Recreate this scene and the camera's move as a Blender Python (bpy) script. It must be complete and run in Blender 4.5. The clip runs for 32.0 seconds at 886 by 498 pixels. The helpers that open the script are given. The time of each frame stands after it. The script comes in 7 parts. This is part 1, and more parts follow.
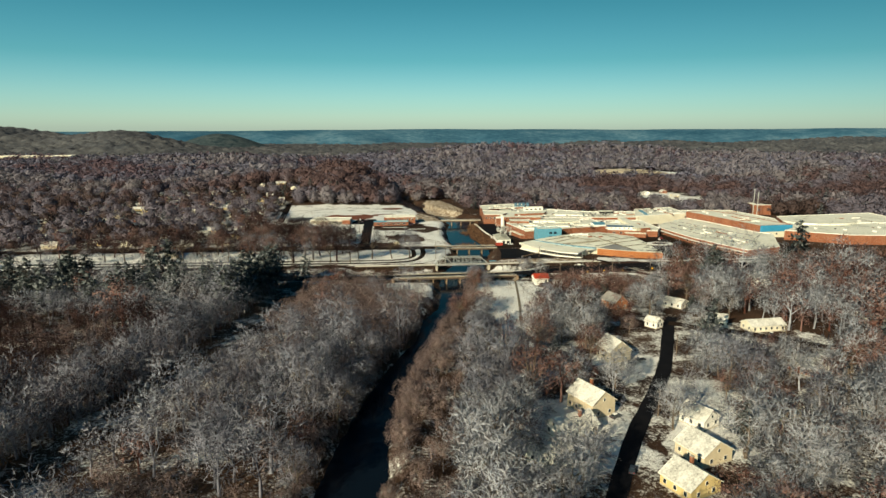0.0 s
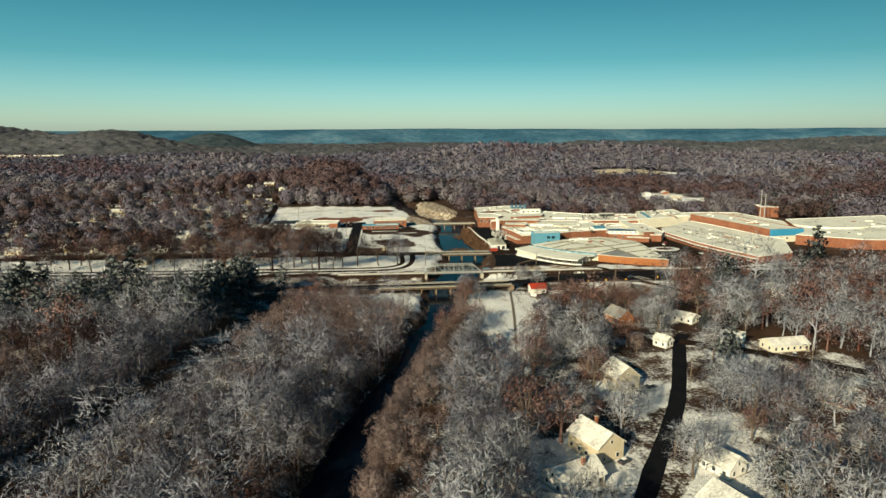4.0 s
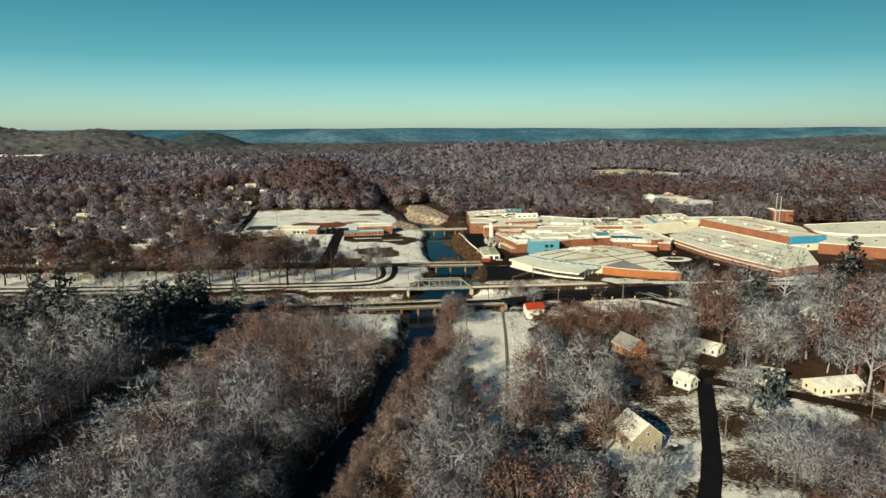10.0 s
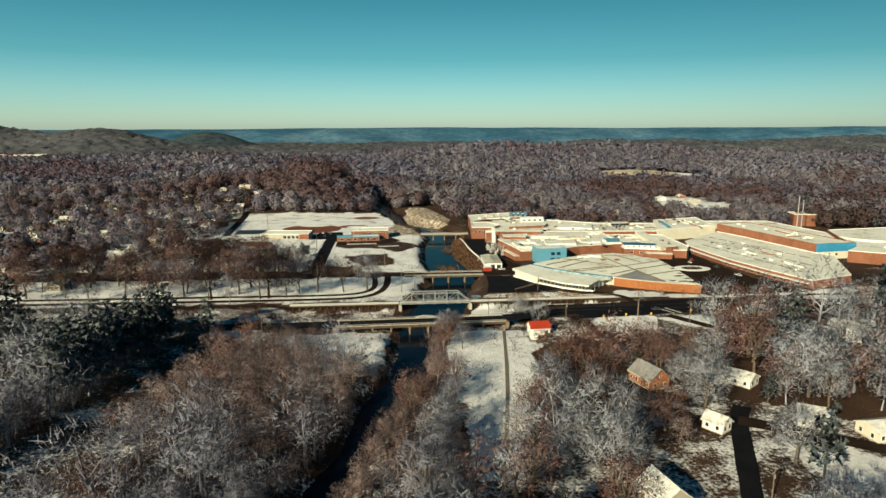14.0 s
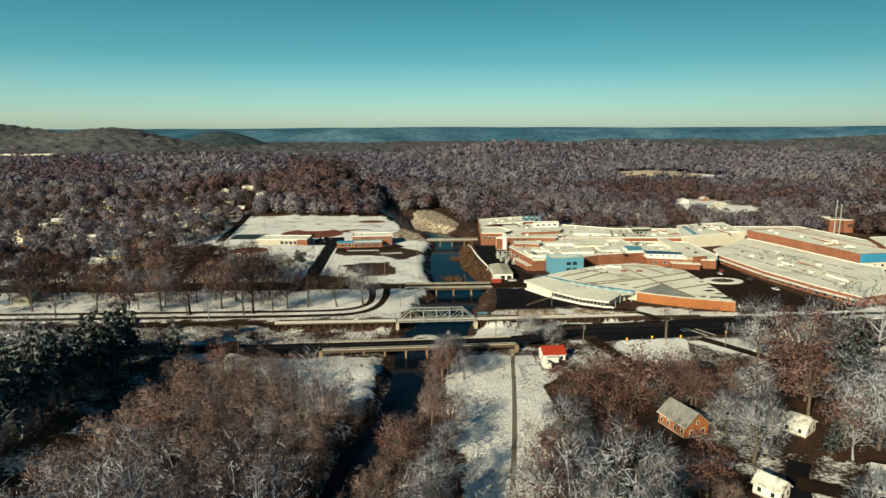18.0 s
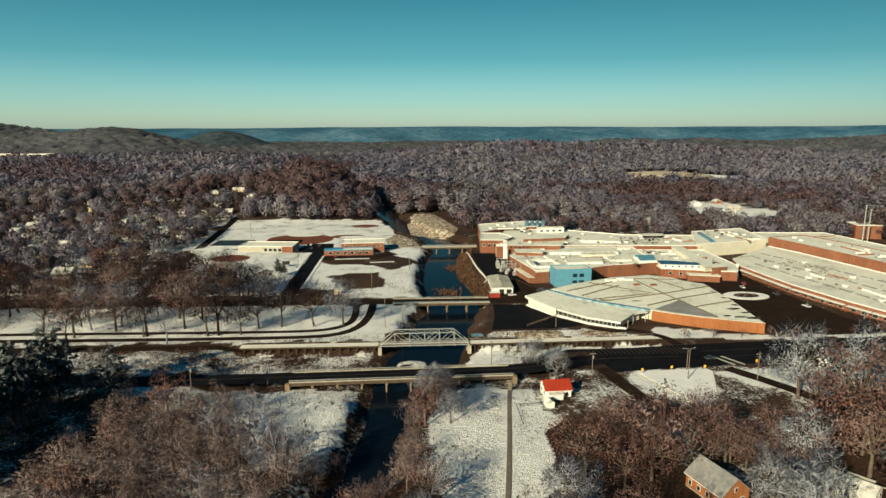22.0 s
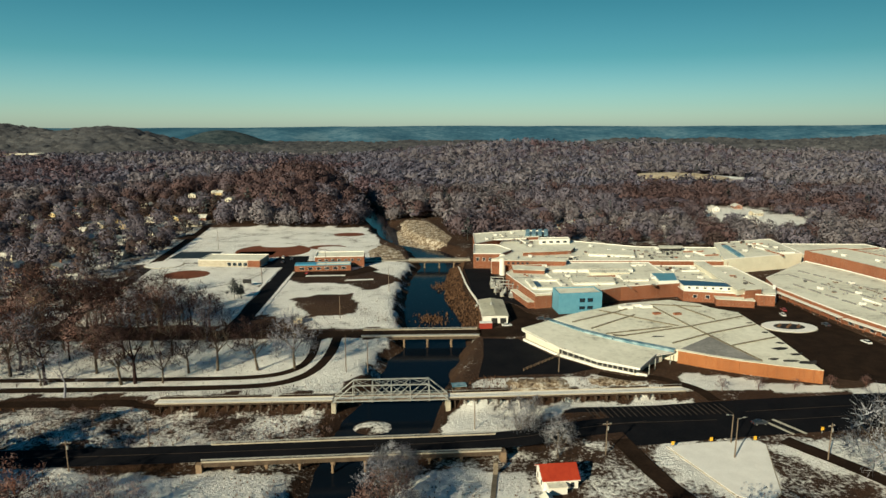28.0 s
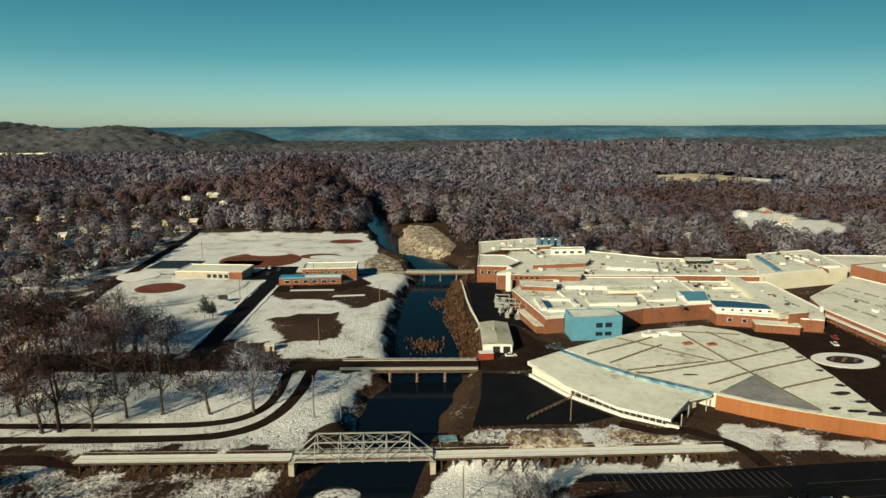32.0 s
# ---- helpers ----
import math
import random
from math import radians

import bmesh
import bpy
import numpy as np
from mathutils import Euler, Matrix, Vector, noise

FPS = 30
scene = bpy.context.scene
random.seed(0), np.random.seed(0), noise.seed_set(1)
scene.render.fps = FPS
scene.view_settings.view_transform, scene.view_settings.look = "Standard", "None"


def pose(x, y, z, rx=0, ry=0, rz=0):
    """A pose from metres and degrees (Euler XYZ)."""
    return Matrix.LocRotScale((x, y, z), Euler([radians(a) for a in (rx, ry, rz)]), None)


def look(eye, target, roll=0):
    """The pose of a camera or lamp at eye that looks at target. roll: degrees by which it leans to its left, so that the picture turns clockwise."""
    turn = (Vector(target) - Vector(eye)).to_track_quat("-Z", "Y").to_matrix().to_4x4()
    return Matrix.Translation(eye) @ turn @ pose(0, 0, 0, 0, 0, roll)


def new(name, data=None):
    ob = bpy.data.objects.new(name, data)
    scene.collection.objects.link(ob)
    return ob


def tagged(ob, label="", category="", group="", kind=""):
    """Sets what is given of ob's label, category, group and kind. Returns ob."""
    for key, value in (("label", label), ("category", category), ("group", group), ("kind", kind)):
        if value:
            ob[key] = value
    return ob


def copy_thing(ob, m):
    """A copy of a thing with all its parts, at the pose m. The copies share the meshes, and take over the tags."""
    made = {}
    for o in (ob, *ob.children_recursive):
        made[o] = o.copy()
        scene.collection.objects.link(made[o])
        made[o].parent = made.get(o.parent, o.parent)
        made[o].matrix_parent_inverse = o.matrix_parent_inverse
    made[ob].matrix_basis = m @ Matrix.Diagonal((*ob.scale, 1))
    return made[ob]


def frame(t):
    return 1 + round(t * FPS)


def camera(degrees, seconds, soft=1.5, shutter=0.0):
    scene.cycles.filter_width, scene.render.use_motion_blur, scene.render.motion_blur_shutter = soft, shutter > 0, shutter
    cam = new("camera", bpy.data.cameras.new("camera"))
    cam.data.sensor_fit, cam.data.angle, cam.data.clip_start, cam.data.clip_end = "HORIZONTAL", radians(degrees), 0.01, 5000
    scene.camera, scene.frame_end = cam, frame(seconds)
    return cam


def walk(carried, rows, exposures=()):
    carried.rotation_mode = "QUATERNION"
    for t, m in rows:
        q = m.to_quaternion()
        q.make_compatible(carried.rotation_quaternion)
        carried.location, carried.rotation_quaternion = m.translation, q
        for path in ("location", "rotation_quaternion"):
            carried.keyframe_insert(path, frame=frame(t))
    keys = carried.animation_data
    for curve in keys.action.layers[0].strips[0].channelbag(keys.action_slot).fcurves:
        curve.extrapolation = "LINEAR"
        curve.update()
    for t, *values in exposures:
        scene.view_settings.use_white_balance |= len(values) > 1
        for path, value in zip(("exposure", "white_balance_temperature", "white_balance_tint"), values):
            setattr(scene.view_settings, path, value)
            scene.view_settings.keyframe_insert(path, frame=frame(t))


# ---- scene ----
# ---------------------------------------------------------------- camera and walk
cam = camera(70.0, 32.0, 1.5)
PATH = [
    (0, -60.00, -514.60, 97.30, 10.800, -4.589),
    (6, -48.11, -466.85, 95.64, 10.843, -4.879),
    (9, -41.98, -442.04, 94.83, 10.864, -4.973),
    (13, -33.60, -407.90, 93.78, 10.892, -5.024),
    (13.5, -32.53, -403.55, 93.65, 10.896, -4.969),
    (14, -31.46, -399.18, 93.52, 10.899, -4.457),
    (14.5, -30.39, -394.78, 93.39, 10.903, -4.105),
    (16.5, -26.05, -377.00, 92.88, 10.917, -3.367),
    (17, -24.96, -372.51, 92.75, 10.920, -3.262),
    (19, -20.53, -354.31, 92.25, 10.934, -2.947),
    (23, -11.47, -316.89, 91.26, 10.963, -2.530),
    (25.5, -5.66, -292.77, 90.66, 10.980, -2.416),
    (28, 0.27, -268.07, 90.06, 10.998, -2.070),
    (29, 2.68, -258.02, 89.83, 11.005, -1.882),
    (29.5, 3.90, -252.96, 89.71, 11.009, -1.634),
    (30, 5.11, -247.87, 89.60, 11.012, -1.484),
    (30.5, 6.34, -242.76, 89.48, 11.016, -1.277),
    (31, 7.57, -237.63, 89.37, 11.019, -1.115),
    (32, 10.04, -227.29, 89.14, 11.026, -0.689),
]
walk(cam, [(t, pose(x, y, z, 90 - p, 0, w)) for t, x, y, z, p, w in PATH], exposures=[(0.0, 0.46), (12.0, 0.46), (24.0, 0.33), (32.0, 0.21)])

# ---------------------------------------------------------------- sky, sun
SUN_EL, SUN_TO = 23.0, (0.62, 0.785)      # height in degrees; the way the shadows fall
world = bpy.data.worlds.new("sky")
scene.world = world
world.use_nodes = True
wn = world.node_tree
sky = wn.nodes.new("ShaderNodeTexSky")
sky.sky_type, sky.sun_disc = "NISHITA", False
sky.sun_elevation = radians(SUN_EL)
sky.sun_rotation = math.atan2(-SUN_TO[0], -SUN_TO[1])
sky.air_density, sky.dust_density, sky.ozone_density = 1.0, 0.6, 1.0
bg = wn.nodes["Background"]
bg.inputs["Strength"].default_value = 0.080
# a clear teal winter sky: deep overhead, pale towards the horizon
tc_ = wn.nodes.new("ShaderNodeTexCoord")
sp_ = wn.nodes.new("ShaderNodeSeparateXYZ")
gr_ = wn.nodes.new("ShaderNodeValToRGB")
mx_ = wn.nodes.new("ShaderNodeMix")
mx_.data_type, mx_.blend_type = "RGBA", "MULTIPLY"
mx_.inputs["Factor"].default_value = 1.0
tones = [(0.0, (0.80, 1.10, 1.28)), (0.03, (0.57, 0.92, 1.08)), (0.10, (0.245, 0.65, 0.70)), (0.19, (0.145, 0.53, 0.53)), (0.36, (0.020, 0.34, 0.42)), (0.9, (0.006, 0.24, 0.35))]
while len(gr_.color_ramp.elements) < len(tones):
    gr_.color_ramp.elements.new(0.5)
for e_, (p_, c_) in zip(gr_.color_ramp.elements, tones):
    e_.position, e_.color = p_, (*c_, 1)
wn.links.new(tc_.outputs["Generated"], sp_.inputs["Vector"])
wn.links.new(sp_.outputs["Z"], gr_.inputs["Fac"])
wn.links.new(sky.outputs["Color"], mx_.inputs["A"])
wn.links.new(gr_.outputs["Color"], mx_.inputs["B"])
# a little brighter on the sun's side
sd_ = wn.nodes.new("ShaderNodeMath")
sd_.operation = "MULTIPLY_ADD"
sd_.inputs[1].default_value, sd_.inputs[2].default_value = -0.42, 0.99
sm_ = wn.nodes.new("ShaderNodeVectorMath")
sm_.operation = "SCALE"
wn.links.new(sp_.outputs["X"], sd_.inputs[0])
wn.links.new(mx_.outputs["Result"], sm_.inputs[0])
wn.links.new(sd_.outputs["Value"], sm_.inputs["Scale"])
wn.links.new(sm_.outputs["Vector"], bg.inputs["Color"])
sun_data = bpy.data.lights.new("sun", "SUN")
sun_data.energy, sun_data.angle, sun_data.color = 5.0, radians(0.6), (1.0, 0.88, 0.585)
sun = new("sun", sun_data)
sx, sy = SUN_TO
sun.matrix_world = look((-sx * 300, -sy * 300, 300 * math.tan(radians(SUN_EL))), (0, 0, 0))

rng = np.random.default_rng(7)


# ---------------------------------------------------------------- materials
def material(name, rough=0.8, metal=0.0, spec=0.3):
    m = bpy.data.materials.new(name)
    m.use_nodes = True
    b = m.node_tree.nodes["Principled BSDF"]
    b.inputs["Roughness"].default_value = rough
    b.inputs["Metallic"].default_value = metal
    b.inputs["Specular IOR Level"].default_value = spec
    return m, m.node_tree, b


def node(nt, kind, **values):
    n = nt.nodes.new(kind)
    for key, v in values.items():
        n.inputs[key.replace("_", " ")].default_value = v
    return n


def noise_of(nt, scale, detail=4.0, rough=0.6, coords="Object"):
    tc = nt.nodes.new("ShaderNodeTexCoord")
    n = node(nt, "ShaderNodeTexNoise", Scale=scale, Detail=detail, Roughness=rough)
    nt.links.new(tc.outputs[coords], n.inputs["Vector"])
    return n.outputs["Fac"]


def ramp(nt, fac, stops):
    r = nt.nodes.new("ShaderNodeValToRGB")
    while len(r.color_ramp.elements) < len(stops):
        r.color_ramp.elements.new(0.5)
    for e, (p, c) in zip(r.color_ramp.elements, stops):
        e.position, e.color = p, (*c, 1)
    nt.links.new(fac, r.inputs["Fac"])
    return r.outputs["Color"]


def mixed(nt, fac, a, b, blend="MIX"):
    n = nt.nodes.new("ShaderNodeMix")
    n.data_type, n.blend_type = "RGBA", blend
    for sock, v in ((n.inputs["Factor"], fac), (n.inputs["A"], a), (n.inputs["B"], b)):
        if isinstance(v, (int, float)):
            sock.default_value = v
        elif isinstance(v, tuple):
            sock.default_value = (*v, 1)
        else:
            nt.links.new(v, sock)
    return n.outputs["Result"]


def maths(nt, op, a, b=0.0, c=0.0, clamp=False):
    n = nt.nodes.new("ShaderNodeMath")
    n.operation, n.use_clamp = op, clamp
    for sock, v in zip(n.inputs, (a, b, c)):
        if isinstance(v, (int, float)):
            sock.default_value = v
        else:
            nt.links.new(v, sock)
    return n.outputs["Value"]


def bump(nt, b, fac, strength=0.4, distance=0.05):
    n = node(nt, "ShaderNodeBump", Strength=strength, Distance=distance)
    nt.links.new(fac, n.inputs["Height"])
    nt.links.new(n.outputs["Normal"], b.inputs["Normal"])


def plain(name, lo, hi, scale=1.5, rough=0.8, metal=0.0, spec=0.3, relief=0.2, fine=9.0):
    """Two colours broken up at two sizes, with a light relief."""
    m, nt, b = material(name, rough, metal, spec)
    big, small = noise_of(nt, scale), noise_of(nt, scale * fine, 3)
    f = maths(nt, "ADD", maths(nt, "MULTIPLY", big, 0.6), maths(nt, "MULTIPLY", small, 0.4))
    nt.links.new(ramp(nt, f, [(0.36, lo), (0.64, hi)]), b.inputs["Base Color"])
    if relief:
        bump(nt, b, small, relief)
    return m


def up_snow(name, lo, hi, scale, cover=0.55, snow=(0.80, 0.80, 0.80), rough=0.85, spot=2.0):
    """A bare colour with snow or frost lying on what faces up, in patches."""
    m, nt, b = material(name, rough, 0, 0.2)
    base = ramp(nt, noise_of(nt, scale), [(0.35, lo), (0.65, hi)])
    g = nt.nodes.new("ShaderNodeNewGeometry")
    s = nt.nodes.new("ShaderNodeSeparateXYZ")
    nt.links.new(g.outputs["Normal"], s.inputs["Vector"])
    n = maths(nt, "ADD", maths(nt, "ABSOLUTE", s.outputs["Z"]), maths(nt, "MULTIPLY", noise_of(nt, spot), 0.9))
    n = maths(nt, "MULTIPLY_ADD", n, 2.2, -2.2 * (1.65 - cover), clamp=True)
    nt.links.new(mixed(nt, n, base, snow), b.inputs["Base Color"])
    return m


def twig_material(name, lo, hi, frost, amount, rough=0.9, size=0.035, speck=1.0):
    """Twigs: bark tones by twig, by stand of trees, and frost in stands and by twig."""
    m, nt, b = material(name, rough, 0, 0.15)
    g = nt.nodes.new("ShaderNodeNewGeometry")
    isl = g.outputs["Random Per Island"]
    geo = node(nt, "ShaderNodeTexNoise", Scale=size, Detail=3.0, Roughness=0.65)
    nt.links.new(g.outputs["Position"], geo.inputs["Vector"])
    stand = geo.outputs["Fac"]
    crown_ = node(nt, "ShaderNodeTexNoise", Scale=0.13 if speck > 0.5 else 0.085, Detail=6.0 if speck > 0.5 else 2.0, Roughness=0.72)
    nt.links.new(g.outputs["Position"], crown_.inputs["Vector"])
    one = crown_.outputs["Fac"]
    tone = maths(nt, "ADD", maths(nt, "MULTIPLY_ADD", isl, 0.2 * speck, 0.1 * (1 - speck)), maths(nt, "MULTIPLY", stand, 0.45))
    tone = maths(nt, "ADD", tone, maths(nt, "MULTIPLY_ADD", one, 0.7 - 0.35 * speck, -0.175 * (1 - speck)))
    base = ramp(nt, tone, [(0.25, lo), (0.75, hi)])
    s = nt.nodes.new("ShaderNodeSeparateXYZ")
    nt.links.new(g.outputs["Normal"], s.inputs["Vector"])
    up = maths(nt, "ABSOLUTE", s.outputs["Z"])
    f = maths(nt, "ADD", maths(nt, "MULTIPLY", up, 0.24), maths(nt, "MULTIPLY", stand, 0.75))
    f = maths(nt, "ADD", f, maths(nt, "MULTIPLY", one, 0.45))
    f = maths(nt, "ADD", f, maths(nt, "MULTIPLY_ADD", isl, 0.34 * speck, 0.17 * (1 - speck)))
    f = maths(nt, "MULTIPLY_ADD", f, 1.1, -1.1 * (0.98 - amount), clamp=True)
    nt.links.new(mixed(nt, f, base, frost), b.inputs["Base Color"])
    return m


# ground: snow cover over soil and dead grass, by how much snow lies there
M_GROUND, nt, b = material("snowy_ground", 0.9, 0, 0.2)
att = nt.nodes.new("ShaderNodeAttribute")
att.attribute_name = "snow_cover"
n1, n2, n3 = noise_of(nt, 0.07, 6, 0.68), noise_of(nt, 0.9, 5, 0.7), noise_of(nt, 0.018, 3)
cov = maths(nt, "ADD", maths(nt, "MULTIPLY", n1, 0.55), maths(nt, "MULTIPLY", n2, 0.45))
cov = maths(nt, "ADD", att.outputs["Fac"], maths(nt, "MULTIPLY_ADD", cov, 2.3, -1.15))
cov = maths(nt, "MULTIPLY_ADD", cov, 5.0, -2.0, clamp=True)
soil = ramp(nt, maths(nt, "ADD", maths(nt, "MULTIPLY", n2, 0.5), maths(nt, "MULTIPLY", n3, 0.5)),
            [(0.38, (0.018, 0.010, 0.007)), (0.5, (0.050, 0.025, 0.015)), (0.62, (0.085, 0.050, 0.030))])
snow = ramp(nt, n1, [(0.35, (0.74, 0.74, 0.73)), (0.6, (0.86, 0.86, 0.85))])
nt.links.new(mixed(nt, cov, soil, snow), b.inputs["Base Color"])
bump(nt, b, maths(nt, "ADD", n2, maths(nt, "MULTIPLY", n1, 2.0)), 0.9, 0.9)

M_SNOW = plain("snow", (0.76, 0.76, 0.75), (0.87, 0.87, 0.86), 0.25, 0.85, relief=0.3)
M_ROOF_SNOW, nt, b = material("snow_on_flat_roof", 0.8, 0, 0.25)
r1, r2 = noise_of(nt, 0.05, 5), noise_of(nt, 0.35, 5, 0.7)
f = maths(nt, "ADD", maths(nt, "MULTIPLY", r1, 0.5), maths(nt, "MULTIPLY", r2, 0.5))
nt.links.new(ramp(nt, f, [(0.33, (0.22, 0.21, 0.18)), (0.38, (0.48, 0.47, 0.41)), (0.44, (0.70, 0.69, 0.60)), (0.58, (0.84, 0.83, 0.73))]), b.inputs["Base Color"])
bump(nt, b, r2, 0.3, 0.2)
M_HOUSE_ROOF, nt, b = material("thin_snow_on_shingles", 0.85, 0, 0.2)
f = maths(nt, "ADD", maths(nt, "MULTIPLY", noise_of(nt, 0.22, 5), 0.5), maths(nt, "MULTIPLY", noise_of(nt, 1.3, 5, 0.7), 0.5))
nt.links.new(ramp(nt, f, [(0.36, (0.20, 0.19, 0.18)), (0.43, (0.46, 0.45, 0.42)), (0.52, (0.66, 0.65, 0.61)), (0.62, (0.78, 0.77, 0.73))]), b.inputs["Base Color"])
bump(nt, b, f, 0.4, 0.1)
M_ASPHALT = plain("wet_asphalt", (0.005, 0.006, 0.009), (0.012, 0.012, 0.015), 0.12, 0.9, spec=0.05)
M_ROADBROWN = plain("salted_lane", (0.014, 0.009, 0.007), (0.034, 0.021, 0.015), 0.15, 0.95, spec=0.05)
M_PAINT = plain("road_paint", (0.35, 0.33, 0.28), (0.7, 0.68, 0.6), 1.5)
M_PAINT_DIM = plain("worn_stall_paint", (0.014, 0.010, 0.009), (0.045, 0.032, 0.026), 0.8)
M_CONCRETE = plain("weathered_concrete", (0.34, 0.30, 0.24), (0.52, 0.47, 0.39), 0.4, 0.85)
M_CONC_DARK = plain("stained_concrete", (0.16, 0.11, 0.075), (0.30, 0.21, 0.14), 0.4, 0.85)
M_BEAM = plain("dark_brown_beam", (0.05, 0.035, 0.026), (0.12, 0.085, 0.06), 0.4, 0.85)
M_TRACK = plain("trodden_muddy_track", (0.10, 0.080, 0.058), (0.24, 0.20, 0.155), 0.5, 0.95)
M_STEEL = plain("galvanised_steel", (0.30, 0.31, 0.31), (0.48, 0.48, 0.46), 0.5, 0.5, 0.3)
M_RUST = plain("rusty_steel", (0.07, 0.04, 0.028), (0.16, 0.09, 0.06), 0.7, 0.8)
M_TIMBER = plain("creosoted_timber", (0.03, 0.022, 0.018), (0.08, 0.055, 0.04), 0.8, 0.9)
M_WOODPOLE = plain("grey_wooden_pole", (0.12, 0.09, 0.07), (0.22, 0.17, 0.13), 0.9, 0.9)
M_CLAY = plain("wet_red_clay", (0.11, 0.030, 0.014), (0.20, 0.062, 0.028), 0.12, 0.85)
M_COURT = plain("dark_court_surface", (0.012, 0.022, 0.030), (0.03, 0.04, 0.05), 0.1, 0.6)
M_WEEDS = plain("dead_reeds", (0.055, 0.027, 0.016), (0.14, 0.075, 0.042), 0.35, 0.95, relief=0.6)
M_BUFF = plain("dry_sandbar", (0.25, 0.19, 0.12), (0.62, 0.54, 0.42), 0.12, 0.9)
M_BAR, nt, b = material("snow_flecked_sand", 0.9, 0, 0.2)
f = maths(nt, "ADD", maths(nt, "MULTIPLY", noise_of(nt, 0.25, 5, 0.7), 0.5), maths(nt, "MULTIPLY", noise_of(nt, 1.1, 4, 0.7), 0.5))
nt.links.new(ramp(nt, f, [(0.40, (0.05, 0.032, 0.022)), (0.47, (0.20, 0.14, 0.09)), (0.53, (0.45, 0.37, 0.28)), (0.6, (0.72, 0.69, 0.64))]), b.inputs["Base Color"])
bump(nt, b, f, 0.8, 0.6)
M_BLUE = plain("light_blue_cladding", (0.09, 0.27, 0.39), (0.13, 0.34, 0.46), 0.3, 0.55)
M_BLUEDEEP = plain("blue_sign_panel", (0.03, 0.23, 0.42), (0.05, 0.29, 0.50), 0.3, 0.5)
M_CREAM = plain("cream_painted_wall", (0.62, 0.58, 0.47), (0.74, 0.70, 0.58), 0.15, 0.8)
M_WHITEWALL = plain("white_painted_wall", (0.72, 0.70, 0.66), (0.82, 0.80, 0.76), 0.3, 0.8)
M_YELLOW = plain("pale_yellow_siding", (0.58, 0.44, 0.20), (0.68, 0.53, 0.27), 0.5, 0.8)
M_TAUPE = plain("taupe_siding", (0.30, 0.27, 0.21), (0.38, 0.34, 0.27), 0.5, 0.8)
M_BEIGE = plain("beige_siding", (0.50, 0.42, 0.30), (0.60, 0.52, 0.38), 0.5, 0.8)
M_GLASS, nt, b = material("dark_window_glass", 0.08, 0, 0.6)
b.inputs["Base Color"].default_value = (0.02, 0.03, 0.04, 1)
M_SKYGLASS, nt, b = material("blue_roof_glazing", 0.15, 0, 0.6)
nt.links.new(ramp(nt, noise_of(nt, 0.3), [(0.4, (0.10, 0.20, 0.26)), (0.6, (0.30, 0.42, 0.47))]), b.inputs["Base Color"])
M_SKYBLUE = plain("dark_blue_roof_deck", (0.02, 0.07, 0.15), (0.05, 0.14, 0.25), 0.4, 0.5)
M_REDROOF = plain("red_metal_roof", (0.30, 0.030, 0.014), (0.42, 0.050, 0.022), 0.5, 0.55)
M_REDWALL = plain("red_painted_boards", (0.25, 0.03, 0.02), (0.35, 0.05, 0.03), 0.5)
M_GREYROOF = plain("slushy_grey_roof", (0.16, 0.16, 0.16), (0.34, 0.33, 0.32), 0.1, 0.6)
M_DARK = plain("dark_recess", (0.012, 0.012, 0.014), (0.03, 0.03, 0.03), 0.5)
M_YELLOWPOST = plain("yellow_marker_paint", (0.60, 0.32, 0.02), (0.75, 0.42, 0.04), 2.0)
M_RUBBER = plain("black_tyre_rubber", (0.012, 0.012, 0.012), (0.025, 0.025, 0.025), 4.0)
M_CARWHITE = plain("white_car_paint", (0.70, 0.70, 0.70), (0.8, 0.8, 0.8), 1.0, 0.3, spec=0.5)
M_CARDARK = plain("dark_car_paint", (0.03, 0.035, 0.05), (0.05, 0.055, 0.07), 1.0, 0.3, spec=0.5)
M_CARRED = plain("red_car_paint", (0.25, 0.02, 0.02), (0.32, 0.03, 0.03), 1.0, 0.3, spec=0.5)


def brick_material(name, lo, hi, mortar):
    m, nt, b = material(name, 0.85, 0, 0.2)
    base = ramp(nt, maths(nt, "ADD", maths(nt, "MULTIPLY", noise_of(nt, 0.08, 4), 0.55), maths(nt, "MULTIPLY", noise_of(nt, 2.5, 4), 0.45)),
                [(0.38, lo), (0.62, hi)])
    tc = nt.nodes.new("ShaderNodeTexCoord")
    sep = nt.nodes.new("ShaderNodeSeparateXYZ")
    nt.links.new(tc.outputs["Object"], sep.inputs["Vector"])
    row = maths(nt, "FRACT", maths(nt, "MULTIPLY", sep.outputs["Z"], 13.3))
    joint = maths(nt, "LESS_THAN", row, 0.13)
    wash = nt.nodes.new("ShaderNodeMapping")
    wash.inputs["Scale"].default_value = (0.9, 0.9, 0.06)
    nt.links.new(tc.outputs["Object"], wash.inputs["Vector"])
    run = node(nt, "ShaderNodeTexNoise", Scale=1.0, Detail=4.0, Roughness=0.65)
    nt.links.new(wash.outputs["Vector"], run.inputs["Vector"])
    streak = maths(nt, "MULTIPLY_ADD", run.outputs["Fac"], 3.2, -1.55, clamp=True)
    dirty = mixed(nt, maths(nt, "MULTIPLY", streak, 0.55), base, tuple(v * 0.35 for v in lo))
    nt.links.new(mixed(nt, maths(nt, "MULTIPLY", joint, 0.6), dirty, mortar), b.inputs["Base Color"])
    return m


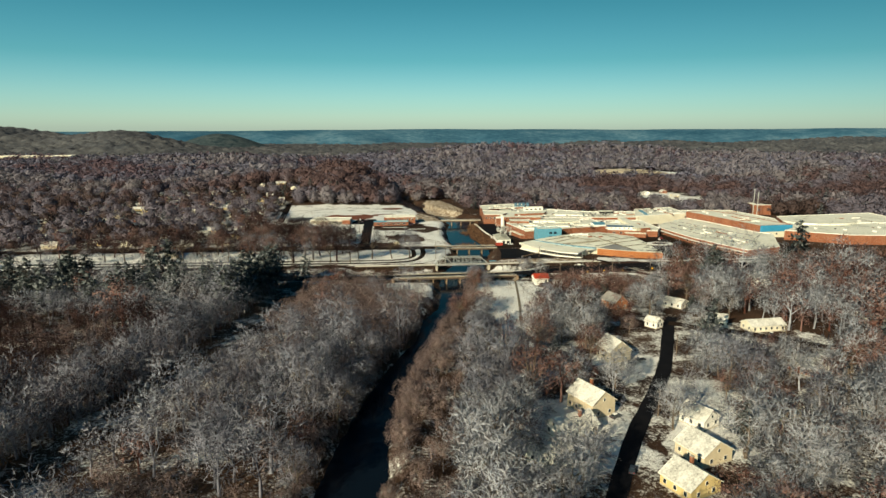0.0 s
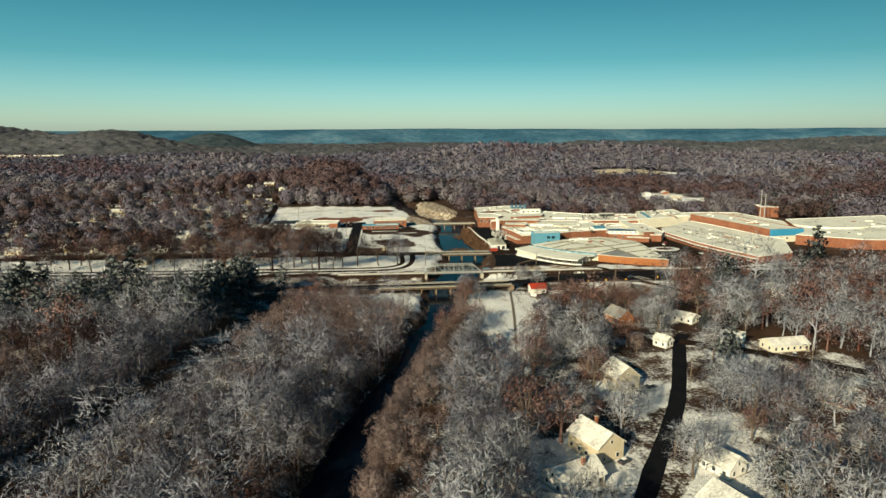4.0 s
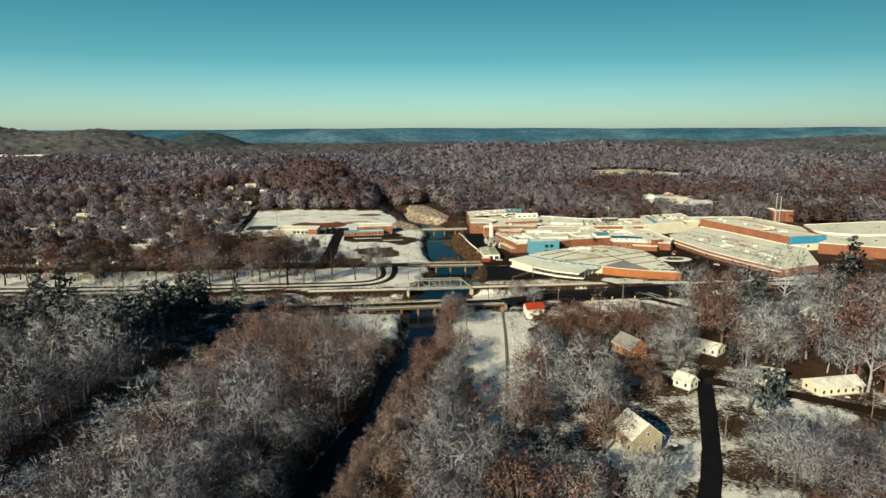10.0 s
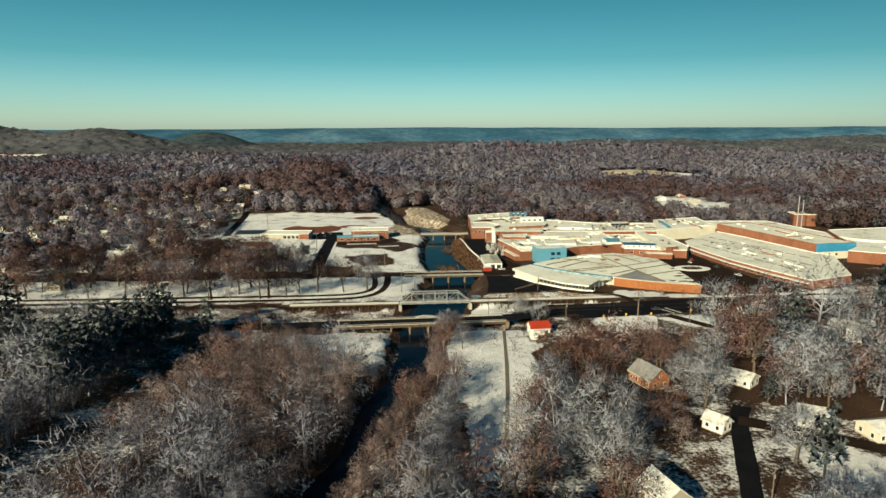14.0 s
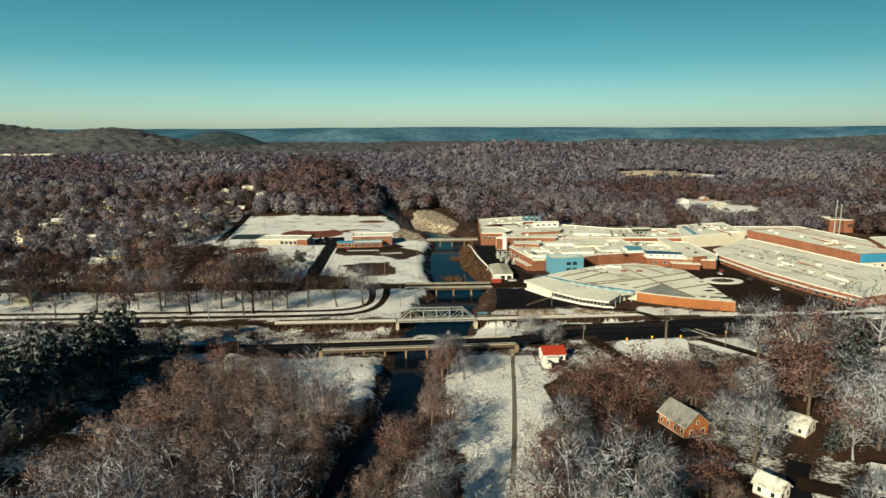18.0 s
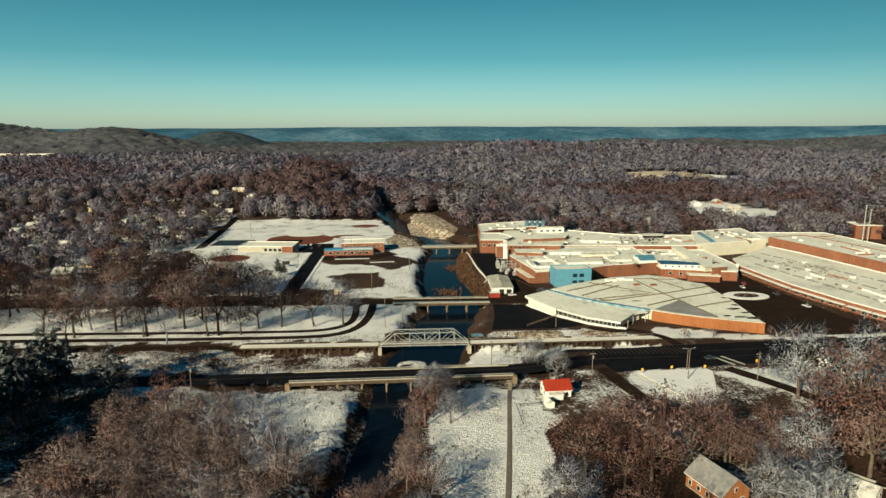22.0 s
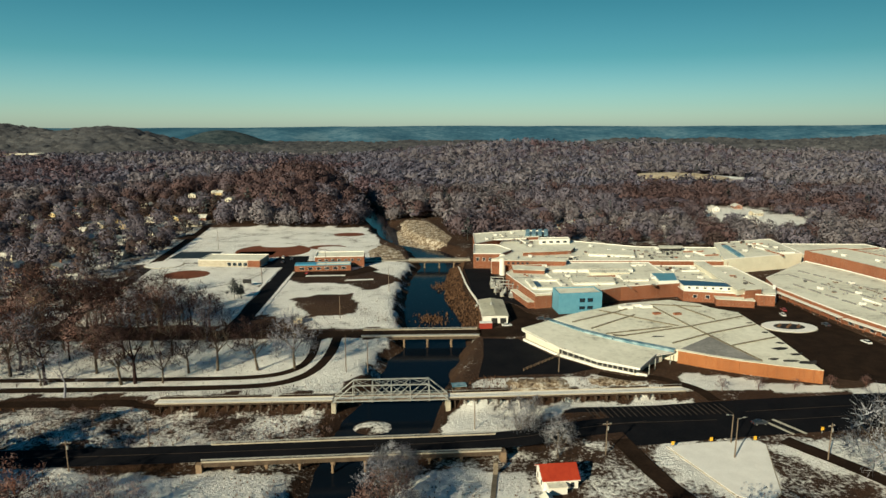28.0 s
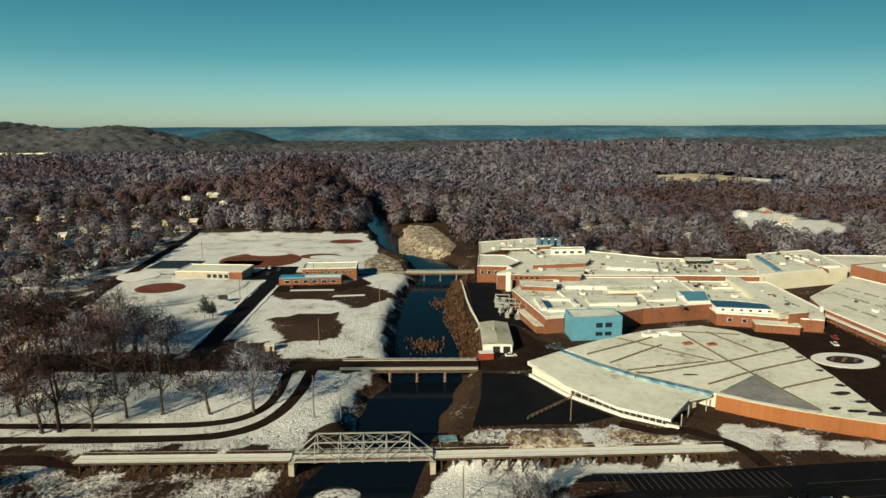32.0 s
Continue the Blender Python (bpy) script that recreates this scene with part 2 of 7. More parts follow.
M_BRICK = brick_material("red_brown_brick", (0.19, 0.062, 0.032), (0.30, 0.110, 0.058), (0.35, 0.28, 0.22))
M_ORANGE = brick_material("orange_brick", (0.27, 0.088, 0.030), (0.38, 0.135, 0.048), (0.45, 0.30, 0.18))

M_WATER, nt, b = material("dark_river_water", 0.12, 0, 0.5)
b.inputs["Base Color"].default_value = (0.004, 0.008, 0.015, 1)
b.inputs["IOR"].default_value = 1.12
bump(nt, b, noise_of(nt, 1.2, 4), 0.06, 0.1)

M_TWIG_GREY = twig_material("frosted_grey_twigs", (0.076, 0.074, 0.094), (0.164, 0.157, 0.188), (0.360, 0.383, 0.483), 0.37)
M_TWIG_MAUVE = twig_material("dark_mauve_twigs", (0.020, 0.011, 0.011), (0.045, 0.023, 0.023), (0.078, 0.048, 0.051), 0.12)
M_TWIG_BROWN = twig_material("brown_willow_twigs", (0.115, 0.081, 0.079), (0.264, 0.179, 0.162), (0.346, 0.292, 0.310), 0.26)
M_TWIG_SNOWY = twig_material("snow_laden_twigs", (0.097, 0.094, 0.106), (0.209, 0.201, 0.219), (0.498, 0.518, 0.594), 0.55)
M_RUSSET = twig_material("russet_oak_leaves", (0.070, 0.028, 0.022), (0.186, 0.076, 0.055), (0.372, 0.304, 0.309), 0.24)
M_EVERGREEN = twig_material("dark_evergreen_needles", (0.020, 0.029, 0.031), (0.056, 0.066, 0.066), (0.330, 0.355, 0.380), 0.22)
# far crowns: mostly bluer, flatter twig colours that carry some haze of distance
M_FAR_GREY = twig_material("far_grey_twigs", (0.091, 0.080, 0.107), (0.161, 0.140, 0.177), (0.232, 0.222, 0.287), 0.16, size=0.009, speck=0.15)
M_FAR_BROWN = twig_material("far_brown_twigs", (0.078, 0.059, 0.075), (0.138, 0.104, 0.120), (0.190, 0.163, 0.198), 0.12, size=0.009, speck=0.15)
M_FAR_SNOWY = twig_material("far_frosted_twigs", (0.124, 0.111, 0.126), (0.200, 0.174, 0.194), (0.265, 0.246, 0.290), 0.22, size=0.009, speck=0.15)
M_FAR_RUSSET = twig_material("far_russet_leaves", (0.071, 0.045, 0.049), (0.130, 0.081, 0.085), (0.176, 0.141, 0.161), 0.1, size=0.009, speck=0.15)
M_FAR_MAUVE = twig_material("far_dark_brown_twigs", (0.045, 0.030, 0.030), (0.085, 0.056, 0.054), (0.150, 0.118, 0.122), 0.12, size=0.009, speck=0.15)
# distant crowns: more haze put into the colour, bluer than the far ones
M_HAZE_GREY = twig_material("hazed_grey_twigs", (0.086, 0.080, 0.117), (0.148, 0.140, 0.191), (0.214, 0.221, 0.310), 0.16, size=0.009, speck=0.15)
M_HAZE_BROWN = twig_material("hazed_brown_twigs", (0.078, 0.066, 0.092), (0.138, 0.108, 0.143), (0.190, 0.174, 0.233), 0.12, size=0.009, speck=0.15)
M_HAZE_SNOWY = twig_material("hazed_frosted_twigs", (0.119, 0.107, 0.126), (0.185, 0.165, 0.196), (0.247, 0.236, 0.289), 0.22, size=0.009, speck=0.15)
M_HAZE_RUSSET = twig_material("hazed_russet_twigs", (0.073, 0.049, 0.064), (0.137, 0.090, 0.109), (0.182, 0.156, 0.202), 0.1, size=0.009, speck=0.15)
M_BARK = up_snow("frosted_grey_brown_bark", (0.060, 0.046, 0.036), (0.17, 0.135, 0.105), 1.2, 0.5, (0.62, 0.62, 0.62), 0.95, 1.5)
# lone hill and far ridge: haze of distance is mixed into their blues
M_CONE, nt, b = material("hazed_wooded_hill", 1.0, 0, 0.0)
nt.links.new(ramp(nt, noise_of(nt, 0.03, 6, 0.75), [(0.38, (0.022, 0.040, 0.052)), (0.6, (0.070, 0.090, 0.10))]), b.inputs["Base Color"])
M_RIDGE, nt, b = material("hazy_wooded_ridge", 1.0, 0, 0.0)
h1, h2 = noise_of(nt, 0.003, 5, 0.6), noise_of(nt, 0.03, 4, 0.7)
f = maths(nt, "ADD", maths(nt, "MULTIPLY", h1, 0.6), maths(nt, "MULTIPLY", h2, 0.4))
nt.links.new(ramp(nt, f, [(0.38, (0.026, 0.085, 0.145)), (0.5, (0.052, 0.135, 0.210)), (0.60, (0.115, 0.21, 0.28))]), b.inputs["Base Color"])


# ---------------------------------------------------------------- helpers for meshes and things
def part(name, bm, mat, parent=None, label=""):
    """Links a bmesh as one mesh object, under a thing or a part."""
    me = bpy.data.meshes.new(name)
    bm.to_mesh(me)
    bm.free()
    if mat:
        me.materials.append(mat)
    ob = new(name, me)
    ob.parent = parent
    if label:
        ob["label"] = label
    return ob


def thing(name, label, category, at=(0, 0, 0), turn=0.0, group="", kind=""):
    ob = new(name)
    ob.empty_display_size = 0.5
    ob.matrix_basis = pose(*at, 0, 0, turn)
    return tagged(ob, label, category, group, kind)


def add_box(bm, c, s, rot=0.0):
    """An upright box with its base centre at c."""
    m = Matrix.Translation((c[0], c[1], c[2] + s[2] / 2)) @ Matrix.Rotation(radians(rot), 4, "Z") @ Matrix.Diagonal((*s, 1))
    bmesh.ops.create_cube(bm, size=1, matrix=m)
    return bm


def box(c, s, rot=0.0):
    return add_box(bmesh.new(), c, s, rot)


def beam(p, q, w, h=None, bm=None):
    """A square bar from p to q."""
    bm = bm or bmesh.new()
    p, q = Vector(p), Vector(q)
    m = Matrix.Translation((p + q) / 2) @ (q - p).to_track_quat("Z", "X").to_matrix().to_4x4() @ Matrix.Diagonal((w, h or w, (q - p).length, 1))
    bmesh.ops.create_cube(bm, size=1, matrix=m)
    return bm


def rod(p, q, r0, r1=None, n=8, bm=None):
    bm = bm or bmesh.new()
    p, q = Vector(p), Vector(q)
    m = Matrix.Translation((p + q) / 2) @ (q - p).to_track_quat("Z", "X").to_matrix().to_4x4()
    bmesh.ops.create_cone(bm, cap_ends=True, segments=n, radius1=r0, radius2=r1 if r1 is not None else r0, depth=(q - p).length, matrix=m)
    return bm


def prism(poly, z0, z1, bm=None):
    """An upright prism over a plan polygon; z1 may be a function of x, y."""
    bm = bm or bmesh.new()
    top = z1 if callable(z1) else (lambda x, y: z1)
    area = sum(a[0] * b[1] - b[0] * a[1] for a, b in zip(poly, poly[1:] + poly[:1]))
    if area < 0:
        poly = poly[::-1]
    lo = [bm.verts.new((x, y, z0)) for x, y in poly]
    hi = [bm.verts.new((x, y, top(x, y))) for x, y in poly]
    k = len(poly)
    for i in range(k):
        bm.faces.new((lo[i], lo[(i + 1) % k], hi[(i + 1) % k], hi[i]))
    bm.faces.new(hi)
    bm.faces.new(lo[::-1])
    return bm


def np_mesh(name, verts, tris, mat, cls=None):
    me = bpy.data.meshes.new(name)
    me.vertices.add(len(verts))
    me.vertices.foreach_set("co", np.ascontiguousarray(verts, dtype=np.float32).ravel())
    k = tris.shape[1]
    me.loops.add(tris.size)
    me.polygons.add(len(tris))
    me.loops.foreach_set("vertex_index", np.ascontiguousarray(tris, dtype=np.int32).ravel())
    me.polygons.foreach_set("loop_start", np.arange(0, tris.size, k, dtype=np.int32))
    me.update(calc_edges=True)
    me.validate()
    if mat:
        me.materials.append(mat)
    return me


def inside(poly, x, y):
    """Which of the places x, y lie in a plan polygon."""
    r = np.zeros(np.shape(x), bool)
    for (x1, y1), (x2, y2) in zip(poly, poly[1:] + poly[:1]):
        if y1 != y2:
            r ^= ((y1 > y) != (y2 > y)) & (x < (x2 - x1) * (y - y1) / (y2 - y1) + x1)
    return r


def off_line(line, x, y):
    """Distance from a plan polyline."""
    d = np.full(np.shape(x), 1e9)
    for (x1, y1), (x2, y2) in zip(line, line[1:]):
        dx, dy = x2 - x1, y2 - y1
        s = np.clip(((x - x1) * dx + (y - y1) * dy) / (dx * dx + dy * dy), 0, 1)
        d = np.minimum(d, np.hypot(x - x1 - s * dx, y - y1 - s * dy))
    return d


def step(a, b, x):
    s = np.clip((x - a) / (b - a), 0, 1)
    return s * s * (3 - 2 * s)


def wave(x, y, size, seed=0.0):
    """Cheap rolling noise, about -1 to 1."""
    a, b = x / size + seed, y / size - seed
    return (np.sin(a * 1.7 + 1.3 * np.sin(b * 1.1 + seed)) + np.sin(b * 1.9 + 1.7 * np.sin(a * 0.8)) + np.sin((a + b) * 1.27 + seed * 3)) / 3

# ---------------------------------------------------------------- the lie of the land
RIVER_V = (-620, -400, -342, -311, -280, -248, -217, -186, -165, -138, -115, -90, -70, -48, -36, -23, -8, 14, 42, 71, 113, 160, 178, 205, 240, 284, 318, 340, 420, 500, 680, 850, 1050)
RIVER_L = (-130, -94, -82, -77, -70, -60, -49, -44, -35, -31, -30, -28, -24, -15, -15, -14, -8, -5, -8, -8, -6, 1, -2, -6, -23, -37, -40, -48, -64, -82, -126, -168, -236)
RIVER_R = (-104, -72, -63, -62, -56, -48, -39, -31, -20, -19, -9, 1, 6, 9, 11, 15, 18, 23, 21, 16, 17.5, 24, 30, 20, -4, -18, -22, -30, -42, -54, -96, -136, -206)
WATER_Z = -5.0
HILLS = ((-124, 440, 60, 105, 28), (-235, 480, 110, 90, 15), (-330, 700, 160, 130, 12), (210, 1320, 300, 170, 34), (640, 1560, 300, 190, 34), (780, 600, 200, 150, 20), (-420, 980, 200, 110, 16), (60, 860, 190, 90, 12), (1000, 1900, 520, 380, 30), (-1045, 1960, 215, 260, 68), (-1580, 2050, 320, 420, 84),
         (2100, 2300, 600, 400, 42), (-2600, 2300, 800, 700, 55), (420, 1000, 160, 120, 10), (425, 745, 120, 75, 15), (-520, 1250, 260, 200, 12))



def river_off(x, y):
    """Metres from the water's edge, negative on the water."""
    l, r = np.interp(y, RIVER_V, RIVER_L), np.interp(y, RIVER_V, RIVER_R)
    d = np.abs(x - (l + r) / 2) - (r - l) / 2
    return np.where((y > 1050) | (y < -620), 1e3, d)


def land(x, y):
    x, y = np.asarray(x, float), np.asarray(y, float)
    d = river_off(x, y) + 0.9 * wave(x, y, 5.0) + 0.5 * wave(x, y, 2.2, 2.0)
    z = np.where(d < 0, WATER_Z - 0.25 + np.maximum(d, -6) * 0.2, WATER_Z + 5.0 * step(0, 8.5, d) + 0.2 * np.minimum(d, 1))
    z = np.where(d >= 8.5, 0.0 + 0.0 * z, np.minimum(z, 0.0))
    low = step(-132, -100, y) * (1 - step(-73, -64, y)) * step(-98, -84, x) * (1 - step(34, 50, x))
    z = np.maximum(z - 3.3 * low, np.minimum(z, WATER_Z + 0.9 + 0.12 * np.minimum(d, 8)))
    dip = step(-77, -73.5, y) * (1 - step(-65.5, -62.5, y)) * step(20, 32, x) * (1 - step(84, 95, x))
    z = z - 2.3 * dip
    isl = np.hypot((x + 15.5) / 7.5, (y + 79) / 6.0)
    z = np.maximum(z, WATER_Z + 1.0 - 1.4 * isl ** 2)
    far = step(330, 900, np.hypot(x, y - 60))
    z = z + far * step(2, 26, d) * (2.5 * wave(x, y, 90.0, 1.0) + 4 * wave(x, y, 260.0, 4.0))
    away = step(260, 430, np.hypot(x, y))
    dry = step(2, 26, d)
    for hx, hy, sx_, sy_, hh in HILLS:
        z = z + away * (dry if hy < 900 else 1.0) * hh * np.exp(-((x - hx) / sx_) ** 2 - ((y - hy) / sy_) ** 2)
    return z


def flat_z(x, y):
    return float(land(x, y))


# roads as plan lines with their width
ROADS = {
    "cross_road": ([(-460, 2), (-150, 0.8), (-60, 0), (46, 0), (60, -4)], 9.0, M_ROADBROWN),
    "bridge_road": ([(-420, -104), (-118, -104.5), (-60, -102.6), (23, -99), (46, -92), (70, -88)], 9.5, M_ASPHALT),
    "main_road": ([(60, -91), (100, -86), (150, -82), (260, -76), (420, -66)], 24.0, M_ASPHALT),
    "park_road": ([(-84, 4), (-84.3, 70), (-85, 140)], 8.5, M_ASPHALT),
    "town_road": ([(-163, 4), (-170, 79), (-175.5, 131), (-183, 210), (-192, 305)], 7.0, M_ROADBROWN),
    "park_lane": ([(-36, -3), (-36, -25), (-40, -44), (-48, -53.5), (-61, -57), (-120, -57.5), (-330, -55)], 4.0, M_ROADBROWN),
    "inner_lane": ([(-44.5, -4), (-43, -29), (-46.5, -41), (-55, -47.3), (-72, -49), (-120, -48.5), (-330, -46)], 3.4, M_ROADBROWN),
}
ROADS.update({
    "mill_road": ([(-46, 154), (-20, 155), (34, 154)], 5.0, M_CONCRETE),
    "house_street": ([(-28, -420), (10, -341), (39, -296), (52, -274), (73, -229), (80, -214), (86, -206)], 5.6, M_ASPHALT),
    "side_street": ([(79, -216), (103, -230), (126, -249), (200, -312)], 7.0, M_ROADBROWN),
    "fork_road": ([(106, -101), (112, -110), (119, -121), (125, -134), (134, -149), (156, -166), (210, -190)], 5.5, M_ROADBROWN),
    "drive": ([(58, -99), (62, -120), (66, -132)], 5.5, M_ROADBROWN),
    "hall_drive": ([(98, -74), (97, -65), (91, -58.5), (84, -52.5), (77, -55.5), (66, -49)], 4.2, M_ROADBROWN),
    "river_path": ([(20.5, -110), (17.5, -128), (14, -153), (8, -190), (0, -232), (-6, -262)], 1.3, M_TRACK),
})
OPEN_SNOW = [
    [(-118, -110), (-31, -109), (-30, -150), (-40, -166), (-58, -168), (-76, -134), (-104, -124)],
    [(-6, -111), (26, -111), (32, -150), (24, -172), (10, -208), (3, -244), (-12, -246), (-7, -198), (-10, -165)],
    [(-360, -62), (-30, -62), (-16, -40), (-10, -6), (-360, -5)],
    [(-178, 8), (-90, 8), (-90, 150), (-178, 150)],
    [(-190, 150), (-30, 160), (-32, 240), (-50, 300), (-190, 300)],
    [(-78, 8), (-8, 8), (-10, 66), (-30, 66), (-44, 32)],
]
OPEN_SNOW += [
    [(-24, 74), (-8, 74), (-2, 150), (-26, 150)],
    [(-250, -96), (-30, -96), (-30, -72), (-250, -72)],
    [(8, -95), (30, -95), (30, -72), (8, -72)],
    [(66, -102), (100, -100), (88, -133), (74, -131)],
    [(100, -104), (160, -98), (190, -120), (150, -120), (124, -132), (112, -118), (100, -106)],
    [(92, -64), (150, -70), (260, -60), (260, -52), (140, -64), (98, -48)],
]
OPEN_SNOW += [
    [(18, -60), (90, -61), (70, -52), (22, -52)],
    [(-20, -352), (20, -352), (20, -300), (-20, -300)],
    [(22, -345), (50, -345), (64, -290), (48, -290)],
    [(86, -228), (112, -262), (92, -262), (78, -238)],
    [(34, -292), (58, -262), (30, -252), (22, -270)],
    [(300, 250), (380, 300), (370, 420), (310, 440), (280, 300)],
]
OPEN_SNOW += [
    [(340, 720), (550, 690), (560, 770), (345, 800)],
    [(-21, -84), (-9, -84), (-9, -74), (-21, -74)],
    [(-131, -127), (-146, -205), (-156, -258), (-164, -293), (-171, -322), (-194, -400), (-170, -400), (-152, -331), (-142, -300), (-133, -262), (-124, -220), (-117, -187), (-100, -118)],
]
OPEN_SNOW.append([(85, -234), (104, -237), (116, -252), (100, -270), (84, -266)])
OPEN_SNOW.append([(14, -78), (92, -78), (92, -70), (40, -66), (14, -68)])
OPEN_SNOW.append([(-79.5, 8), (-8, 8), (-8, 150), (-30, 150), (-79.5, 120)])
BARE_SOIL = [
    [(-78, 128), (-34, 130), (-12, 104), (-24, 78), (-38, 82), (-44, 92), (-74, 94)],
    [(-68, 62), (-37, 70), (-31, 31), (-53, 25), (-64, 44)],
    [(-79, 8), (-79, 27), (-60, 29), (-54, 17), (-50, 8)],
    [(16, 40), (27, 45), (26, 100), (25, 145), (18, 145)],
    [(-330, 4), (-92, 4), (-92, 14), (-330, 14)],
    [(24, -150), (40, -135), (70, -170), (60, -205), (32, -200)],
    [(98, -140), (140, -130), (160, -190), (104, -200)],
    [(85, -196), (140, -238), (180, -270), (180, -200), (110, -170)],
]


def snow_cover(x, y):
    jx, jy = x + 3.0 * wave(x, y, 7.0, 5.0), y + 3.0 * wave(x, y, 6.0, 9.0)
    s = np.where((x > -10) & (y < -98), 0.43, np.where(y < -98, 0.36, 0.24)) * np.ones(np.shape(x))
    s = np.where(np.hypot(x, y) > 420, 0.10, s)
    s = np.where(inside([(-470, 8), (-180, 8), (-195, 330), (-470, 380)], jx, jy), 0.48, s)
    s = np.where(inside([(90, 212), (420, 190), (420, 450), (90, 450)], jx, jy), 0.42, s)
    for i, p in enumerate(OPEN_SNOW):
        # 20, the clearing: snow thinned so dark ground stands in for its shade
        s = np.where(inside(p, jx, jy), 0.66 if 12 < i < 17 or i == 10 else 0.52 if i == 7 else 0.36 if i == 20 else 0.71 if i in (3, 4, 5) or i > 20 else 0.80, s)
    for i_, p in enumerate(BARE_SOIL):
        s = np.where(inside(p, jx, jy), np.where(i_ < 3, 0.22, 0.15), s)
    d = river_off(x, y)
    s = np.where((d < 5) & (d > -3), np.minimum(s, 0.34), s)
    s = np.where((x > 5) & (y > 18) & (y < 150) & (d < 7), 0.0, s)
    s = np.where(np.hypot(jx + 15.5 + 2.0 * wave(x, y, 2.1, 3.0), (jy + 79) * 1.3) < 6.5, 0.56, s)
    return s


def lines(lo, hi, inner_lo, inner_hi, fine, grow):
    out, p, s = [inner_lo], inner_lo, fine
    while p > lo:
        s *= grow
        p -= s
        out.append(p)
    out = out[::-1]
    p = inner_lo
    while p < inner_hi:
        p += fine
        out.append(p)
    s = fine
    while p < hi:
        s *= grow
        p += s
        out.append(p)
    return np.array(out)


gx, gy = lines(-4200, 4200, -130, 140, 2.3, 1.07), lines(-2500, 4100, -350, 225, 2.6, 1.065)
X, Y = np.meshgrid(gx, gy)
verts = np.stack([X, Y, land(X, Y)], -1).reshape(-1, 3)
nx, ny = len(gx), len(gy)
ii = (np.arange(ny - 1)[:, None] * nx + np.arange(nx - 1)[None]).ravel()
me = np_mesh("ground", verts, np.stack([ii, ii + 1, ii + nx + 1, ii + nx], -1), M_GROUND)
cover = me.attributes.new("snow_cover", "FLOAT", "POINT")
cover.data.foreach_set("value", snow_cover(X, Y).ravel().astype(np.float32))
me.polygons.foreach_set("use_smooth", np.ones(len(me.polygons), bool))
tagged(new("ground", me), "wide snow-dusted ground with brown soil and leaf litter", "ground", kind="structure")

# river
vv = np.arange(-620, 1050.1, 6.0)
rl, rr = np.interp(vv, RIVER_V, RIVER_L) - 4, np.interp(vv, RIVER_V, RIVER_R) + 4
rv = np.concatenate([np.stack([rl, vv, 0 * vv + WATER_Z], -1), np.stack([rr, vv, 0 * vv + WATER_Z], -1)])
k = len(vv)
i0 = np.arange(k - 1)
tagged(new("water", np_mesh("water", rv, np.stack([i0, i0 + k, i0 + k + 1, i0 + 1], -1), M_WATER)), "dark still river water between brushy banks", "water", kind="structure")


# far wooded ridge, with folds and a nearly level crest
def ridge_crest(a):
    return 83 + 5 * np.sin(a * 2.4 + 0.6) + 3.0 * np.sin(a * 9.0 + 1) + 1.2 * np.sin(a * 31) + 6 * step(0.1, 0.7, a) - 5 * step(0.15, 0.6, -a)


aa, uu = np.linspace(-1.15, 1.15, 460), np.linspace(0, 1, 22)
AA, UU = np.meshgrid(aa, uu)
RR = 3350 + UU * 850 + 90 * np.sin(AA * 23) * (1 - UU) + 60 * np.sin(AA * 51 + 2) * (1 - UU)
ZZ = ridge_crest(AA) * np.sin(np.clip(UU * 1.18, 0, 1) * np.pi / 2) ** 1.5 + 7 * np.sin(AA * 57 + 3 * UU) * UU * (1 - UU) + 2
rvt = np.stack([RR * np.sin(AA), -300 + RR * np.cos(AA), ZZ], -1).reshape(-1, 3)
na = len(aa)
ii = (np.arange(len(uu) - 1)[:, None] * na + np.arange(na - 1)[None]).ravel()
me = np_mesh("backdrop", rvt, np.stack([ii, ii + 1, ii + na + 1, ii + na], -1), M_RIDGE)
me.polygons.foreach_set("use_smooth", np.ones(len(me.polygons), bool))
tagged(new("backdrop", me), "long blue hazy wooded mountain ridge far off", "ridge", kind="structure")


# a lone hazy cone before the ridge
cu, cv = np.meshgrid(np.linspace(-420, 420, 41), np.linspace(-420, 420, 41))
cz = 80 * np.exp(-(np.hypot(cu, cv * 0.8) / 190) ** 2) + 3 * wave(cu, cv, 60.0, 2.0) - 6
ii = (np.arange(40)[:, None] * 41 + np.arange(40)[None]).ravel()
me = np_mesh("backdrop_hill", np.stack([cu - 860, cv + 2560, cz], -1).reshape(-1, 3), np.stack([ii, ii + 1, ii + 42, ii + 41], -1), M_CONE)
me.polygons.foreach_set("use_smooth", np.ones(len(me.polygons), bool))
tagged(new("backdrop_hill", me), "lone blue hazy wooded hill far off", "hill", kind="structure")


def densify(line, gap=4.0):
    out = []
    for (x1, y1), (x2, y2) in zip(line, line[1:]):
        n = max(1, int(math.hypot(x2 - x1, y2 - y1) / gap))
        out += [(x1 + (x2 - x1) * i / n, y1 + (y2 - y1) * i / n) for i in range(n)]
    return out + [line[-1]]


def rounded(line, times=2):
    for _ in range(times):
        out = [line[0]]
        for (x1, y1), (x2, y2) in zip(line, line[1:]):
            out += [(0.75 * x1 + 0.25 * x2, 0.75 * y1 + 0.25 * y2), (0.25 * x1 + 0.75 * x2, 0.25 * y1 + 0.75 * y2)]
        line = out + [line[-1]]
    return line


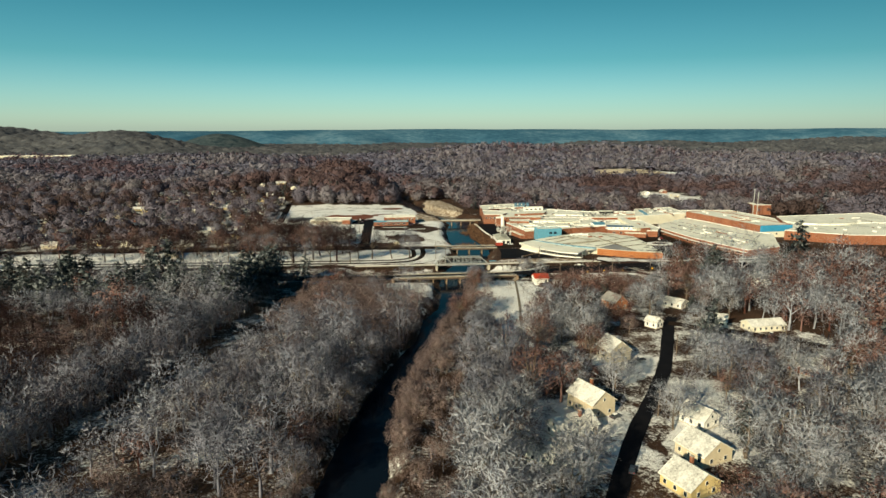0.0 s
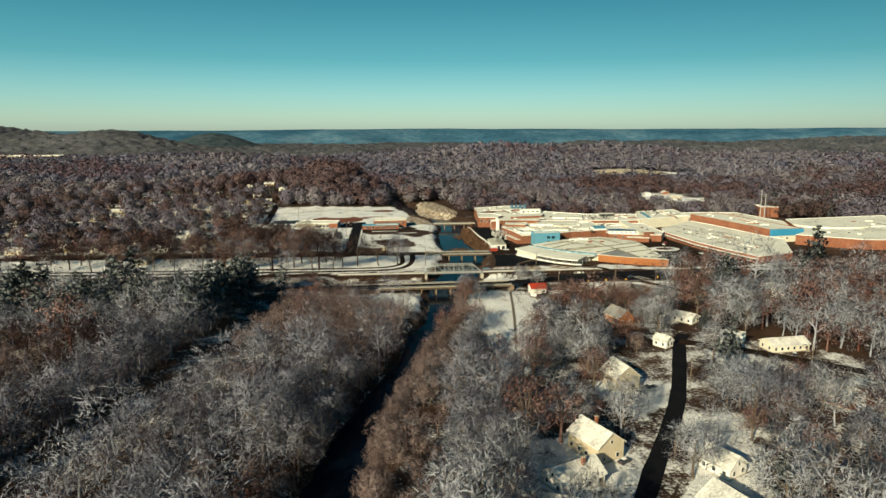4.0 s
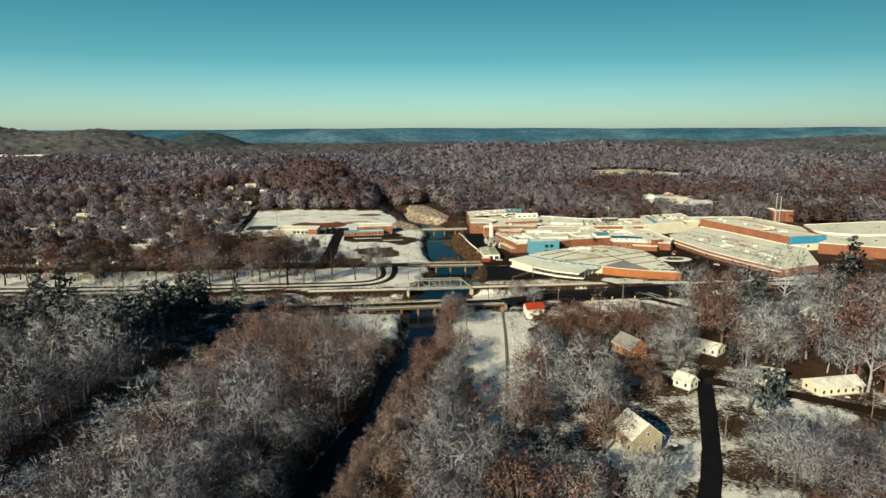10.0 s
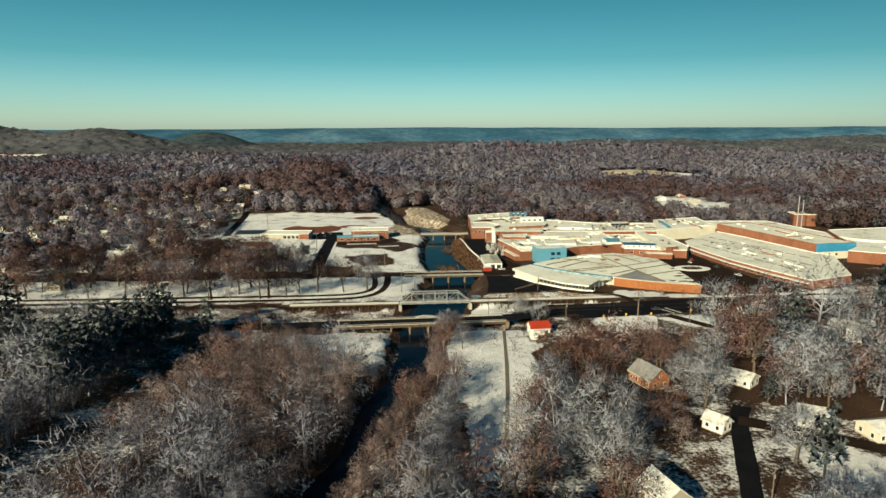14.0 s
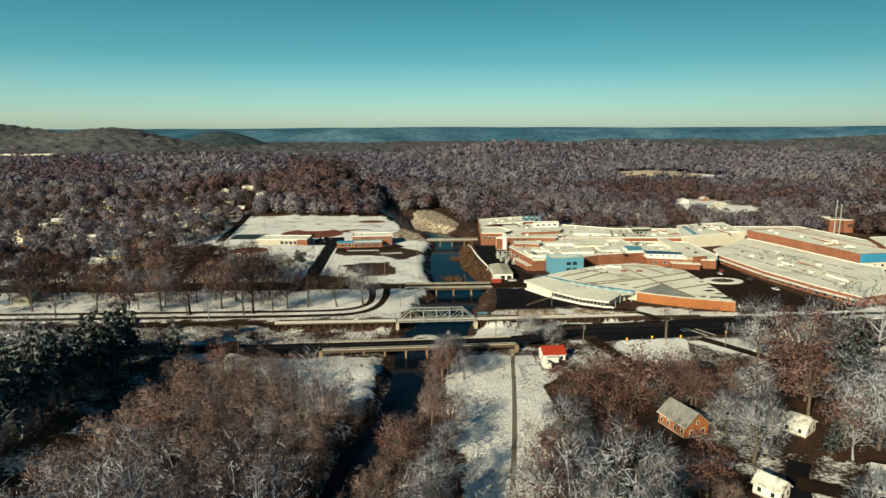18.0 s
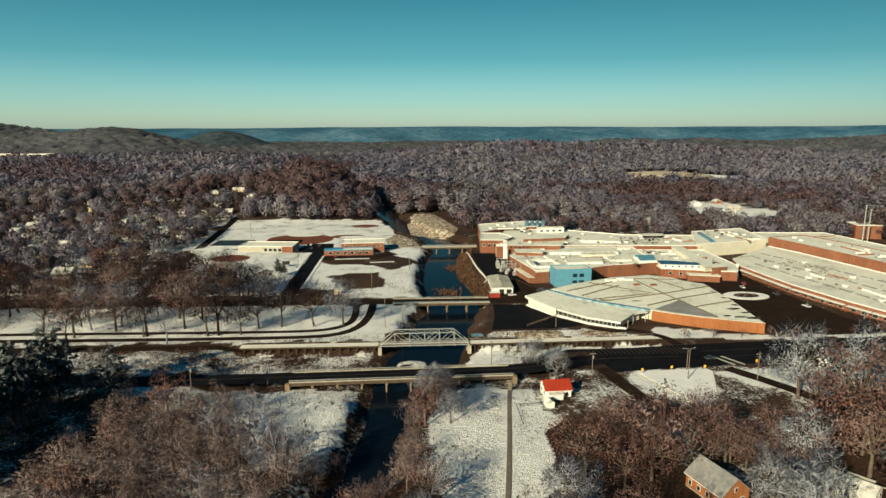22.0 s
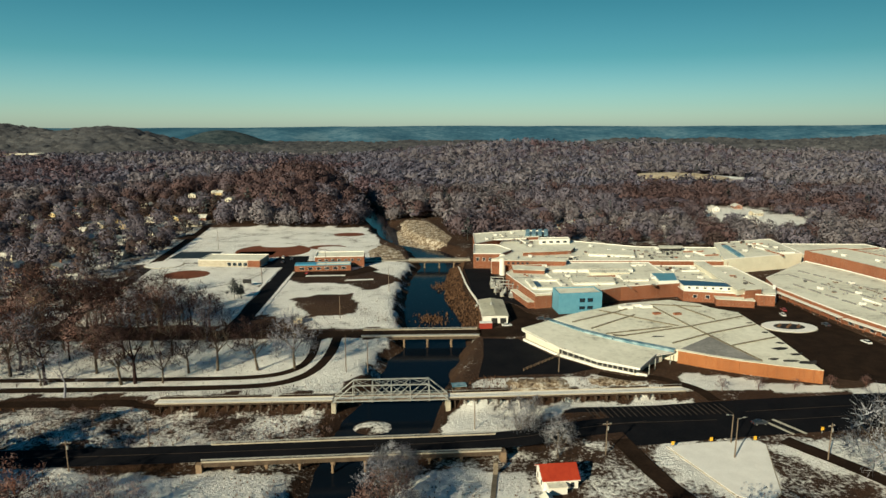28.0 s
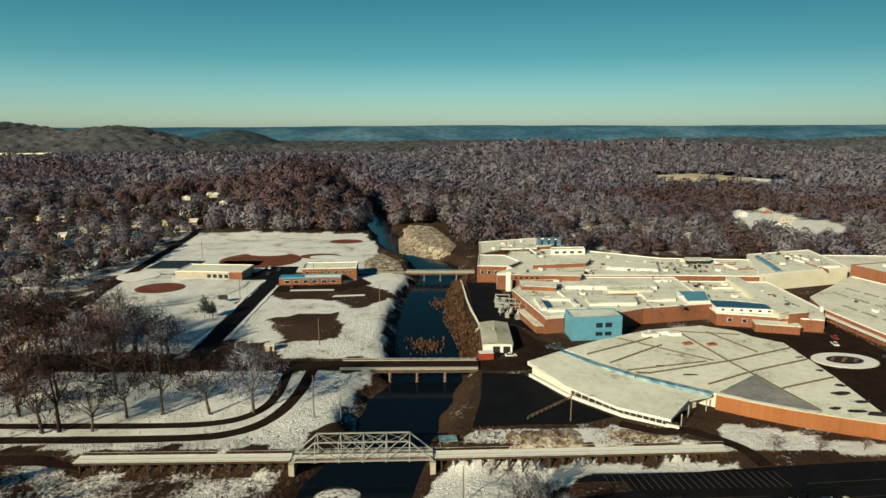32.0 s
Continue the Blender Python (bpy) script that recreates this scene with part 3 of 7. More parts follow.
def ribbon(line, width, lift, thick=0.12, wobble=0.0):
    """A slab that follows a plan line over the land."""
    pts = densify(rounded(line))
    bm = bmesh.new()
    rows = []
    for i, (x, y) in enumerate(pts):
        a, c = pts[max(0, i - 1)], pts[min(len(pts) - 1, i + 1)]
        d = Vector((c[0] - a[0], c[1] - a[1])).normalized()
        w = width / 2 * (1 + wobble * math.sin(i * 1.7) + wobble * math.sin(i * 0.63))
        z = max(flat_z(x, y), -0.02 if abs(y) < 12 or -112 < y < -88 or (150 < y < 160 and x > -16) else -9) + lift
        l, r = (x - d.y * w, y + d.x * w), (x + d.y * w, y - d.x * w)
        rows.append([bm.verts.new((*l, z)), bm.verts.new((*r, z)), bm.verts.new((*r, z - thick)), bm.verts.new((*l, z - thick))])
    for p, q in zip(rows, rows[1:]):
        for i in range(4):
            bm.faces.new((p[i], p[(i + 1) % 4], q[(i + 1) % 4], q[i]))
    bm.faces.new(rows[0])
    bm.faces.new(rows[-1][::-1])
    bmesh.ops.recalc_face_normals(bm, faces=bm.faces)
    return bm


for i, (name, (line, width, mat)) in enumerate(ROADS.items()):
    ob = part(name, ribbon(line, width, 0.06 + 0.012 * i, wobble=0.03 if width < 6 else 0.0), mat)
    tagged(ob, {"river_path": "trodden dirt path through the riverside snow"}.get(name, "cleared wet road between snowy verges"), "road", kind="structure")


def patch(name, poly, lift, mat, label, category="ground"):
    ob = part(name, prism(poly, -0.05, lift), mat)
    return tagged(ob, label, category, kind="structure")


def oval(cx, cy, rx, ry, n=40, a0=0, a1=360):
    return [(cx + rx * math.cos(radians(a0 + (a1 - a0) * i / n)), cy + ry * math.sin(radians(a0 + (a1 - a0) * i / n))) for i in range(n)]


# ploughed snow banks beside the park road
for line in ([(-78.6, 30), (-78.8, 70), (-79.4, 122)], [(-89.8, 16), (-90.2, 70), (-91, 130)]):
    tagged(part("snow_bank", ribbon(line, 1.6, 0.28, 0.3, 0.25), M_SNOW), "thin ploughed snow bank beside the road", "snow bank", kind="structure")
# paved lots
patch("pavement_lot", [(45, -81), (97, -79), (97, -76.0), (60, -77.2), (49, -77.8)], 0.05, M_ASPHALT, "dark asphalt parking lot with worn stalls", "parking lot")
patch("pavement_river_lot", [(27, -8), (42, -9), (52, -29), (66, -44), (54, -49), (38, -49), (21, -51), (25, -30)], 0.045, M_ASPHALT, "dark wet asphalt lot beside the river", "parking lot")
patch("pavement_mall_lot", [(148, -56), (140, 20), (140, 44), (180, 34), (191, 56), (191, 12), (196, -40), (206, -62), (170, -64)], 0.05, M_ROADBROWN, "dark brown cleared parking lot", "parking lot")
patch("pavement_yard", [(27, 46), (48, 46), (52, 30), (62, 18), (44, -6), (27, -6), (26, 4), (43, 8), (43, 44)], 0.04, M_ROADBROWN, "brown service yard beside the shed", "yard")
patch("pavement_side_yard", [(28, 128), (29, 48), (46, 50), (55, 34), (56, 40), (49, 80), (44, 126)], 0.04, M_ASPHALT, "dark service yard behind the retaining wall", "yard")
patch("pavement_plaza", [(-104, 136), (-80, 136), (-76, 150), (-78, 172), (-98, 172)], 0.045, M_ASPHALT, "dark parking area beside the park buildings", "parking lot")
patch("pavement_hall_lot", [(-79, 108), (-42, 110), (-26, 126), (-34, 140), (-44, 124.5), (-78, 122)], 0.035, M_ROADBROWN, "wet brown gravel lot with slush", "parking lot")
for n, p in (("slush_strip", [(-70, 110), (-46, 111), (-46, 114), (-70, 113)]), ("slush_strip", [(-45, 98), (-28, 100), (-28, 103), (-44, 101)])):
    patch(n, p, 0.06, M_SNOW, "thin strip of leftover slush on the lot", "snow")
# park fields
patch("field_large_infield", oval(-108, 193, 27, 25), 0.05, M_CLAY, "wet red clay ball field infield", "ball field")
patch("field_large_outfield_snow", oval(-108, 213, 14, 7), 0.07, M_SNOW, "snow patch inside the ball field infield", "snow")
patch("field_small_infield", oval(-144, 118, 13.5, 11.5), 0.05, M_CLAY, "wet red clay softball infield", "ball field")
patch("field_back_infield", oval(-70, 205, 14, 9), 0.05, M_CLAY, "brown clay ball field behind the hall", "ball field")
patch("field_back_snow", oval(-66, 202, 11, 6), 0.07, M_SNOW, "snow inside the back ball field", "snow")
patch("field_far_infield", oval(-60, 262, 13, 9), 0.05, M_CLAY, "far brown clay ball field", "ball field")
patch("court_large", [(-174, 167), (-144, 167), (-144, 191), (-174, 191)], 0.05, M_COURT, "dark blue fenced court", "court")
patch("court_small", [(-131, 176), (-105, 176), (-105, 190), (-131, 190)], 0.05, M_COURT, "dark blue court by the infield", "court")


def rough_patch(name, poly, gap, rise, mat, label, category="ground"):
    """An uneven low sheet over the land, thicker in its middle."""
    xs, ys = [p[0] for p in poly], [p[1] for p in poly]
    a, c = np.meshgrid(np.arange(min(xs) - gap, max(xs) + gap, gap), np.arange(min(ys) - gap, max(ys) + gap, gap))
    edge = off_line(poly + poly[:1], a, c) * np.where(inside(poly, a, c), 1, -1)
    z = np.maximum(land(a, c), WATER_Z + 0.2) + rise * np.clip(edge / (3 * gap), -1, 1) + np.clip(edge / gap, 0, 1) * rise * (0.6 * wave(a, c, gap * 1.3, 3.0) + 0.5 * wave(a, c, gap * 0.6, 7.0))
    m, k = a.shape[1], (np.arange(a.shape[0] - 1)[:, None] * a.shape[1] + np.arange(a.shape[1] - 1)[None]).ravel()
    me = np_mesh(name, np.stack([a, c, z], -1).reshape(-1, 3), np.stack([k, k + 1, k + m + 1, k + m], -1), mat)
    return tagged(new(name, me), label, category, kind="structure")


rough_patch("sandbar", [(-16, 240), (-20, 300), (-14, 345), (8, 336), (20, 280), (26, 243), (20, 214), (6, 220)], 2.0, 0.9, M_BAR, "pale snow-flecked sandbar with dead brush", "sandbar")
rough_patch("wasteland", [(-34, 158), (-10, 160), (-14, 186), (-28, 215), (-38, 190)], 2.0, 0.5, M_BAR, "rough snow-flecked waste ground by the river")
rough_patch("far_field", [(327, 775), (378, 815), (476, 750), (505, 650), (470, 655), (345, 720)], 8.0, 1.5, M_BUFF, "pale snow-dusted far field", "field")

rough_patch("bank_by_river_lot", [(32, -53), (51, -51.5), (53, -56), (52, -62.5), (33, -62.5), (30, -58)], 1.2, 0.8, M_BAR, "rough snow-flecked bank below the river lot", "bank")
rough_patch("bank_by_hall", [(60.5, -53), (66, -52), (80, -57.5), (82, -58.5), (74, -60.5), (61, -60)], 1.2, 0.8, M_BAR, "rough brown bank with snow below the hall", "bank")

# ---------------------------------------------------------------- bridges and trestle
def railing(parent, x0, x1, y, z, post_gap, mat, h=1.0, size=0.14):
    part("rail", box(((x0 + x1) / 2, y, z + h - 0.14), (x1 - x0, size, 0.14)), mat, parent)
    part("rail", box(((x0 + x1) / 2, y, z + h * 0.5), (x1 - x0, size * 0.7, 0.10)), mat, parent)
    n = max(2, int(abs(x1 - x0) / post_gap))
    me = None
    for i in range(n + 1):
        p = (x0 + (x1 - x0) * i / n, y, z)
        if me is None:
            ob = part("post", box((0, 0, 0), (size, size, h)), mat, parent)
            me = ob.data
        else:
            ob = new("post", me)
            ob.parent = parent
        ob.location = p


def road_bridge(at, turn, length, width, piers, depth, girder, label, snow_edge=False, walls=True):
    """A low beam bridge: deck, edge girders, pier caps with columns, abutments and railings. Its own x runs along it."""
    b = thing("road_bridge", label, "bridge", at, turn)
    L = length / 2
    part("deck", box((0, 0, -0.55), (length, width, 0.6)), M_CONC_DARK, b, "stained concrete deck slab")
    for s in (-1, 1):
        part("girder", box((0, s * (width / 2 - 0.2), -1.15), (length, 0.45, 1.25)), M_BEAM, b, "dark brown edge beam")
        part("parapet", box((0, s * (width / 2 - 0.2), 0.1), (length, 0.35, 0.35)), M_CONCRETE, b)
        railing(b, -L, L, s * (width / 2 - 0.2), 0.4, 3.0, M_STEEL, 0.75, 0.12)
        part("abutment", box((s * (L + 0.6), 0, -depth), (1.6, width + 1.0, depth - 0.1)), M_CONC_DARK, b)
    if snow_edge:
        part("snowy_sidewalk", box((0, -width / 2 + 1.2, 0.07), (length, 1.7, 0.16)), M_SNOW, b, "footway under untouched snow")
    for x in piers:
        cap = part("pier", box((x, 0, -1.9), (0.9, width - 0.3, 0.75)), M_CONC_DARK, b, "rust-stained concrete pier")
        for i in range(3):
            y = (i - 1) * (width / 2 - 1.0)
            part("column", rod((x, y, -depth - 1.2), (x, y, -1.85), 0.42, 0.38, 10), M_CONC_DARK, cap)
            part("footing", box((x, y, -depth - 0.6), (1.3, 1.3, 0.9)), M_CONC_DARK, cap)
    return b


road_bridge((0, 0, -0.06), 0, 51.2, 9.6, (-14.6, -7.2, 3.0, 13.5), 5.2, M_CONCRETE, "concrete beam road bridge with a snowy footway over the river", snow_edge=True)
ang = math.degrees(math.atan2(4.9, 82.5))
road_bridge((-18.8, -101.2, -0.06), ang * 0.72, 82.5, 10.2, (-33, -24, -15, -6, 3, 12, 21, 30), 5.4, M_CONCRETE, "long pale concrete road bridge on rusty-looking piers")


road_bridge((13, 154.8, -0.02), -0.5, 42.0, 5.4, (-10, 0, 10), 5.0, M_CONCRETE, "low narrow concrete bridge by the brick block")


def truss_bridge(at, turn):
    """A through truss of six panels with sloping end posts."""
    b = thing("truss_bridge", "grey riveted steel through truss footbridge over the river", "bridge", at, turn)
    n, pl, h, w = 6, 6.35, 5.5, 5.2
    x0 = -n * pl / 2
    tops = []
    for s in (-1, 1):
        y = s * w / 2
        side = part("truss", beam((x0, y, 0), (-x0, y, 0), 0.34, 0.34), M_STEEL, b, "grey steel truss side")
        part("top_chord", beam((x0 + pl, y, h), (-x0 - pl, y, h), 0.34, 0.34), M_STEEL, side)
        for e in (-1, 1):
            part("end_post", beam((e * x0, y, 0), (e * (x0 + pl), y, h), 0.34, 0.34), M_STEEL, side)
        for i in range(1, n):
            x = x0 + i * pl
            part("vertical", beam((x, y, 0), (x, y, h), 0.24), M_STEEL, side)
        for i in range(1, n - 1):
            x = x0 + i * pl
            up = i < n / 2
            part("diagonal", beam((x, y, h if up else 0), (x + pl, y, 0 if up else h), 0.2), M_STEEL, side)
            if i in (2, 3):
                part("diagonal", beam((x, y, 0 if up else h), (x + pl, y, h if up else 0), 0.14), M_STEEL, side)
    for i in range(1, n):
        x = x0 + i * pl
        part("top_strut", beam((x, -w / 2, h), (x, w / 2, h), 0.2), M_STEEL, b)
        if i < n - 1:
            part("top_brace", beam((x, -w / 2, h), (x + pl, w / 2, h), 0.1), M_STEEL, b)
            part("top_brace", beam((x, w / 2, h), (x + pl, -w / 2, h), 0.1), M_STEEL, b)
    for i in range(n + 1):
        x = x0 + i * pl
        part("floor_beam", beam((x, -w / 2, -0.35), (x, w / 2, -0.35), 0.3, 0.5), M_STEEL, b)
    part("deck", box((0, 0, -0.2), (n * pl, w - 1.2, 0.22)), M_CONC_DARK, b, "brown planked deck with slush")
    part("slush", box((0, 0.2, 0.025), (n * pl, 1.6, 0.05)), M_SNOW, b)
    for s in (-1, 1):
        railing(b, x0, -x0, s * (w / 2 - 0.5), 0.02, 3.1, M_STEEL, 1.2, 0.08)
        part("pier", box((s * -x0, 0, -6.0), (1.5, w + 1.6, 5.5)), M_CONCRETE, b, "pale concrete truss pier")
    return b


truss_bridge((-9.9, -67.6, 0.25), 1.2)


def trestle(at, turn, length, bents, depth, label):
    t = thing("trestle", label, "trestle", at, turn)
    part("deck", box((length / 2, 0, -0.3), (length, 3.8, 0.32)), M_TIMBER, t)
    part("snow_deck", box((length / 2, 0, 0.02), (length, 3.3, 0.1)), M_SNOW, t, "untouched snow on the deck")
    for s in (-1, 1):
        part("stringer", box((length / 2, s * 1.3, -0.85), (length, 0.4, 0.55)), M_TIMBER, t)
        part("kerb", box((length / 2, s * 1.8, 0.02), (length, 0.2, 0.3)), M_CONCRETE, t)
        part("handrail", box((length / 2, s * 1.85, 1.05), (length, 0.08, 0.1)), M_STEEL, t)
    for i in range(bents):
        x = (i + 0.5) * length / bents
        bent = part("bent", box((x, 0, -1.25), (0.45, 4.6, 0.4)), M_TIMBER, t, "weathered trestle bent")
        for y in (-1.9, -0.65, 0.65, 1.9):
            part("pile", beam((x, y * 1.2, -depth), (x, y, -1.2), 0.34), M_TIMBER, bent)
        part("brace", beam((x, -2.2, -depth + 0.8), (x, 2.0, -1.5), 0.12, 0.22), M_TIMBER, bent)
    return t


trestle((9.6, -67.2, 0.2), 1.9, 82.0, 22, 4.6, "timber pile trestle with a snow-covered deck")
trestle((-87.5, -68.7, 0.2), 0.6, 58.0, 16, 4.6, "timber pile approach trestle with a snow-covered deck")
# the trail's bank west of the trestle
trail = part("trail_bank", ribbon([(-420, -72), (-250, -69.5), (-86, -68.7)], 5.0, 0.25, 0.5, 0.05), M_ROADBROWN)
tagged(trail, "brown cinder trail bed along the park", "trail", kind="structure")


# ---------------------------------------------------------------- flat-roofed buildings
def inset(poly, d):
    """The polygon drawn in by d (poly counter-clockwise)."""
    out, k = [], len(poly)
    for i in range(k):
        p, q, r = Vector(poly[i - 1]), Vector(poly[i]), Vector(poly[(i + 1) % k])
        a, c = (q - p).normalized(), (r - q).normalized()
        na, nc = Vector((-a.y, a.x)), Vector((-c.y, c.x))
        m = na + nc
        m = m / max(m.length_squared / 2, 0.35)
        out.append((q.x + m.x * d, q.y + m.y * d))
    return out


def ccw(poly):
    a = sum(p[0] * q[1] - q[0] * p[1] for p, q in zip(poly, poly[1:] + poly[:1]))
    return poly if a > 0 else poly[::-1]


def rim(poly, z, h, w):
    """A parapet that runs round a polygon."""
    bm, inner, k = bmesh.new(), inset(poly, w), len(poly)
    v = [[bm.verts.new((*p, zz)) for p in ring] for ring, zz in ((poly, z), (poly, z + h), (inner, z + h), (inner, z))]
    for i in range(k):
        j = (i + 1) % k
        for a in range(4):
            c = (a + 1) % 4
            bm.faces.new((v[a][i], v[a][j], v[c][j], v[c][i]))
    bmesh.ops.recalc_face_normals(bm, faces=bm.faces)
    return bm


def flat_block(name, label, poly, z, wall, category="building", roof=None, cap=None, base=-0.3):
    poly = ccw(poly)
    t = thing(name, label, category)
    part("wall", prism(poly, base, z), wall, t)
    part("roof", prism(inset(poly, 0.4), z - 0.1, z + 0.12), roof or M_ROOF_SNOW, t, "flat roof under old snow")
    part("parapet", rim(poly, z + 0.003, 0.55, 0.4), cap or M_WHITEWALL, t)
    return t


def wall_strip(t, name, p, q, z0, z1, proud, mat, label=""):
    """A flat slab set on a wall that runs from p to q in plan, proud of it to the right-hand side."""
    p, q = Vector(p), Vector(q)
    d = (q - p).normalized()
    o = Vector((d.y, -d.x)) * proud
    return part(name, prism([tuple(p), tuple(q), tuple(q + o), tuple(p + o)], z0, z1), mat, t, label)


def windows(t, p, q, n, z0, z1, w, frame_mat=None):
    p, q = Vector(p), Vector(q)
    d = q - p
    for i in range(n):
        c = p + d * ((i + 0.5) / n)
        a, b_ = c - d.normalized() * w / 2, c + d.normalized() * w / 2
        f = wall_strip(t, "window", a, b_, z0 - 0.1, z1 + 0.1, 0.08, frame_mat or M_WHITEWALL)
        wall_strip(f, "pane", a + d.normalized() * 0.12, b_ - d.normalized() * 0.12, z0, z1, 0.12, M_GLASS)


# the fan-shaped hall by the road
hall = thing("fan_hall", "fan-shaped hall with a snowy seamed roof and orange brick front", "building")
MAIN = ccw([(59, 1), (69, -12.6), (79.5, -23.3), (99.5, -38.2), (109, -44.6), (118, -49.8), (130, -55.2), (142.6, -60.5), (145, -25.4), (144.6, 4.6), (136, 12.2), (133, 19), (121.5, 26.5), (98, 21.4), (74, 10)])


def hall_top(x, y):
    return 5.0 + 1.7 * max(0.0, min(1.0, (y + 0.42 * (x - 100) + 40) / 62))


part("wall", prism([tuple(p) for p in inset(MAIN, 0.5)], -0.3, 4.6), M_CREAM, hall)
bm = bmesh.new()
mid = [(103, -12), (120, -30), (128, -8), (112, 4), (86, -4), (121, 8)]
ring = [bm.verts.new((x, y, hall_top(x, y))) for x, y in MAIN]
low = [bm.verts.new((x, y, 4.45)) for x, y in MAIN]
c = bm.verts.new((108, -8, 6.3))
k = len(MAIN)
for i in range(k):
    j = (i + 1) % k
    bm.faces.new((ring[i], ring[j], c))
    bm.faces.new((low[i], low[j], ring[j], ring[i]))
bm.faces.new(low[::-1])
part("roof", bm, M_ROOF_SNOW, hall, "broad low roof under thin snow")
# orange brick front, in bays
front = [(99.6, -39.0), (109, -45.2), (118, -50.4), (130, -55.8), (142.9, -61.0)]
for p, q in zip(front, front[1:]):
    wall_strip(hall, "brick_wall", p, q, -0.3, 4.95, 0.5, M_ORANGE, "smooth orange brick wall bay")
    wall_strip(hall, "coping", p, q, 4.953, 5.15, 0.62, M_CREAM)
# seams of the roof
M_SEAM = plain("damp_brown_seam", (0.10, 0.085, 0.06), (0.22, 0.19, 0.14), 0.6, 0.7)
def hall_z(x, y):
    """Height of the faceted roof over a place."""
    for i in range(k):
        a, b2 = MAIN[i], MAIN[(i + 1) % k]
        m = Matrix(((a[0] - 108, b2[0] - 108), (a[1] + 8, b2[1] + 8)))
        try:
            s = m.inverted() @ Vector((x - 108, y + 8))
        except ValueError:
            continue
        if s.x >= -1e-6 and s.y >= -1e-6 and s.x + s.y <= 1.0001:
            return 6.3 + s.x * (hall_top(*a) - 6.3) + s.y * (hall_top(*b2) - 6.3)
    return 6.2


def seam(p, q, name="roof_seam", w=0.45, mat=None, h=0.3):
    n = max(2, int((Vector(q) - Vector(p)).length / 5))
    pts = [(p[0] + (q[0] - p[0]) * i / n, p[1] + (q[1] - p[1]) * i / n) for i in range(n + 1)]
    bm = bmesh.new()
    for a, b2 in zip(pts, pts[1:]):
        beam((*a, hall_z(*a) + 0.2), (*b2, hall_z(*b2) + 0.2), w, h, bm)
    part(name, bm, mat or M_GREYROOF, hall)


for line in ([(82.6, 11.3), (101.8, -6), (110, -13)], [(66.5, -4.4), (89.4, 7.8), (96, 12)], [(72.6, -13), (96.6, 3.2)], [(77, -19.6), (107, -13.5)], [(78.5, -23.8), (115, -13.6), (144, -1.2)],
             [(108.7, 17.9), (115, -13.6), (125.7, -51.7)], [(120.2, 17.8), (129.5, -5.2)], [(100, -32), (121.2, -21.7), (144, -12.4)], [(122.2, -36.2), (144, -28)], [(98.9, 20.5), (119.6, 16.4), (132, 14)]):
    for p, q in zip(line, line[1:]):
        seam(p, q, w=0.42, mat=M_SEAM, h=0.5)
part("wet_roof_patch", prism([(101, -37.6), (119.5, -24.5), (125.5, -51.6), (118, -48.6), (109, -43.6)], 5.0, lambda x, y: hall_z(x, y) + 0.03), M_GREYROOF, hall, "grey slush-wet part of the roof")
for i, (x, y, a, c_) in enumerate(((139, -40, 3.2, 1.4), (141.5, -46, 2.2, 1.2), (136, -52, 3.0, 1.2), (141, -54, 3.0, 1.5), (142.5, -34, 1.8, 1.0), (143, -22, 1.4, 0.8), (131, -50, 2.0, 0.9), (142.4, -10, 1.5, 0.7), (90, -16, 2.2, 0.6), (97, -24, 2.6, 0.7))):
    part("bare_roof_patch", prism([(x + a * math.cos(q) * (1 + 0.25 * math.sin(3 * q + i)), y + c_ * math.sin(q) * (1 + 0.25 * math.sin(2 * q + i))) for q in (k_ * 0.628 for k_ in range(10))], 5.0, lambda x, y: hall_z(x, y) + 0.05), M_DARK, hall, "dark bare patch where snow slid off")
# blue glazed strip between the two roofs
for p, q in (((59, 1.0), (69, -12.8)), ((69, -12.8), (79.5, -23.5)), ((79.5, -23.5), (99.0, -38.0))):
    wall_strip(hall, "clerestory", p, q, 4.4, 5.5, 2.4, M_SKYGLASS, "pale blue clerestory glazing")
# low wing with its deep eaves
WING = ccw([(43.4, -9.5), (58.6, 1.4), (68.4, -13.4), (79.2, -24.2), (98.2, -38.6), (90, -41.5), (79, -55.4), (66, -47), (54, -31.5)])
part("wing_roof", prism(WING, 4.1, lambda x, y: 4.6 + 0.02 * (y + 30)), M_ROOF_SNOW, hall, "smooth snow-covered low wing roof")
part("fascia", rim(WING, 3.7, 0.85, 0.3), M_WHITEWALL, hall)
WALLW = ccw([(45.2, -9.6), (58.0, 0.2), (67.4, -13.8), (78.4, -25), (94, -37.6), (88, -41.0), (79, -51.0), (68, -43.0), (55.6, -29)])
part("wing_wall", prism(WALLW, -0.3, 4.1), M_CREAM, hall)
for p, q in (((55.4, -29.4), (67.8, -43.4)), ((67.8, -43.4), (79.0, -51.5))):
    wall_strip(hall, "window_band", p, q, 1.0, 3.3, 0.12, M_DARK, "dark recessed window band")
    for i in range(7):
        a = Vector(p) + (Vector(q) - Vector(p)) * ((i + 0.5) / 7)
        part("mullion", box((a.x, a.y - 0.15, 0.9), (0.16, 0.3, 2.4)), M_WHITEWALL, hall)
part("low_wall", prism([(43.8, -11.5), (53.6, -29), (68, -44.6), (82.6, -53), (83, -52.4), (68.4, -43.9), (54.2, -28.4), (44.4, -11.2)], -0.2, 1.0), M_WHITEWALL, hall, "white low terrace wall")
for x, y in ((84, -51), (88.5, -45), (96, -40.5)):
    part("canopy_post", rod((x, y, -0.2), (x, y, 4.1), 0.2), M_STEEL, hall)
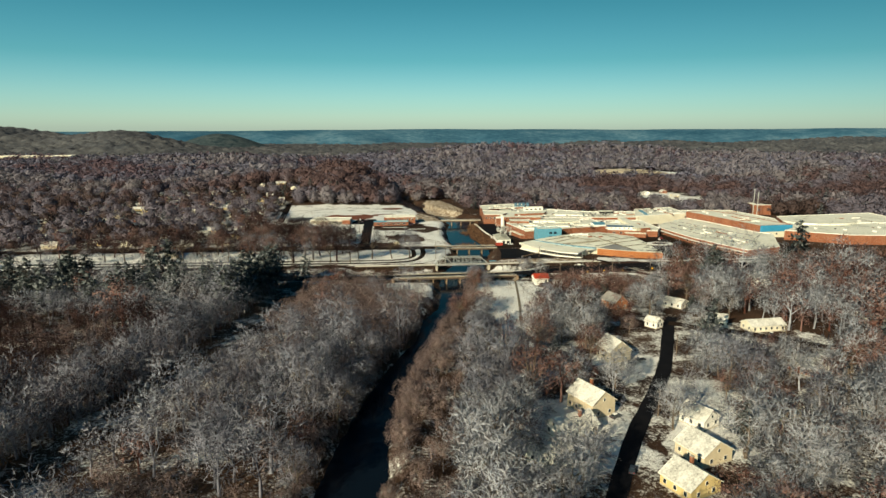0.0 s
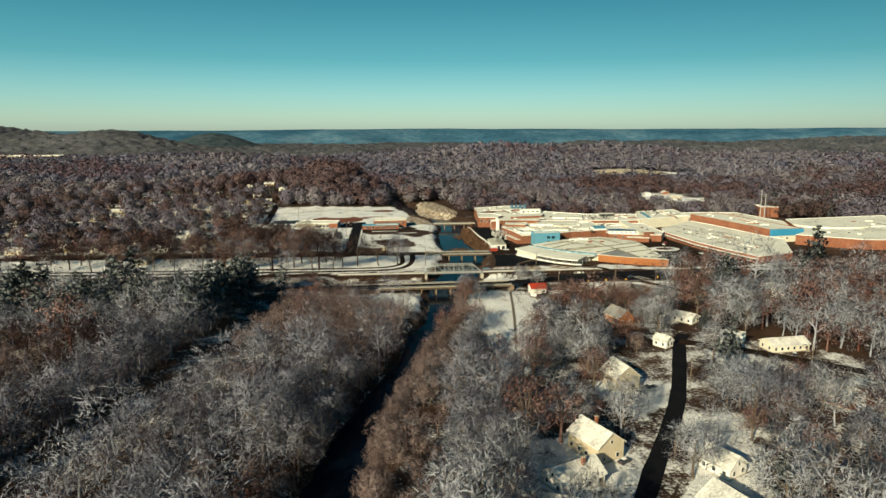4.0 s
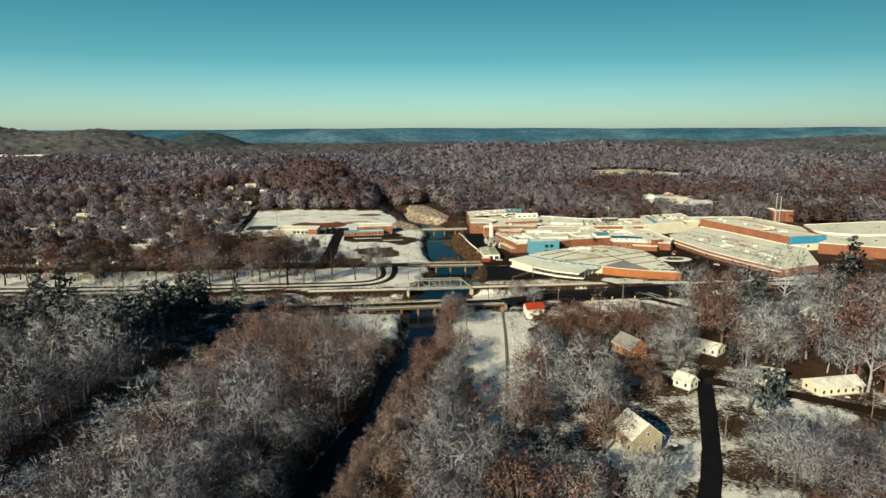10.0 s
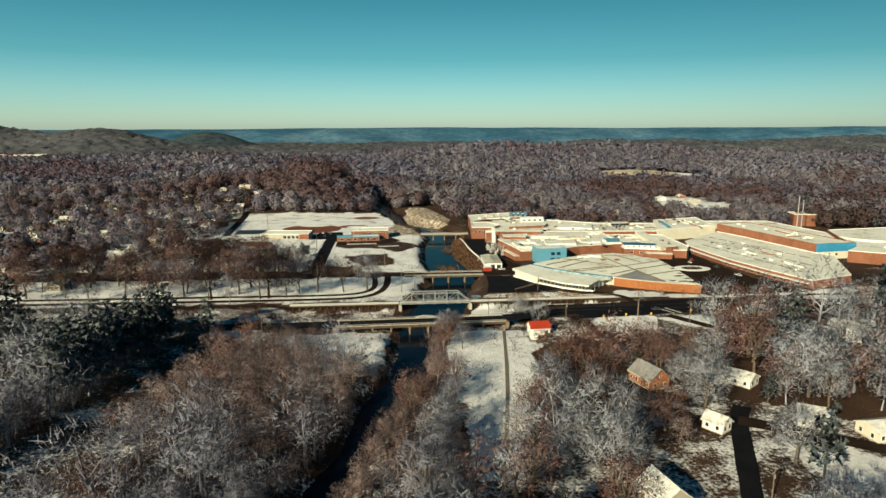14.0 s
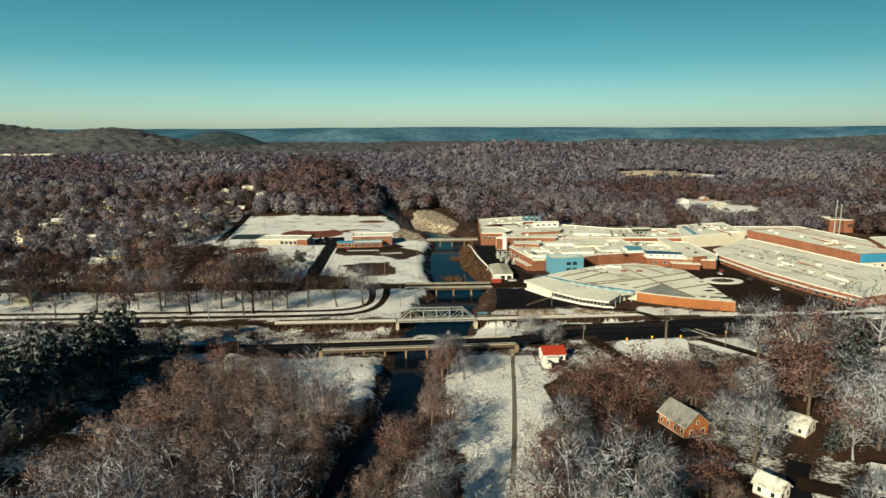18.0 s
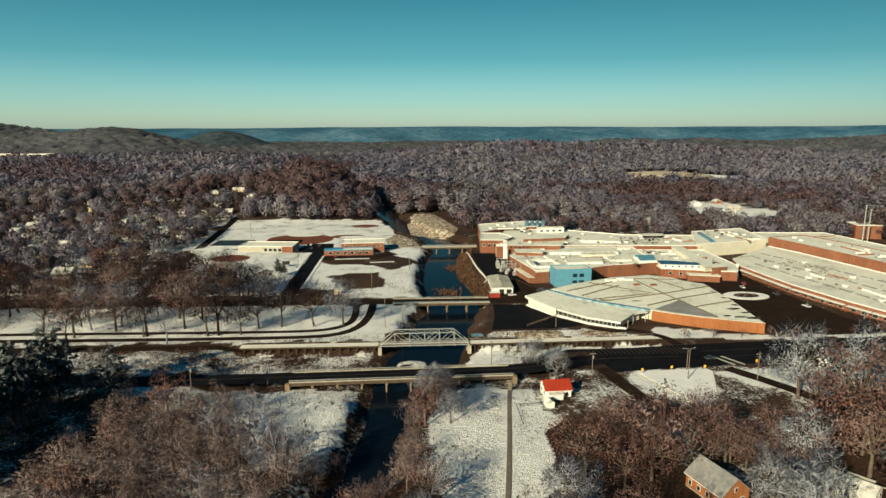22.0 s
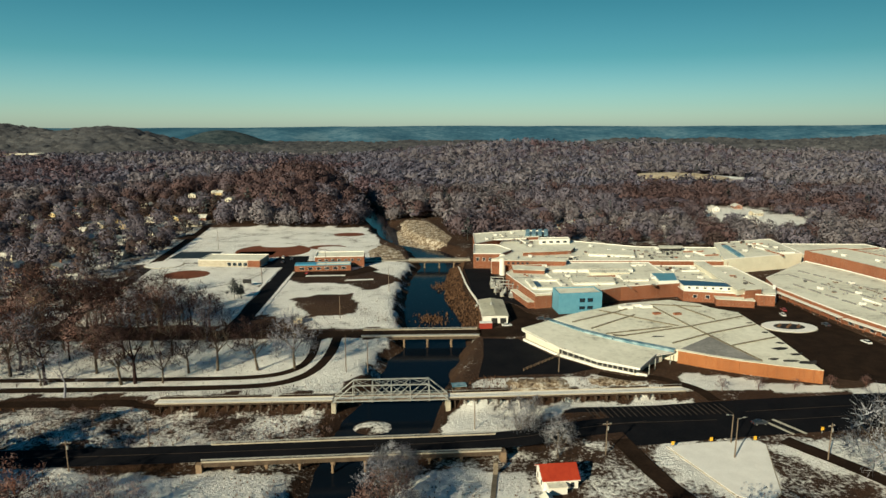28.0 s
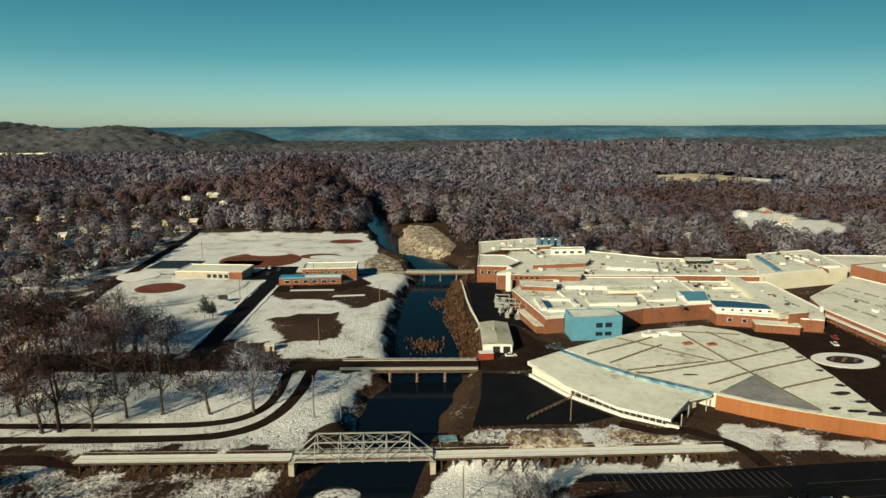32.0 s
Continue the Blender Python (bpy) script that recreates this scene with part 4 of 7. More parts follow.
for x, y in ((107, 4), (116, 3)):
    part("roof_vent", box((x, y, 5.9), (3.4, 1.8, 1.3), 14), M_BRICK, hall, "brick-coloured roof vent box")
for x, y, s in ((96, 14, 6), (101, 17, 9), (106, 15, 5)):
    part("plant_box", box((x, y, 5.8), (s, 3, 1.9), 10), M_WHITEWALL, hall)

# blue corner block
blue = flat_block("blue_block", "light blue clad corner block of the complex", [(67.3, 26.6), (89.0, 28.6), (88.2, 40.0), (66.6, 38.5)], 9.8, M_BLUE, cap=M_BLUE)
windows(blue, (77, 27.42), (85, 28.16), 2, 5.6, 7.6, 3.0, M_BLUEDEEP)
windows(blue, (77, 27.42), (85, 28.16), 2, 2.0, 3.6, 3.0, M_BLUEDEEP)

b = flat_block("brick_wing", "red-brown brick wing with snowy flat roof", [(48.8, 82), (57.4, 36), (66.2, 38), (66.3, 40.5), (91.0, 42.5), (105, 49.5), (139, 56.5), (140.4, 108), (62, 110)], 7.4, M_BRICK)
windows(b, (48.9, 80), (53.2, 58), 3, 4.2, 5.4, 2.0)
wall_strip(b, "band", (57.4, 36), (66.2, 38), 6.6, 7.3, 0.1, M_CREAM)
wall_strip(b, "ramp_wall", (52, 62), (57.2, 37), -0.2, 3.2, 3.2, M_BRICK, "low brick lean-to")
part("lean_to_roof", prism([(48.6, 62), (52.2, 62.2), (57.2, 37), (53.6, 36.6)], 3.2, 3.5), M_ROOF_SNOW, b)
b = flat_block("brick_front_wing", "long low brick wing with white coping", [(137.5, 47.5), (160, 41.5), (180, 36), (189, 52), (190.6, 105), (141, 107.6)], 5.4, M_BRICK)
part("annex", box((160, 38.2, -0.2), (18, 6, 3.8), -15), M_BRICK, b, "small brick annex")
part("annex_roof", box((160, 38.2, 3.6), (18.6, 6.6, 0.3), -15), M_ROOF_SNOW, b)
part("fire_escape", beam((183.5, 42, 0.2), (188, 52, 6.6), 1.6, 1.4), M_WHITEWALL, b, "white enclosed stair")
windows(b, (140, 46.7), (158, 42.0), 3, 2.2, 3.8, 2.0)
flat_block("white_roof_hall", "broad white-roofed hall in the mall complex", [(44, 112.5), (140.2, 110.3), (190, 107.3), (204, 136), (212, 150), (150, 156), (100, 186), (60, 182), (54, 162), (62, 142), (53, 126)], 8.0, M_BRICK)
b = flat_block("river_brick_block", "red brick block beside the river dam", [(34.2, 129.5), (52, 128), (60.5, 141), (53, 160), (37, 161)], 9.4, M_BRICK)
windows(b, (35, 129.4), (51, 128.1), 4, 5.0, 7.0, 2.0)
b = flat_block("north_block", "brick block with blue sawtooth roof lights", [(38, 163), (60, 184), (88, 190), (97, 214), (82, 220), (40, 204)], 9.6, M_BRICK)
for i in range(4):
    a = 78 + i * 4.6
    light = part("roof_light", prism([(a, 192), (a + 3.2, 192.6), (a + 6.2, 208), (a + 3.0, 207.4)], 9.6, lambda x, y, a=a: 11.0 + 0.10 * (y - 192)), M_SKYGLASS, b, "blue sloping roof light")
b = flat_block("roof_house", "white rooftop plant house with windows", [(84, 168), (106, 170), (107, 178), (85, 177)], 11.0, M_WHITEWALL, base=7.9)
windows(b, (85, 168.1), (105, 169.9), 4, 8.9, 10.3, 2.8)
flat_block("cream_hall", "tall cream-painted windowless hall", [(187, 106.5), (247, 124.5), (254, 176), (206, 161)], 9.2, M_CREAM)
mall = flat_block("big_store", "large brick department store with blue sign front", [(247.6, 123.2), (255, 97), (270, 24.6), (303, 28.6), (288, 101), (279, 131)], 10.8, M_BRICK, cap=M_BRICK)
flat_block("rear_store", "low white-roofed rear hall behind the store", [(289.2, 101.5), (303.6, 34), (333, 103), (322, 172), (256.2, 176), (256.2, 129), (280, 132)], 5.6, M_CREAM)
wall_strip(mall, "sign_front", (270.2, 24.5), (303, 28.5), 5.4, 11.2, 0.5, M_BLUEDEEP, "bright blue upper front")
wall_strip(mall, "white_front", (270.2, 24.5), (303, 28.5), -0.2, 5.35, 0.4, M_CREAM)
for p, q in (((248.6, 120), (254.9, 97.6)), ((255.3, 96), (262, 63.5)), ((262.4, 61.5), (269.8, 25.5))):
    wall_strip(mall, "pilaster", Vector(p) + Vector((0.25, -1)), p, -0.2, 10.7, 0.35, M_BRICK)
windows(mall, (272, 24.2), (290, 26.4), 3, 2.6, 4.2, 2.0)
low_mall = flat_block("shop_row", "long low snow-roofed shop row with brick front", [(197, 76), (191.5, 56), (193.5, 30), (196, 6), (204, -28), (213, -56), (246, -44), (276, 14), (269.5, 24.2), (254.4, 96), (246.6, 120)], 4.8, M_BRICK)
for p, q, n in (((191.6, 55), (195.9, 7), 8), ((196.2, 5), (203.8, -27), 6), ((204.2, -29), (212.8, -55), 5)):
    windows(low_mall, p, q, n, 0.6, 2.6, 3.0)
    d = (Vector(q) - Vector(p)).normalized()
    wall_strip(low_mall, "canopy", p, q, 2.9, 3.25, 2.6, M_WHITEWALL, "white walkway canopy")
    for i in range(n + 1):
        a = Vector(p) + (Vector(q) - Vector(p)) * (i / n) + Vector((d.y, -d.x)) * 2.4
        part("canopy_post", box((a.x, a.y, -0.1), (0.25, 0.25, 3.0)), M_BRICK, low_mall)
for p, q in (((204, 60), (222, -36)), ((214, 84), (240, -20)), ((226, 92), (254, 4))):
    n = 9
    for i in range(n):
        a = Vector(p) + (Vector(q) - Vector(p)) * (i / n)
        c = Vector(p) + (Vector(q) - Vector(p)) * ((i + 0.72) / n)
        wall_strip(low_mall, "roof_curb", a, c, 4.9, 5.5, 1.2, M_GREYROOF)
b = flat_block("east_store", "brick store with a cluttered snowy roof", [(287, 14.5), (328, -14), (432, -30), (450, 120), (334, 102), (304, 28)], 8.0, M_BRICK)
part("roof_drum", prism(oval(352, 62, 34, 22, 36), 8.0, 9.6), M_ROOF_SNOW, b, "rounded snow-covered roof drum")
flat_block("brick_boiler_house", "dark brick boiler house behind the store", [(352, 176), (372, 172), (376, 190), (356, 194)], 11, M_BRICK)
for x, y, h in ((326, 132, 33), (333, 136, 29)):
    t = thing("steel_mast", "slim pale steel mast behind the store", "mast", (x, y, 0))
    part("shaft", rod((0, 0, 0), (0, 0, h), 0.55, 0.3, 8), M_STEEL, t)
    part("head", rod((0, 0, h), (0, 0, h + 0.6), 0.7, 0.7, 8), M_STEEL, t)
    part("footing", box((0, 0, -0.2), (2, 2, 0.5)), M_CONCRETE, t)

# rooftop units of the complex
unit = thing("rooftop_unit", "boxy grey-white rooftop air handler", "air handler", (60, 60, 7.5), 0, "rooftop units")
part("housing", box((0, 0, 0.2), (2.6, 1.8, 1.3)), M_WHITEWALL, unit)
part("curb", box((0, 0, 0), (2.8, 2.0, 0.22)), M_GREYROOF, unit)
part("fan_guard", rod((0.5, 0, 1.48), (0.5, 0, 1.7), 0.6, 0.55, 10), M_STEEL, unit)
part("duct", beam((1.2, 0, 0.7), (2.6, 0, 0.25), 0.6), M_STEEL, unit)
spots = [(x, y, 7.5) for x, y in ((64, 66), (75, 52), (82, 72), (96, 62), (110, 70), (118, 88), (128, 66), (90, 95), (74, 98), (104, 100), (132, 98))]
spots += [(x, y, 5.5) for x, y in ((150, 60), (158, 74), (170, 58), (176, 84), (150, 92), (164, 98))]
spots += [(x, y, 8.1) for x, y in ((70, 124), (84, 136), (96, 120), (112, 130), (126, 142), (140, 120), (156, 132), (170, 120), (178, 140), (76, 160), (118, 158), (160, 146))]
spots += [(x, y, 9.5) for x, y in ((48, 180), (56, 196), (70, 206), (212, 130), (226, 150), (238, 140))]
spots += [(x, y, 10.9) for x, y in ((272, 90), (264, 118), (284, 70), (280, 50), (262, 106))]
spots += [(x, y, 4.9) for x, y in ((214, 20), (226, 40), (236, 60), (222, 0), (240, 20), (212, 50), (220, -30))]
spots += [(x, y, 8.1) for x, y in ((320, 20), (340, 10), (360, 0), (380, 20), (400, 10), (336, 40), (392, 60), (420, 40))]
for i, (x, y, z) in enumerate(spots):
    m = pose(x, y, z + 0.02, 0, 0, (i * 37) % 4 * 90 + 10)
    if i == 0:
        unit.matrix_basis = m
    else:
        copy_thing(unit, m)
# raised volumes that step the roofs
def volume(name, label, poly, z0, z1, wall, roof=None, lip=0.25, category="roof building"):
    """A raised block on a roof: walls, an overhanging lid and a dark drip edge."""
    poly = ccw(poly)
    t = thing(name, label, category, group="raised roof volumes")
    part("wall", prism(poly, z0, z1), wall, t)
    part("edge", prism(inset(poly, -lip), z1 + 0.002, z1 + 0.14), M_GREYROOF, t)
    part("lid", prism(inset(poly, -lip + 0.12), z1 + 0.142, z1 + 0.36), roof or M_ROOF_SNOW, t)
    return t


v_ = volume("brick_penthouse", "long brick penthouse with a snowy lid", [(50.6, 104), (87.6, 100.4), (88.6, 109), (62, 109.6)], 7.4, 10.2, M_BRICK)
windows(v_, (52, 103.9), (66, 102.6), 5, 8.2, 9.4, 1.7, M_BRICK)
volume("brick_step", "low brick step of the roof with snow", [(53.4, 83), (70.5, 79.6), (73, 90), (54, 94)], 7.4, 9.4, M_BRICK)
volume("long_roof_ledge", "long white raised roof ledge", [(81, 53.6), (103.4, 54.4), (105, 66), (82, 66)], 7.4, 8.7, M_WHITEWALL)
volume("long_roof_ledge", "long white raised roof ledge", [(110, 60.2), (124, 61.4), (124.6, 72), (110.6, 72)], 7.4, 8.5, M_WHITEWALL)
volume("long_roof_ledge", "broad white raised roof ledge", [(76, 84), (122, 82), (124, 98), (92, 99)], 7.4, 9.2, M_WHITEWALL)
volume("roof_step", "stepped white roof over the brick wing", [(96, 76), (118, 75), (118.5, 80.5), (96.5, 81.5)], 7.4, 8.9, M_CREAM)
for poly, zz in (([(60, 44), (78, 45.5), (78.3, 47.5), (60.4, 46)], 8.5), ([(60, 62), (75, 62.6), (75, 64.6), (59.7, 64)], 8.5), ([(73.9, 48), (75.6, 48.2), (75.2, 62), (73.6, 62)], 8.4), ([(57.6, 46), (60, 46), (59.4, 64), (57, 64)], 8.6)):
    volume("light_well_wall", "white wall round the sunken roof light", poly, 7.45, zz, M_WHITEWALL, lip=0.15, category="roof wall")
t = thing("roof_glazing", "dark blue glazing beside the sunken roof light", "roof light")
part("glass", prism([(60.9, 46.5), (63.6, 46.8), (63.2, 62), (60.6, 62)], 7.5, 7.95), M_SKYBLUE, t)
t = thing("roof_glazing", "bright blue snow-free roof glazing", "roof light")
part("curb", prism([(127.8, 56.8), (139, 58), (143.8, 75), (130, 75.6)], 7.45, 8.5), M_WHITEWALL, t)
part("glass", prism([(128.4, 57.7), (138.4, 58.6), (143, 74.4), (130.4, 75)], 8.503, 8.7), M_BLUE, t)
t = volume("blue_deck_house", "low white front with a dark blue roof deck", [(138.8, 50.6), (164, 46.2), (168, 62), (140.4, 66)], 5.4, 7.6, M_WHITEWALL, M_SKYBLUE)
windows(t, (139.6, 50.5), (163, 46.3), 6, 6.1, 7.0, 1.6)
part("snow_drift", prism([(150, 60), (163, 54), (167.4, 61.6), (141, 65.5), (141, 61)], 7.9, 8.1), M_ROOF_SNOW, t)
volume("corridor_roof", "long white corridor roof running across the complex", [(161, 37.8), (169, 42), (174.6, 106), (168, 106)], 5.4, 8.1, M_CREAM)
volume("brick_stairwell", "brick stair head with a snowy lid", [(164.4, 36.9), (174.4, 39.4), (176.4, 47), (170, 46)], -0.2, 8.2, M_BRICK)
volume("brick_stairwell", "small brick stair head with a snowy lid", [(174.6, 37.4), (181, 37.6), (185, 46), (176.8, 46.4)], -0.2, 6.0, M_BRICK)
volume("roof_step", "stepped white roof of the broad hall", [(66, 128), (98, 133), (104, 146), (70, 142)], 8.0, 10.2, M_BRICK)
volume("roof_step", "raised white roof of the broad hall", [(108, 126), (136, 120), (140, 136), (112, 140)], 8.0, 9.4, M_WHITEWALL)
volume("roof_step", "raised white roof of the broad hall", [(160, 140), (174, 140), (178, 148), (162, 149)], 8.0, 10.0, M_DARK)
volume("roof_step", "raised white roof beside the brick block", [(44, 114), (60, 113), (62, 124), (54, 126)], -0.2, 8.8, M_WHITEWALL)
t = thing("roof_glazing", "pale blue glazed strip on the cream hall", "roof light")
part("glass", prism([(199, 112), (203, 113), (210, 150), (206, 150)], 9.3, 10.2), M_SKYGLASS, t)
tank = thing("white_tank", "tall white cylindrical tank by the brick block", "tank", (50.5, 110, -0.2))
part("shell", rod((0, 0, 0), (0, 0, 10.4), 1.9, 1.9, 20), M_WHITEWALL, tank)
part("cap", rod((0, 0, 10.4), (0, 0, 11.0), 1.9, 0.5, 20), M_ROOF_SNOW, tank)
# dense dark machinery on the roofs
r4 = random.Random(31)
for (x0_, x1_, y0_, y1_, z, n) in ((120, 150, 121, 142, 8.12, 16), (152, 174, 124, 138, 8.12, 10), (144, 158, 90, 106, 5.52, 9), (66, 84, 168, 180, 8.12, 5), (206, 240, 128, 168, 9.32, 10), (76, 100, 110, 118, 8.12, 5)):
    for i in range(n):
        x, y = r4.uniform(x0_, x1_), r4.uniform(y0_, y1_)
        t = thing("roof_machine", "dark rooftop fan unit with pipes", "roof machine", (x, y, z), r4.uniform(0, 90), "roof machines")
        w = r4.uniform(0.9, 2.2)
        part("housing", box((0, 0, 0.15), (w, w * 0.8, r4.uniform(0.6, 1.3))), r4.choice((M_DARK, M_GREYROOF, M_RUST)), t)
        part("skid", box((0, 0, -0.02), (w + 0.4, w * 0.8 + 0.2, 0.15)), M_STEEL, t)
        part("pipe", beam((w / 2, 0, 0.4), (w / 2 + r4.uniform(1, 3), 0, 0.25), 0.22), M_STEEL, t)

# low dividing walls, pipes and vents that break up the roofs
r3 = random.Random(23)
FIELDS = [((52, 44, 136, 106), 7.52), ((144, 52, 186, 104), 5.52), ((64, 114, 200, 150), 8.12), ((44, 166, 84, 204), 9.72), ((268, 44, 288, 92), 10.92), ((292, 110, 318, 160), 5.72), ((212, -20, 246, 80), 4.92), ((306, 0, 420, 90), 8.12), ((204, 116, 246, 165), 9.32)]
for (x0_, y0_, x1_, y1_), z in FIELDS:
    for i in range(5):
        x, y, l = r3.uniform(x0_ + 6, x1_ - 6), r3.uniform(y0_ + 5, y1_ - 5), r3.uniform(8, 24)
        if x < 75 and y < 110 and x < 62 + (80 - y) * 0.0 or (x > 240 and z < 5 and y > 60):
            continue
        t = thing("roof_curb_wall", "low snow-capped dividing wall on the roof", "roof wall", (x, y, z), r3.choice((5, 8, 95, 98)), "roof walls")
        part("wall", box((0, 0, -0.05), (l, 0.5, 0.95)), r3.choice((M_WHITEWALL, M_GREYROOF, M_BRICK)), t)
        part("cap", box((0, 0, 0.9), (l + 0.1, 0.7, 0.12)), M_ROOF_SNOW, t)
    for i in range(9):
        x, y = r3.uniform(x0_ + 3, x1_ - 3), r3.uniform(y0_ + 3, y1_ - 3)
        if (x > 240 and z < 5 and y > 60) or (x < 60 and y < 60):
            continue
        t = thing("roof_vent", "small grey roof vent with a cowl", "roof vent", (x, y, z), 0, "roof vents")
        part("pipe", rod((0, 0, -0.1), (0, 0, 0.9), 0.35, 0.35, 8), M_GREYROOF, t)
        part("cowl", rod((0, 0, 0.9), (0, 0, 1.25), 0.55, 0.2, 8), M_STEEL, t)

# bare damp patches, pipe runs and stacks on the snowy roofs
r5 = random.Random(47)
ROOFS = [((52, 46, 132, 104), 7.53, 26), ((146, 54, 184, 102), 5.53, 12), ((66, 114, 198, 150), 8.13, 34), ((44, 168, 84, 202), 9.73, 8), ((208, 120, 244, 164), 9.33, 10), ((210, -16, 244, 78), 4.93, 16), ((310, 4, 410, 86), 8.13, 12)]
for (x0_, y0_, x1_, y1_), z, n in ROOFS:
    for i in range(n):
        x, y, turn = r5.uniform(x0_ + 3, x1_ - 3), r5.uniform(y0_ + 3, y1_ - 3), r5.choice((4, 8, 94, 98)) + r5.uniform(-4, 4)
        if (x > 238 and z < 5 and y > 55) or (x < 64 and y < 70):
            continue
        pick_ = r5.random()
        if pick_ < 0.4:
            t = thing("pipe_run", "thin rusty pipe run on low roof blocks", "pipe", (x, y, z), turn, "roof pipes")
            l = r5.uniform(5, 16)
            part("pipe", rod((-l / 2, 0, 0.35), (l / 2, 0, 0.35), 0.14, 0.14, 6), r5.choice((M_RUST, M_GREYROOF, M_STEEL)), t)
            for k2 in (-0.4, 0.0, 0.4):
                part("block", box((k2 * l, 0, -0.02), (0.3, 0.6, 0.3)), M_TIMBER, t)
        elif pick_ < 0.75:
            t = thing("roof_hatch", "dark low roof hatch with a snowy lid", "roof hatch", (x, y, z), turn, "roof hatches")
            w = r5.uniform(1.2, 2.6)
            part("curb", box((0, 0, -0.02), (w, w * 0.7, 0.7)), r5.choice((M_DARK, M_RUST, M_BRICK)), t)
            part("lid", box((0, 0, 0.68), (w + 0.1, w * 0.7 + 0.1, 0.1)), r5.choice((M_ROOF_SNOW, M_GREYROOF)), t)
        else:
            t = thing("exhaust_stack", "short grey exhaust stack on the roof", "exhaust stack", (x, y, z), 0, "exhaust stacks")
            h_ = r5.uniform(1.2, 2.4)
            part("pipe", rod((0, 0, -0.05), (0, 0, h_), 0.28, 0.28, 8), M_STEEL, t)
            part("cap", rod((0, 0, h_ + 0.1), (0, 0, h_ + 0.4), 0.5, 0.12, 8), M_RUST, t)

# shed, tank, yard plant
shed = thing("service_shed", "white service shed with a snowy low roof by the river", "shed", (35.2, 27, 0), -1.5)
part("wall", box((0, 0, -0.3), (11.6, 28, 3.9)), M_WHITEWALL, shed)
bm = bmesh.new()
for s in (-1, 1):
    v = [bm.verts.new(p) for p in ((s * 6.3, -14.5, 3.5), (s * 6.3, 14.5, 3.5), (0, 14.5, 4.5), (0, -14.5, 4.5))]
    f = bm.faces.new(v if s > 0 else v[::-1])
bmesh.ops.solidify(bm, geom=bm.faces[:], thickness=-0.3)
part("roof", bm, M_ROOF_SNOW, shed, "snow-covered shallow gable roof")
part("gable", prism([(-5.8, -13.9), (5.8, -13.9), (5.8, -13.6), (-5.8, -13.6)], 3.5, lambda x, y: 3.6), M_WHITEWALL, shed)
for x in (-0.5, 3.6):
    part("garage_door", box((x, -14.0, 0), (2.8, 0.12, 2.6)), M_DARK, shed, "dark open vehicle bay")
part("roof_vent", rod((-0.6, 2, 4.2), (-0.6, 2, 5.6), 0.5, 0.5), M_STEEL, shed)
tank = thing("storage_tank", "round white storage tank beside the brick block", "tank", (52.6, 125.5, 0))
part("shell", rod((0, 0, -0.2), (0, 0, 9.2), 2.1, 2.1, 24), M_WHITEWALL, tank)
part("dome", rod((0, 0, 9.2), (0, 0, 10.0), 2.1, 0.6, 24), M_ROOF_SNOW, tank)
part("ladder", beam((0, -2.2, 0), (0, -2.2, 9.4), 0.3, 0.12), M_STEEL, tank)
box1 = thing("red_container", "small red storage container near the bridge end", "container", (29.6, 6.6, 0), 4)
part("body", box((0, 0, 0), (5.6, 2.8, 2.6)), M_REDWALL, box1)
part("snow_cap", box((0, 0, 2.6), (5.7, 2.9, 0.16)), M_SNOW, box1)
part("door", box((2.82, 0, 0.2), (0.06, 2.3, 2.2)), M_REDROOF, box1)
for i, (x, y) in enumerate(((41, 78), (45, 74), (42, 69), (46.5, 66), (44, 61), (48.5, 58), (41.5, 86), (45, 84))):
    t = thing("transformer", "grey electrical transformer with frosted bushings", "transformer", (x, y, 0.03), i * 20, "substation plant")
    part("tank", box((0, 0, 0.3), (2.2, 1.5, 2.1)), M_STEEL, t)
    part("plinth", box((0, 0, 0), (2.8, 2.1, 0.32)), M_CONCRETE, t)
    part("radiator", box((0, 0.95, 0.6), (1.6, 0.4, 1.5)), M_GREYROOF, t)
    for k2 in (-0.7, 0, 0.7):
        part("bushing", rod((k2, 0, 2.38), (k2 * 1.3, 0, 3.6), 0.16, 0.08, 6), M_SNOW, t)
for x0_, y0_, x1_, y1_ in ((40, 80, 47, 79), (41, 64, 50, 63), (42, 72, 49, 71)):
    t = thing("bus_gantry", "grey lattice substation gantry", "gantry", (0, 0, 0), 0, "substation plant")
    for x, y in ((x0_, y0_), (x1_, y1_)):
        part("leg", beam((x, y, 0), (x, y, 6), 0.3), M_STEEL, t)
    part("crossbeam", beam((x0_, y0_, 6), (x1_, y1_, 6), 0.4), M_STEEL, t)
    part("lower_beam", beam((x0_, y0_, 4.4), (x1_, y1_, 4.4), 0.22), M_STEEL, t)
# river wall
bank = part("river_wall", ribbon([(25.2, 143), (25.6, 110), (26.8, 77), (30.4, 45), (28, 40)], 0.7, 0.9, 1.6), M_WHITEWALL)
tagged(bank, "pale curved retaining wall along the bank", "wall", kind="structure")

# park buildings
b = flat_block("park_pavilion", "low park building with a snowy flat roof", [(-145, 141.5), (-104, 137.5), (-103, 158), (-143, 161)], 4.0, M_CONCRETE)
windows(b, (-126, 139.6), (-112, 138.3), 4, 0.6, 2.8, 2.8)
part("brick_end", prism([(-112, 137.6), (-104.0, 136.9), (-103.8, 139), (-111.8, 139.8)], -0.2, 4.3), M_BRICK, b, "brick corner bay")
b = flat_block("recreation_hall", "brick recreation hall with blue eaves and snowy roof", [(-79, 123.5), (-44, 125.8), (-44.6, 133.8), (-79.4, 131.5)], 3.6, M_BRICK, cap=M_BLUE)
windows(b, (-77, 123.6), (-46, 125.7), 6, 1.0, 2.6, 3.0)
